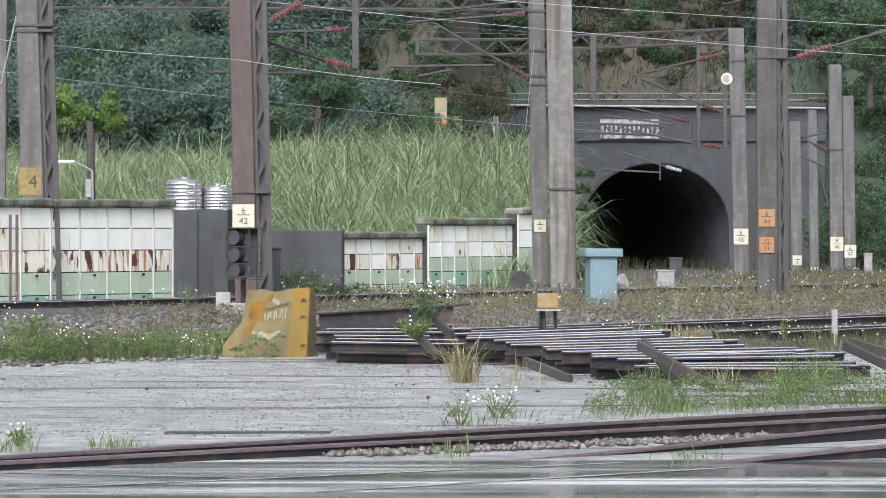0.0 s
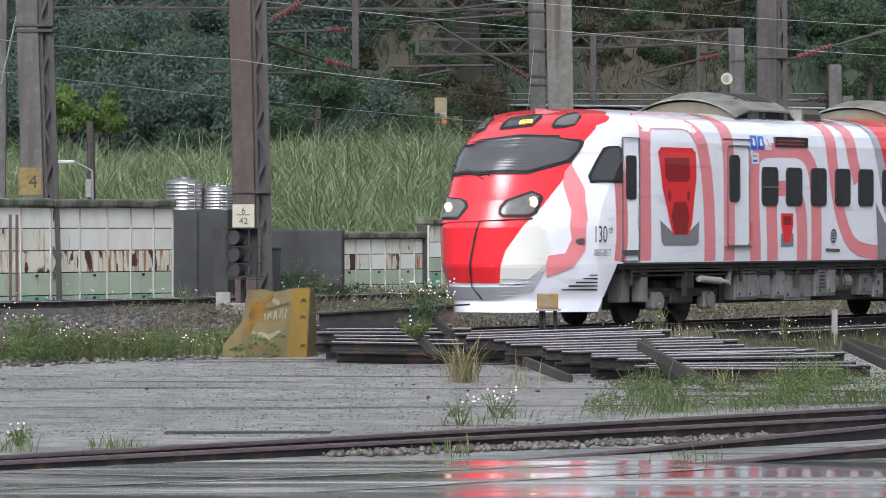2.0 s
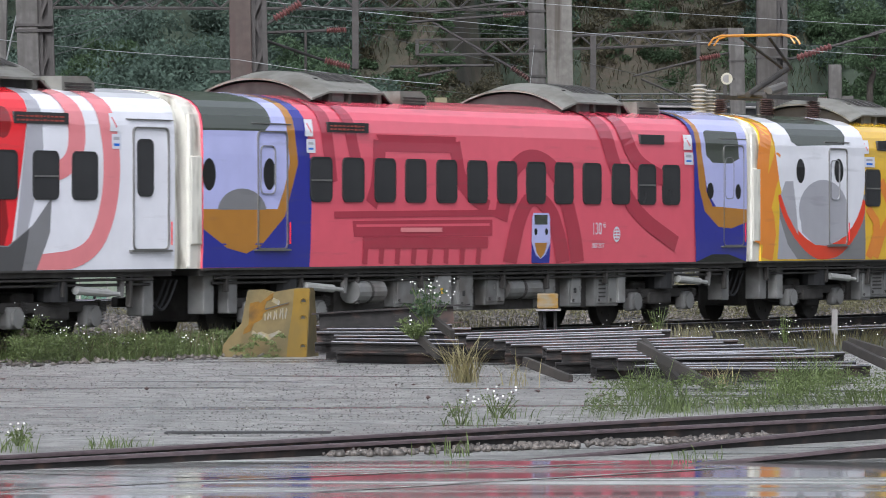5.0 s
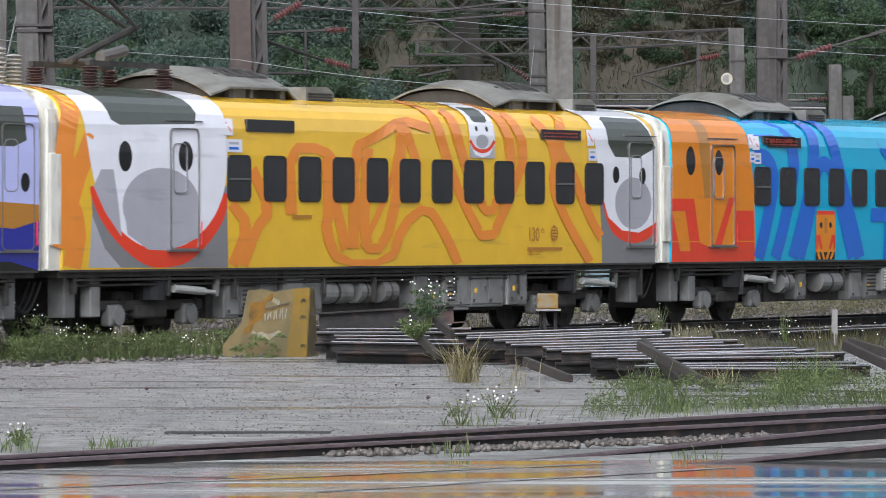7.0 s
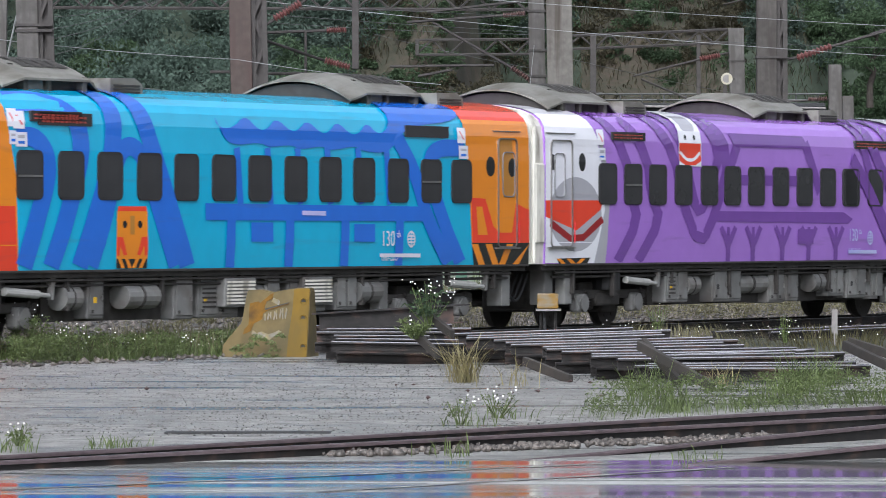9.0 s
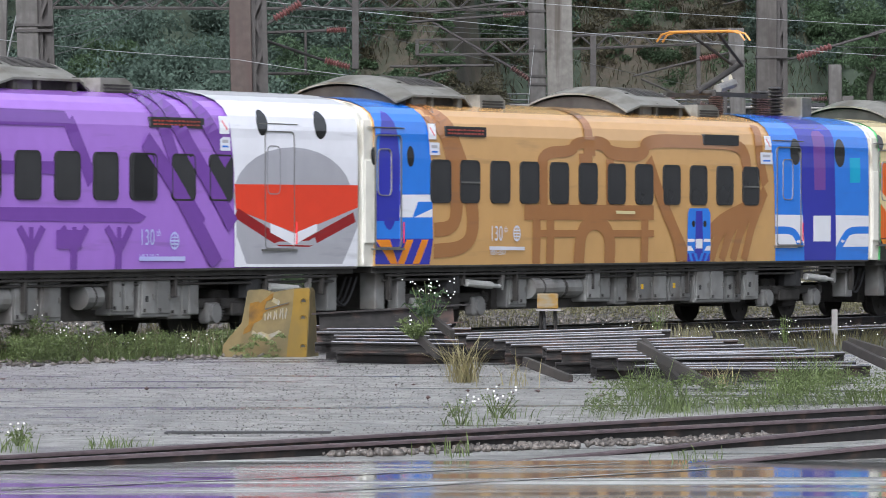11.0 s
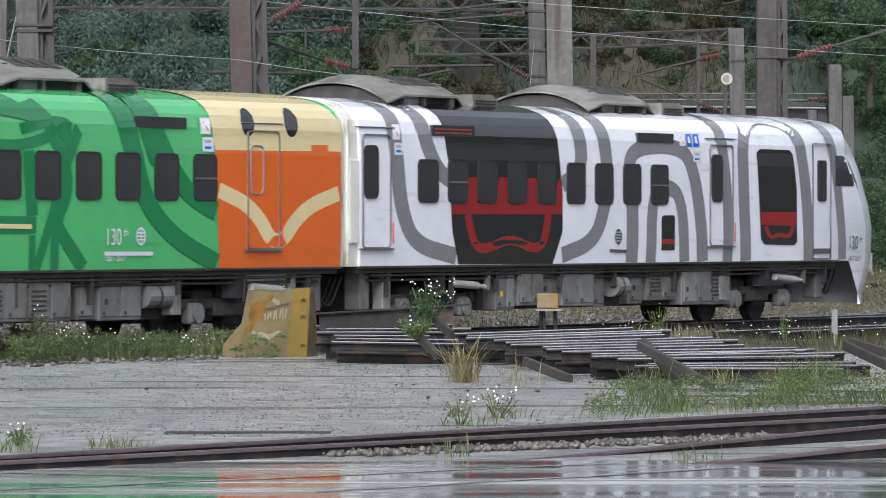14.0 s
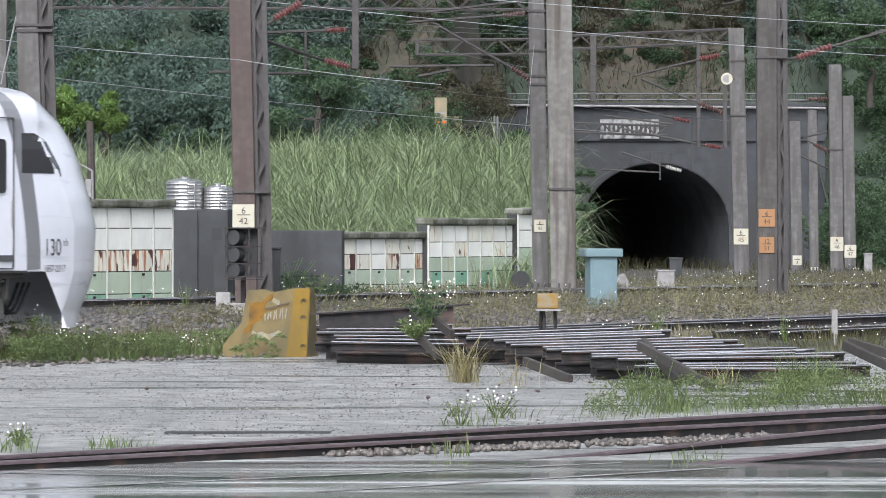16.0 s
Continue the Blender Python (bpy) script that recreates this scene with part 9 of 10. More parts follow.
disc(c, "disc", BLACK, 16.41, 3.40, 0.17, 0.20)
disc(c, "disc", BLACK, 18.22, 3.39, 0.20, 0.22)
stroke(c, "stripe", DPURP, 0.36, 0.28, [(13.47, 3.89), (13.99, 3.19), (14.91, 2.37), (15.50, 1.79)], 1)
stroke(c, "stripe", DPURP, 0.36, 0.28, [(12.95, 3.09), (13.77, 2.45), (14.60, 1.62), (15.06, 1.17)], 1)
stroke(c, "stripe", DPURP, 0.36, 0.28, [(14.33, 3.89), (14.91, 3.21), (15.37, 2.79)], 1)
windows(c, [12.94, 14.05, 15.15], [])
door(c, 16.47, 17.39, 16.54, 16.95, 1)
fill(c, "sticker", WHITE, [(15.11, 3.21), (15.11, 3.48), (15.40, 3.48), (15.40, 3.21)], 0)
fill(c, "sticker_mark", SALMON, [(15.17, 3.411), (15.21, 3.425), (15.36, 3.280), (15.31, 3.266)], 0)
fill(c, "sticker", STICKER, [(15.12, 2.95), (15.12, 3.16), (15.42, 3.16), (15.42, 2.95)], 0)
fill(c, "sticker_bar", LGREY, [(15.18, 3.07), (15.18, 3.12), (15.36, 3.12), (15.36, 3.07)], 0)
fill(c, "sticker_bar", BLUE, [(15.18, 3.00), (15.18, 3.03), (15.36, 3.03), (15.36, 3.00)], 0)
led_board(c, 13.10, 14.66, 3.28, 3.44, 1)
c = CARS[5]
fill(c, "panel", SKY, [(0.02, 3.893), (1.63, 3.893), (1.78, 3.461), (1.91, 2.625), (1.94, 1.569), (0.02, 1.574)], 0)
disc(c, "disc", INDIGO, 0.47, 2.69, 0.36, 0.97)
fill(c, "panel", WHITE, [(0.02, 2.294), (1.92, 2.307), (1.92, 1.929), (0.02, 1.926)], 0)
fill(c, "panel", SKY, [(0.02, 2.179), (0.02, 2.180), (0.02, 1.910), (0.02, 2.048)], 0)
fill(c, "panel", SKY, [(1.92, 2.189), (1.43, 2.187), (1.23, 1.911), (1.92, 2.072)], 0)
fill(c, "panel", INDIGO, [(0.02, 2.362), (0.86, 2.367), (0.80, 1.869), (0.02, 1.869)], 0)
disc(c, "disc", BLACK, -0.04, 2.92, 0.09, 0.15)
disc(c, "disc", BLACK, 1.18, 2.93, 0.12, 0.17)
fill(c, "panel", INDIGO, [(0.02, 1.582), (1.94, 1.577), (1.84, 1.150), (0.02, 1.164)], 0)
fill(c, "slash", AMBER, [(0.02, 1.565), (0.02, 1.565), (0.02, 1.169), (0.02, 1.171)], 0)
fill(c, "slash", AMBER, [(0.02, 1.564), (0.48, 1.564), (0.76, 1.166), (0.53, 1.167)], 0)
fill(c, "slash", AMBER, [(1.04, 1.562), (1.27, 1.562), (0.99, 1.164), (0.76, 1.166)], 0)
fill(c, "slash", AMBER, [(1.55, 1.561), (1.78, 1.561), (1.50, 1.161), (1.27, 1.162)], 0)
door(c, -0.01, 0.86, 0.07, 0.53, 1)
fill(c, "panel", SKY, [(14.89, 3.893), (19.42, 3.893), (19.42, 2.790), (19.42, 1.135), (15.21, 1.135), (15.13, 2.750)], 0)
fill(c, "panel", WHITE, [(15.19, 2.001), (19.42, 1.990), (19.42, 1.390), (15.19, 1.376)], 0)
stroke(c, "stripe", SKY, 0.3, 0.14, [(15.19, 1.71), (15.91, 1.71), (16.16, 1.58), (16.37, 1.34)])
stroke(c, "stripe", SKY, 0.3, 0.14, [(19.42, 1.71), (18.54, 1.71), (18.28, 1.57), (18.02, 1.34)])
fill(c, "panel", INDIGO, [(16.16, 3.893), (17.81, 3.893), (17.92, 1.135), (16.50, 1.135)], 0)
fill(c, "panel", WHITE, [(16.87, 1.985), (17.66, 1.986), (17.66, 1.494), (16.87, 1.496)], 0)
fill(c, "panel", DPURP, [(16.87, 3.528), (17.00, 3.589), (17.30, 3.594), (17.42, 3.518), (17.42, 2.477), (16.92, 2.474)], 0)
disc(c, "disc", BLACK, 16.08, 3.19, 0.23, 0.25)
disc(c, "disc", BLACK, 18.09, 3.19, 0.24, 0.27)
fill(c, "hatch", CYAN, [(18.54, 3.100), (19.02, 3.106), (19.02, 2.627), (18.54, 2.623)], 0)
door(c, 15.24, 16.31, 15.50, 15.95, 1)
stroke(c, "stripe", BROWN, 0.42, 0.24, [(1.81, 3.71), (2.44, 3.31), (2.67, 2.63), (2.78, 2.04), (2.59, 1.75), (1.97, 1.72)])
stroke(c, "stripe", BROWN, 0.42, 0.24, [(2.12, 3.89), (2.67, 3.22), (3.23, 2.38), (3.36, 1.70), (2.99, 1.41), (1.97, 1.37)])
stroke(c, "stripe", BROWN, 0.4, 0.2, [(5.79, 2.75), (5.89, 3.06), (6.92, 3.08), (7.05, 3.22), (7.44, 3.25)])
stroke(c, "stripe", BROWN, 0.3, 0.28, [(7.58, 3.89), (7.58, 3.35)])
fill(c, "panel", BROWN, [(7.40, 3.344), (7.79, 3.350), (7.82, 3.020), (7.37, 3.014)], 0)
stroke(c, "stripe", BROWN, 0.4, 0.24, [(7.79, 3.25), (8.21, 3.22), (8.37, 3.06), (9.73, 3.04), (9.76, 3.32), (11.97, 3.32), (13.83, 3.31), (13.97, 2.74)])
stroke(c, "stripe", BROWN, 0.5, 0.28, [(7.44, 3.05), (7.44, 2.14)])
stroke(c, "stripe", BROWN, 0.4, 0.28, [(6.54, 2.85), (6.62, 2.14)])
stroke(c, "stripe", BROWN, 0.3, 0.28, [(8.37, 2.96), (8.37, 2.15)])
stroke(c, "stripe", BROWN, 0.3, 0.28, [(5.86, 2.75), (5.86, 2.14)])
fill(c, "panel", BROWN, [(5.15, 2.152), (10.09, 2.154), (10.09, 1.898), (5.15, 1.892)], 0)
fill(c, "panel", BROWN, [(5.49, 1.718), (7.23, 1.717), (7.23, 1.592), (5.49, 1.596)], 0)
fill(c, "panel", BROWN, [(8.37, 1.716), (10.09, 1.715), (10.09, 1.587), (8.37, 1.590)], 0)
stroke(c, "stripe", BROWN, 0.28, 0.28, [(5.60, 1.89), (5.60, 1.14)])
stroke(c, "stripe", BROWN, 0.28, 0.28, [(6.11, 1.89), (6.11, 1.14)])
stroke(c, "stripe", BROWN, 0.28, 0.28, [(9.73, 1.90), (9.73, 1.14)])
stroke(c, "stripe", BROWN, 0.4, 0.28, [(7.19, 1.14), (7.23, 1.70), (7.79, 1.92), (8.37, 1.68), (8.37, 1.14)])
stroke(c, "stripe", BROWN, 0.34, 0.28, [(9.87, 2.97), (10.46, 2.15), (11.02, 1.60), (11.21, 1.14)])
stroke(c, "stripe", BROWN, 0.3, 0.28, [(10.28, 2.43), (10.84, 1.79), (11.50, 1.14)])
stroke(c, "stripe", BROWN, 0.26, 0.28, [(14.73, 2.46), (14.12, 1.79), (13.83, 1.14)])
stroke(c, "stripe", BROWN, 0.26, 0.28, [(14.57, 2.38), (13.69, 1.79), (13.35, 1.14)])
stroke(c, "stripe", BROWN, 0.26, 0.28, [(14.41, 2.30), (13.25, 1.79), (12.88, 1.14)])
stroke(c, "stripe", BROWN, 0.26, 0.28, [(14.24, 2.23), (12.82, 1.79), (12.42, 1.14)])
stroke(c, "stripe", BROWN, 0.26, 0.28, [(14.08, 2.15), (12.40, 1.79), (11.95, 1.14)])
stroke(c, "stripe", BROWN, 0.3, 0.28, [(14.49, 3.65), (14.45, 3.12), (14.73, 2.56)])
portrait(c, 11.44, 12.4, 1.145, 2.12, "blue")
windows(c, [2.19, 3.20, 4.28, 5.34, 6.44, 7.53, 8.62, 9.71, 10.81, 11.91, 13.01, 14.11], [1, 11])
fill(c, "sticker", WHITE, [(1.77, 3.22), (1.77, 3.48), (2.03, 3.48), (2.03, 3.22)], 0)
fill(c, "sticker_mark", SALMON, [(1.82, 3.414), (1.86, 3.428), (1.99, 3.287), (1.95, 3.273)], 0)
fill(c, "sticker", STICKER, [(1.80, 2.96), (1.80, 3.17), (2.14, 3.17), (2.14, 2.96)], 0)
fill(c, "sticker_bar", LGREY, [(1.87, 3.08), (1.87, 3.13), (2.07, 3.13), (2.07, 3.08)], 0)
fill(c, "sticker_bar", BLUE, [(1.87, 3.00), (1.87, 3.03), (2.07, 3.03), (2.07, 3.00)], 0)
fill(c, "sticker", WHITE, [(14.71, 3.21), (14.71, 3.47), (14.99, 3.47), (14.99, 3.21)], 0)
fill(c, "sticker_mark", SALMON, [(14.76, 3.407), (14.81, 3.421), (14.95, 3.276), (14.91, 3.262)], 0)
fill(c, "sticker", STICKER, [(14.51, 2.94), (14.51, 3.16), (15.03, 3.16), (15.03, 2.94)], 0)
fill(c, "sticker_bar", LGREY, [(14.61, 3.07), (14.61, 3.12), (14.93, 3.12), (14.93, 3.07)], 0)
fill(c, "sticker_bar", BLUE, [(14.61, 2.99), (14.61, 3.02), (14.93, 3.02), (14.93, 2.99)], 0)
led_board(c, 2.36, 3.79, 3.28, 3.45, 1)
led_board(c, 12.13, 13.61, 3.27, 3.46, 0)
numeral(c, 3.89, 1.56, STICKER, 0.36)
emblem(c, 4.85, 1.66, STICKER)
fill(c, "name_bar", CREAM, [(8.57, 2.058), (9.32, 2.051), (9.32, 1.997), (8.57, 2.004)], 0)
fill(c, "number_bar", STICKER, [(3.87, 1.444), (5.14, 1.431), (5.14, 1.371), (3.87, 1.385)], 0)
c = CARS[6]
fill(c, "panel", CREAM, [(0.00, 3.893), (1.33, 3.893), (1.58, 3.400), (1.72, 2.992), (0.00, 2.983)], 0)
fill(c, "panel", BRICK, [(0.00, 3.016), (1.68, 3.018), (1.89, 2.400), (1.92, 1.525), (0.00, 1.530)], 0)
stroke(c, "stripe", CREAM, 0.34, 0.2, [(-0.26, 2.47), (0.29, 2.22), (0.62, 1.92), (1.12, 2.35), (1.82, 2.59)])
fill(c, "panel", BLACK, [(0.00, 1.548), (1.90, 1.543), (1.79, 1.135), (0.00, 1.136)], 0)
fill(c, "slash", AMBER, [(0.00, 1.531), (0.00, 1.530), (0.00, 1.143), (0.00, 1.144)], 0)
fill(c, "slash", AMBER, [(0.00, 1.529), (0.51, 1.529), (0.77, 1.139), (0.55, 1.141)], 0)
fill(c, "slash", AMBER, [(1.03, 1.527), (1.25, 1.527), (0.99, 1.138), (0.77, 1.139)], 0)
fill(c, "slash", AMBER, [(1.51, 1.526), (1.73, 1.526), (1.47, 1.135), (1.25, 1.136)], 0)
disc(c, "disc", BLACK, 0.03, 3.42, 0.13, 0.15)
disc(c, "disc", BLACK, 0.88, 3.40, 0.14, 0.16)
door(c, -0.11, 0.75, 0.02, 0.39, 1)
fill(c, "panel", CREAM, [(15.12, 3.893), (18.79, 3.893), (19.25, 3.444), (19.25, 2.959), (15.38, 2.919)], 0)
fill(c, "panel", BRICK, [(15.36, 2.959), (19.25, 2.980), (19.25, 1.135), (15.49, 1.135)], 0)
stroke(c, "stripe", CREAM, 0.4, 0.24, [(15.47, 2.34), (16.54, 2.07), (17.22, 1.38), (18.00, 2.05), (19.17, 2.31)])
disc(c, "disc", BLACK, 16.36, 3.40, 0.20, 0.22)
disc(c, "disc", BLACK, 17.70, 3.42, 0.21, 0.23)
fill(c, "hatch", BRICK, [(18.30, 3.073), (18.84, 3.079), (18.84, 2.615), (18.30, 2.611)], 0)
door(c, 16.32, 17.31, 16.41, 16.81, 1)
stroke(c, "stripe", DGREEN, 0.46, 0.28, [(2.60, 3.89), (2.43, 3.11), (2.63, 2.40), (2.38, 1.79), (1.99, 1.44)])
stroke(c, "stripe", DGREEN, 0.46, 0.28, [(3.39, 3.89), (3.29, 2.85), (3.15, 2.05), (2.63, 1.52), (2.12, 1.22)])
stroke(c, "stripe", DGREEN, 0.5, 0.28, [(3.85, 1.16), (4.06, 2.33), (4.65, 2.94), (5.28, 3.09), (6.10, 2.84), (6.65, 2.25), (6.90, 1.14)])
stroke(c, "stripe", DGREEN, 0.45, 0.28, [(4.47, 1.16), (4.59, 2.06), (5.28, 2.58), (5.97, 2.20), (6.34, 1.15)])
fill(c, "smoke_shape", DGREEN, [(6.19, 3.306), (6.60, 3.229), (7.12, 3.237), (7.69, 3.412), (8.49, 3.893), (9.23, 3.893), (9.98, 3.573), (10.38, 3.647), (10.82, 3.368), (10.22, 3.311), (9.47, 3.394), (8.84, 3.338), (8.07, 3.018), (7.12, 2.896), (6.38, 2.924), (6.30, 3.115)], 0)
stroke(c, "stripe", DGREEN, 0.34, 0.16, [(8.17, 2.80), (8.75, 2.99), (9.82, 2.94), (10.58, 3.07), (11.33, 3.29), (10.62, 3.34), (9.92, 3.19)])
stroke(c, "stripe", DGREEN, 0.3, 0.28, [(10.12, 2.88), (10.22, 1.93)])
stroke(c, "stripe", DGREEN, 0.3, 0.28, [(7.12, 1.14), (7.12, 2.43), (6.84, 2.80)])
fill(c, "panel", DGREEN, [(7.59, 1.946), (10.32, 1.922), (10.32, 1.675), (7.59, 1.677)], 0)
stroke(c, "stripe", DGREEN, 0.16, 0.28, [(7.97, 2.72), (7.97, 1.14)])
stroke(c, "stripe", DGREEN, 0.16, 0.28, [(10.22, 1.65), (10.22, 1.14)])
stroke(c, "stripe", DGREEN, 0.22, 0.28, [(10.66, 3.27), (11.33, 2.46), (10.82, 1.79), (10.82, 1.14)])
stroke(c, "stripe", DGREEN, 0.22, 0.28, [(11.48, 3.23), (10.62, 1.98), (11.64, 1.14)])
stroke(c, "stripe", DGREEN, 0.18, 0.28, [(11.03, 2.46), (10.32, 1.14)])
stroke(c, "stripe", DGREEN, 0.2, 0.28, [(11.03, 3.23), (11.33, 2.94)])
stroke(c, "stripe", DGREEN, 0.5, 0.28, [(12.51, 3.89), (12.93, 3.06), (13.27, 2.18), (14.16, 1.59), (15.43, 1.21)])
stroke(c, "stripe", DGREEN, 0.5, 0.28, [(13.27, 3.89), (13.69, 3.07), (14.49, 2.29), (15.38, 2.01)])
stroke(c, "stripe", DGREEN, 0.3, 0.28, [(12.99, 3.89), (13.37, 3.16), (13.63, 2.77)])
portrait(c, 4.88, 5.73, 1.145, 2.01, "cream")
windows(c, [2.12, 3.13, 4.18, 5.26, 6.32, 7.40, 8.48, 9.57, 10.63, 11.74, 12.83, 13.93, 15.05], [1, 12])
fill(c, "sticker", WHITE, [(1.72, 3.19), (1.72, 3.44), (1.95, 3.44), (1.95, 3.19)], 0)
fill(c, "sticker_mark", SALMON, [(1.77, 3.374), (1.80, 3.388), (1.92, 3.250), (1.88, 3.237)], 0)
fill(c, "sticker", STICKER, [(1.75, 2.92), (1.75, 3.13), (2.07, 3.13), (2.07, 2.92)], 0)
fill(c, "sticker_bar", LGREY, [(1.82, 3.04), (1.82, 3.09), (2.01, 3.09), (2.01, 3.04)], 0)
fill(c, "sticker_bar", BLUE, [(1.82, 2.96), (1.82, 3.00), (2.01, 3.00), (2.01, 2.96)], 0)
fill(c, "sticker", WHITE, [(14.92, 3.20), (14.92, 3.45), (15.21, 3.45), (15.21, 3.20)], 0)
fill(c, "sticker_mark", SALMON, [(14.98, 3.387), (15.02, 3.401), (15.16, 3.261), (15.12, 3.247)], 0)
fill(c, "sticker", STICKER, [(14.97, 2.93), (14.97, 3.15), (15.30, 3.15), (15.30, 2.93)], 0)
fill(c, "sticker_bar", LGREY, [(15.03, 3.06), (15.03, 3.11), (15.23, 3.11), (15.23, 3.06)], 0)
fill(c, "sticker_bar", BLUE, [(15.03, 2.97), (15.03, 3.01), (15.23, 3.01), (15.23, 2.97)], 0)
led_board(c, 2.28, 3.69, 3.26, 3.44, 0)
led_board(c, 13.06, 14.51, 3.27, 3.44, 0)
numeral(c, 12.18, 1.52, STICKER, 0.36)
emblem(c, 13.18, 1.63, STICKER)
fill(c, "name_bar", CREAM, [(9.23, 1.817), (10.18, 1.808), (10.18, 1.741), (9.23, 1.751)], 0)
fill(c, "number_bar", STICKER, [(12.16, 1.402), (13.52, 1.397), (13.52, 1.338), (12.16, 1.344)], 0)
c = CARS[7]
stroke(c, "stripe", GREY, 0.46, 0.28, [(0.92, 3.89), (1.07, 2.99), (1.23, 2.05), (1.69, 1.48), (3.12, 1.28)])
stroke(c, "stripe", GREY, 0.46, 0.28, [(1.77, 3.89), (2.12, 3.09), (2.53, 2.66), (3.20, 2.47)])
fill(c, "black_panel", BLACK, [(2.56, 3.893), (6.47, 3.893), (6.78, 3.249), (6.95, 2.337), (6.95, 1.697), (6.60, 1.135), (3.20, 1.145), (2.97, 1.700), (2.86, 2.752), (2.69, 3.362)], 0)
fill(c, "red_shape", DRED, [(3.46, 2.599), (3.82, 2.602), (3.96, 2.231), (4.52, 2.225), (4.61, 2.609), (4.93, 2.612), (5.05, 2.236), (5.59, 2.230), (5.67, 2.609), (5.98, 2.603), (6.09, 2.223), (6.66, 2.226), (6.78, 2.610), (6.93, 2.520), (6.93, 1.989), (2.97, 1.981), (2.93, 2.226), (3.44, 2.229)], 0)
stroke(c, "stripe", DRED, 0.24, 0.16, [(3.51, 1.98), (3.75, 1.43), (4.24, 1.40), (5.03, 1.59), (5.84, 1.39), (6.25, 1.46), (6.42, 1.99)])
stroke(c, "stripe", GREY, 0.46, 0.28, [(7.34, 3.89), (7.71, 3.08), (7.53, 2.71), (6.93, 2.50)])
stroke(c, "stripe", GREY, 0.46, 0.28, [(8.28, 3.89), (8.66, 3.00), (8.58, 2.16), (8.15, 1.51), (6.93, 1.28)])
stroke(c, "stripe", GREY, 0.46, 0.28, [(9.62, 1.14), (9.64, 2.35), (9.43, 2.96), (9.97, 3.22), (11.57, 3.23), (12.07, 2.85), (12.38, 1.98), (12.48, 1.14)])
stroke(c, "stripe", GREY, 0.4, 0.28, [(10.37, 1.14), (10.41, 2.36), (10.96, 2.53), (11.61, 2.32), (11.73, 1.14)])
stroke(c, "stripe", GREY, 0.4, 0.28, [(13.10, 3.89), (13.38, 2.96), (13.52, 2.18), (13.52, 1.14)])
stroke(c, "stripe", GREY, 0.46, 0.28, [(14.30, 1.14), (14.18, 2.48), (14.13, 3.60), (15.34, 3.89), (16.54, 3.65), (16.83, 2.80), (16.99, 1.99), (17.06, 1.14)])
stroke(c, "stripe", GREY, 0.36, 0.28, [(17.83, 3.89), (18.28, 2.81), (18.53, 1.79), (18.58, 1.14)])
fill(c, "picture", BLACK, [(14.75, 3.151), (14.90, 3.222), (16.17, 3.219), (16.34, 3.142), (16.50, 2.492), (16.52, 1.489), (16.39, 1.429), (15.08, 1.443), (14.93, 1.543)], 0)
fill(c, "panel", DRED, [(14.93, 2.047), (16.48, 2.051), (16.48, 1.790), (14.93, 1.810)], 0)
stroke(c, "stripe", DRED, 0.16, 0.08, [(15.12, 1.79), (15.34, 1.55), (15.73, 1.64), (16.17, 1.57), (16.34, 1.79)])
fill(c, "picture", BLACK, [(10.78, 1.941), (10.86, 1.979), (11.26, 1.980), (11.32, 1.942), (11.32, 1.350), (10.78, 1.352)], 0)
fill(c, "panel", DRED, [(10.78, 1.552), (11.32, 1.550), (11.32, 1.464), (10.78, 1.466)], 0)
windows(c, [2.13, 3.16, 4.18, 5.26, 6.34, 7.44, 8.51, 9.60, 10.69], [1, 8])
door(c, -0.06, 0.87, 0.02, 0.43, 1)
door(c, 12.75, 13.73, 12.85, 13.25, 1)
crew_door(c, 17.21, 18.03)
fill(c, "cab_side_window", GLASS, [(18.24, 2.554), (18.24, 3.135), (18.58, 3.139), (18.97, 3.021), (19.35, 2.634), (19.35, 2.511)], 0)
fill(c, "sticker", WHITE, [(0.95, 3.20), (0.95, 3.45), (1.20, 3.45), (1.20, 3.20)], 0)
fill(c, "sticker_mark", SALMON, [(1.00, 3.390), (1.04, 3.403), (1.16, 3.263), (1.12, 3.250)], 0)
fill(c, "sticker", STICKER, [(1.00, 2.95), (1.00, 3.15), (1.28, 3.15), (1.28, 2.95)], 0)
fill(c, "sticker_bar", LGREY, [(1.06, 3.07), (1.06, 3.11), (1.22, 3.11), (1.22, 3.07)], 0)
fill(c, "sticker_bar", BLUE, [(1.06, 2.99), (1.06, 3.03), (1.22, 3.03), (1.22, 2.99)], 0)
fill(c, "sticker", BLUE, [(11.79, 3.23), (11.79, 3.46), (12.01, 3.46), (12.01, 3.23)], 0)
fill(c, "sticker_mark", WHITE, [(11.86, 3.298), (11.88, 3.413), (11.92, 3.414), (11.96, 3.288)], 0)
fill(c, "sticker", BLUE, [(12.07, 3.23), (12.07, 3.46), (12.32, 3.46), (12.32, 3.23)], 0)
fill(c, "sticker_mark", WHITE, [(12.15, 3.295), (12.17, 3.416), (12.22, 3.417), (12.26, 3.285)], 0)
fill(c, "sticker", WHITE, [(11.51, 3.23), (11.51, 3.45), (11.73, 3.45), (11.73, 3.23)], 0)
fill(c, "sticker_mark", SALMON, [(11.55, 3.397), (11.58, 3.409), (11.69, 3.284), (11.66, 3.272)], 0)
fill(c, "sticker", STICKER, [(12.07, 2.95), (12.07, 3.15), (12.38, 3.15), (12.38, 2.95)], 0)
fill(c, "sticker_bar", LGREY, [(12.13, 3.07), (12.13, 3.11), (12.32, 3.11), (12.32, 3.07)], 0)
fill(c, "sticker_bar", BLUE, [(12.13, 2.99), (12.13, 3.02), (12.32, 3.02), (12.32, 2.99)], 0)
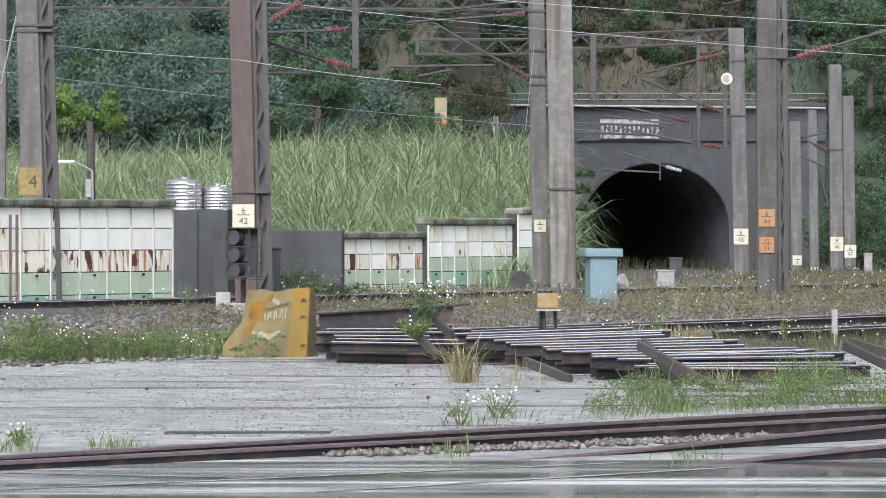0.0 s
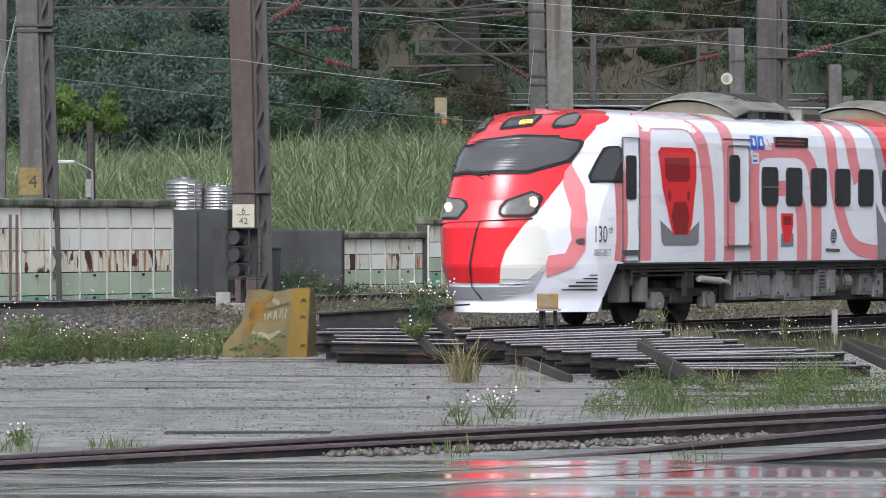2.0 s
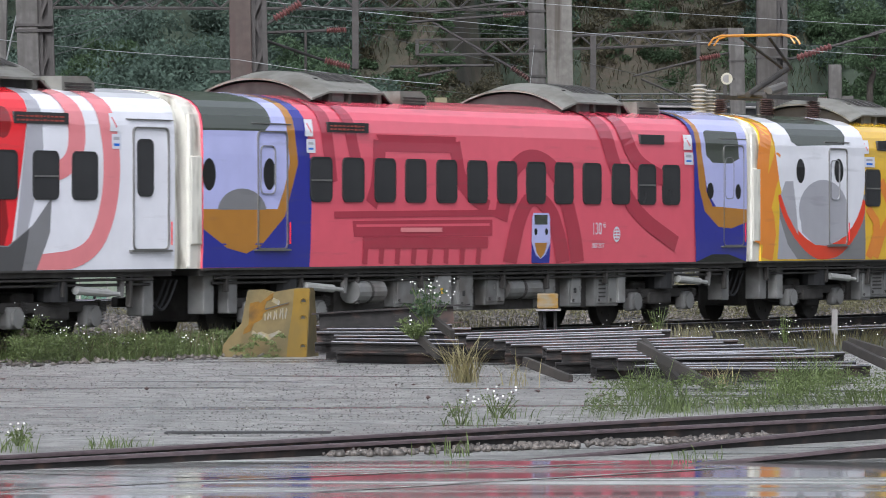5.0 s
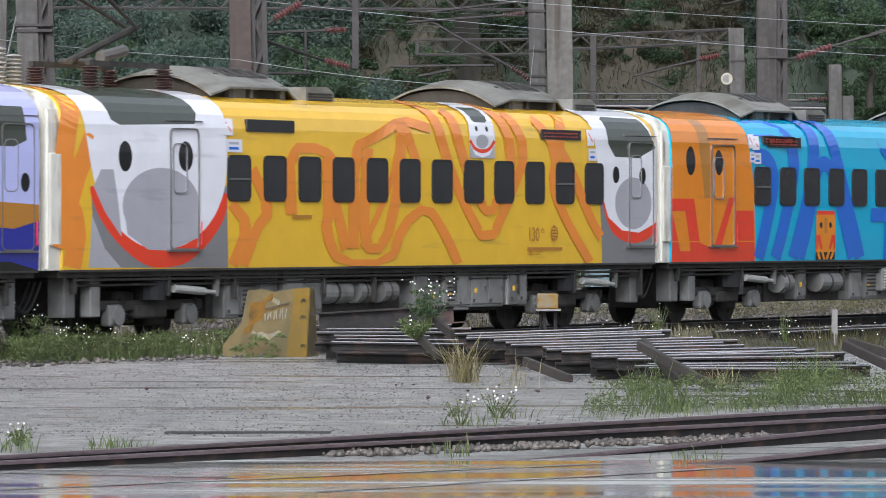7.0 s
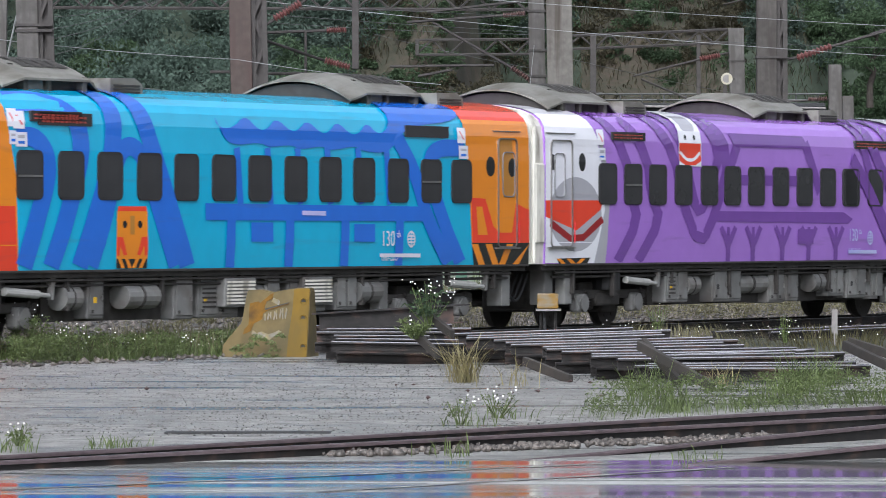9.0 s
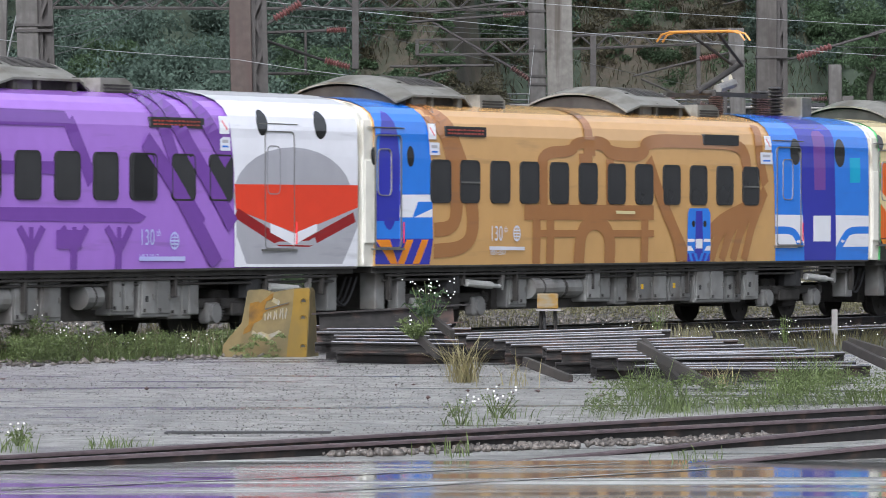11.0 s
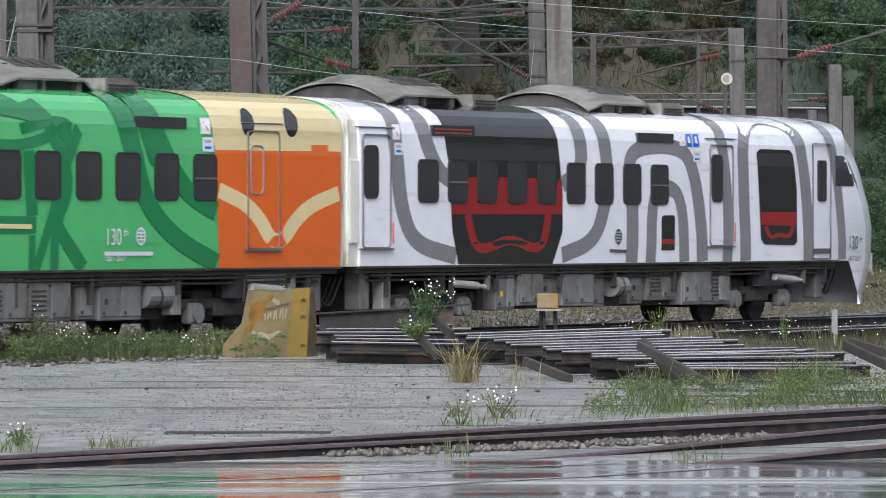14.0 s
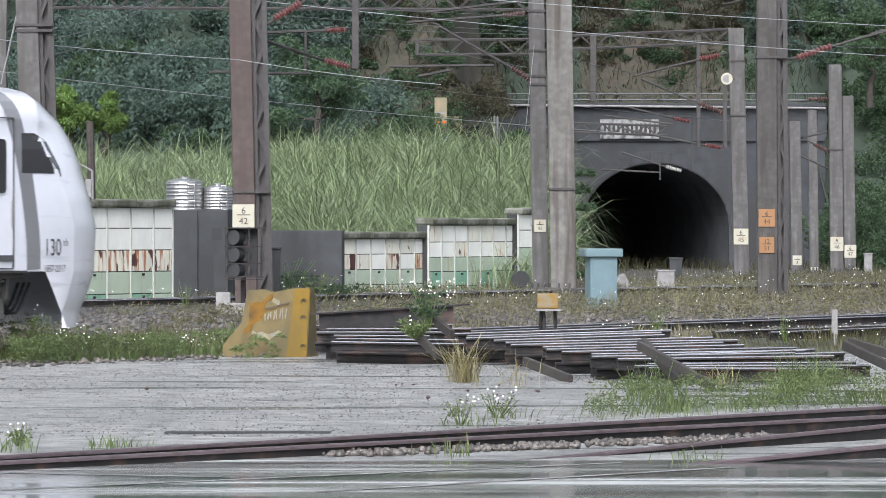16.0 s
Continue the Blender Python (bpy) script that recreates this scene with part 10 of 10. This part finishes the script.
led_board(c, 2.27, 3.74, 3.28, 3.46, 1)
led_board(c, 9.82, 11.26, 3.28, 3.45, 0)
numeral(c, 18.83, 1.37, DGREY, 0.36)
emblem(c, 9.06, 1.60, DGREY)
fill(c, "number_bar", DGREY, [(8.72, 1.379), (9.39, 1.367), (9.39, 1.311), (8.72, 1.323)], 0)
nose_fill("red_mask", RED, [(-1.54, 0.80), (-1.40, 1.36), (-1.18, 1.79), (-1.00, 2.17), (-0.84, 2.71), (-0.82, 3.18), (-0.66, 3.56), (0.28, 3.83), (-1.34, 3.87), (-3.70, 3.87), (-3.70, 3.84), (-3.70, 3.74), (-3.12, 3.39), (-2.90, 3.00), (-2.88, 2.56), (-2.88, 2.17), (-2.88, 1.76), (-2.64, 1.31), (-2.68, 0.74)], 0.012, "")
nose_fill("salmon_band", SALMON, [(-0.84, 2.87), (-0.58, 2.42), (-0.42, 1.91), (-0.44, 1.36), (-0.62, 1.07), (-0.96, 0.89), (-0.92, 1.27), (-0.72, 1.31), (-0.64, 1.56), (-0.68, 2.06), (-0.86, 2.51), (-0.88, 2.74)], 0.016, "")
nose_fill("coupler_cover", CREAMW, [(-1.10, 1.91), (-0.94, 1.71), (-0.90, 1.36), (-0.94, 1.12), (-1.16, 0.87), (-1.54, 0.80), (-1.40, 1.36), (-1.18, 1.79)], 0.02, "")
nose_fill("coupler_cover", CREAMW, [(-2.88, 1.76), (-2.88, 1.51), (-2.90, 1.12), (-2.92, 0.86), (-2.68, 0.74), (-2.64, 1.31)], 0.02, "")
nose_fill("lower_fairing", LGREY, [(-2.92, 0.87), (-2.68, 0.74), (-1.54, 0.79), (-1.18, 0.86), (-0.94, 1.05), (-1.16, 0.67), (-1.58, 0.52), (-2.12, 0.52), (-2.62, 0.52), (-2.94, 0.64)], 0.024, "")
nose_fill("cover_seam", RUBBER, [(-2.88, 1.79), (-2.32, 1.85), (-1.74, 1.87), (-1.10, 1.92), (-1.10, 1.89), (-1.72, 1.85), (-2.32, 1.82), (-2.88, 1.76)], 0.03, "")
nose_fill("centre_seam", RUBBER, [(-1.76, 1.86), (-1.74, 1.86), (-1.80, 1.60), (-1.88, 1.22), (-1.98, 0.75), (-1.88, 0.52), (-1.92, 0.52), (-2.00, 0.75), (-1.92, 1.22), (-1.84, 1.60)], 0.03, "")
nose_fill("windscreen_seal", RUBBER, [(-2.90, 2.77), (-2.90, 3.00), (-2.92, 3.18), (-2.20, 3.29), (-1.60, 3.38), (-1.12, 3.37), (-0.82, 3.30), (-0.78, 3.25), (-0.80, 3.08), (-0.84, 2.90), (-1.26, 2.68), (-1.70, 2.65), (-2.88, 2.65), (-2.88, 2.70)], 0.02, "")
nose_fill("windscreen", SCREEN, [(-2.90, 2.79), (-2.90, 2.98), (-2.90, 3.13), (-2.16, 3.24), (-1.56, 3.32), (-1.10, 3.31), (-0.84, 3.25), (-0.84, 3.09), (-0.90, 2.94), (-1.28, 2.74), (-1.72, 2.71), (-2.74, 2.70), (-2.88, 2.74)], 0.034, "wide dark windscreen")
nose_fill("headlamp_seal", RUBBER, [(-1.52, 2.00), (-1.52, 2.11), (-1.46, 2.23), (-1.18, 2.40), (-1.06, 2.33), (-1.02, 2.26), (-1.06, 2.00), (-1.14, 1.93), (-1.46, 1.93)], 0.02, "")
nose_fill("headlamp", LAMPGLASS, [(-1.48, 2.01), (-1.48, 2.09), (-1.42, 2.20), (-1.16, 2.35), (-1.08, 2.29), (-1.10, 2.03), (-1.16, 1.98), (-1.44, 1.97)], 0.03, "lit headlamp behind clear glass")
nose_fill("headlamp_seal", RUBBER, [(-2.88, 2.07), (-2.88, 2.24), (-2.64, 2.32), (-2.16, 2.27), (-2.02, 2.21), (-1.98, 2.11), (-2.12, 1.89), (-2.66, 1.88)], 0.02, "")
nose_fill("headlamp", LAMPGLASS, [(-2.88, 2.07), (-2.88, 2.21), (-2.56, 2.28), (-2.16, 2.24), (-2.06, 2.18), (-2.04, 2.12), (-2.14, 1.94), (-2.62, 1.93)], 0.03, "lit headlamp behind clear glass")
nose_fill("headlamp_bulb", LENS, [(-1.08, 2.20), (-1.08, 2.15), (-1.10, 2.11), (-1.12, 2.11), (-1.16, 2.15), (-1.16, 2.20), (-1.18, 2.25), (-1.16, 2.28), (-1.12, 2.28), (-1.10, 2.25)], 0.04, "")
nose_fill("headlamp_bulb", LENS, [(-2.28, 2.11), (-2.30, 2.06), (-2.32, 2.03), (-2.40, 2.03), (-2.46, 2.06), (-2.52, 2.11), (-2.52, 2.16), (-2.46, 2.19), (-2.38, 2.19), (-2.32, 2.16)], 0.04, "")
nose_fill("marker_seal", RUBBER, [(-1.30, 3.52), (-1.34, 3.68), (-1.22, 3.77), (-1.04, 3.80), (-0.92, 3.72), (-0.98, 3.54), (-1.12, 3.49), (-1.24, 3.48)], 0.02, "")
nose_fill("marker_lamp", LAMPGLASS, [(-1.26, 3.54), (-1.28, 3.66), (-1.18, 3.72), (-1.00, 3.75), (-0.96, 3.71), (-1.00, 3.57), (-1.14, 3.53)], 0.03, "")
nose_fill("marker_seal", RUBBER, [(-3.24, 3.46), (-3.70, 3.66), (-3.70, 3.73), (-3.10, 3.73), (-2.62, 3.67), (-2.36, 3.46), (-2.56, 3.42), (-3.20, 3.43)], 0.02, "")
nose_fill("marker_lamp", LAMPGLASS, [(-3.30, 3.48), (-3.70, 3.64), (-3.44, 3.69), (-2.88, 3.69), (-2.68, 3.66), (-2.44, 3.50), (-2.62, 3.46)], 0.03, "")
nose_fill("display_seal", RUBBER, [(-2.08, 3.48), (-2.26, 3.70), (-1.76, 3.77), (-1.60, 3.68), (-1.56, 3.52), (-2.04, 3.46)], 0.02, "")
nose_fill("front_display", GLASS, [(-2.04, 3.52), (-2.14, 3.67), (-1.70, 3.72), (-1.60, 3.56), (-2.02, 3.50)], 0.03, "")
nose_fill("display_text", LEDY, [(-1.82, 3.55), (-1.88, 3.62), (-1.84, 3.63), (-1.78, 3.55)], 0.04, "")
nose_fill("display_text", LEDY, [(-1.76, 3.55), (-1.82, 3.62), (-1.80, 3.63), (-1.72, 3.56)], 0.04, "")
nose_fill("display_text", LEDY, [(-1.70, 3.56), (-1.78, 3.63), (-1.74, 3.64), (-1.68, 3.57)], 0.04, "")
nose_fill("display_text", LEDY, [(-1.66, 3.56), (-1.72, 3.63), (-1.70, 3.64), (-1.62, 3.57)], 0.04, "")
nose_fill("cab_side_seal", RUBBER, [(-0.60, 2.66), (-0.58, 2.91), (-0.54, 3.16), (-0.46, 3.20), (-0.26, 3.20), (-0.18, 3.15), (0.44, 2.58), (0.40, 2.55), (-0.54, 2.54)], 0.02, "")
nose_fill("cab_side_window", GLASS, [(-0.56, 2.65), (-0.54, 2.90), (-0.50, 3.13), (-0.44, 3.16), (-0.30, 3.16), (-0.24, 3.12), (0.32, 2.61), (0.28, 2.59), (-0.52, 2.58)], 0.03, "")
nose_fill("vent_slot", INK, [(-0.38, 0.94), (-0.16, 0.94), (-0.18, 0.92), (-0.40, 0.92)], 0.03, "")
nose_fill("vent_slot", INK, [(-0.50, 0.88), (-0.20, 0.88), (-0.20, 0.85), (-0.52, 0.86)], 0.03, "")
nose_fill("vent_slot", INK, [(-0.62, 0.82), (-0.20, 0.81), (-0.22, 0.79), (-0.62, 0.79)], 0.03, "")
nose_fill("vent_slot", INK, [(-0.72, 0.76), (-0.22, 0.75), (-0.24, 0.73), (-0.72, 0.73)], 0.03, "")
nose_fill("vent_slot", INK, [(-0.82, 0.69), (-0.26, 0.69), (-0.26, 0.66), (-0.82, 0.67)], 0.03, "")
nose_fill("steel_cap", STEEL, [(-0.58, 1.56), (-0.48, 1.58), (-0.46, 1.52), (-0.48, 1.46), (-0.56, 1.47), (-0.60, 1.52)], 0.03, "")


def motions():
    for k, car in enumerate(CARS):
        walk(car, [(t / 2, rail_frame(103.6 + CAR_PITCH * k - distance(t / 2), 44.37, RAIL_TOP)) for t in range(33)])
    for w in WHEELS:
        x = w.location.x
        walk(w, [(i / FPS, pose(x, 0, 0.43, 0, -math.degrees(distance(i / FPS) / 0.43), 0)) for i in range(481)])


motions()
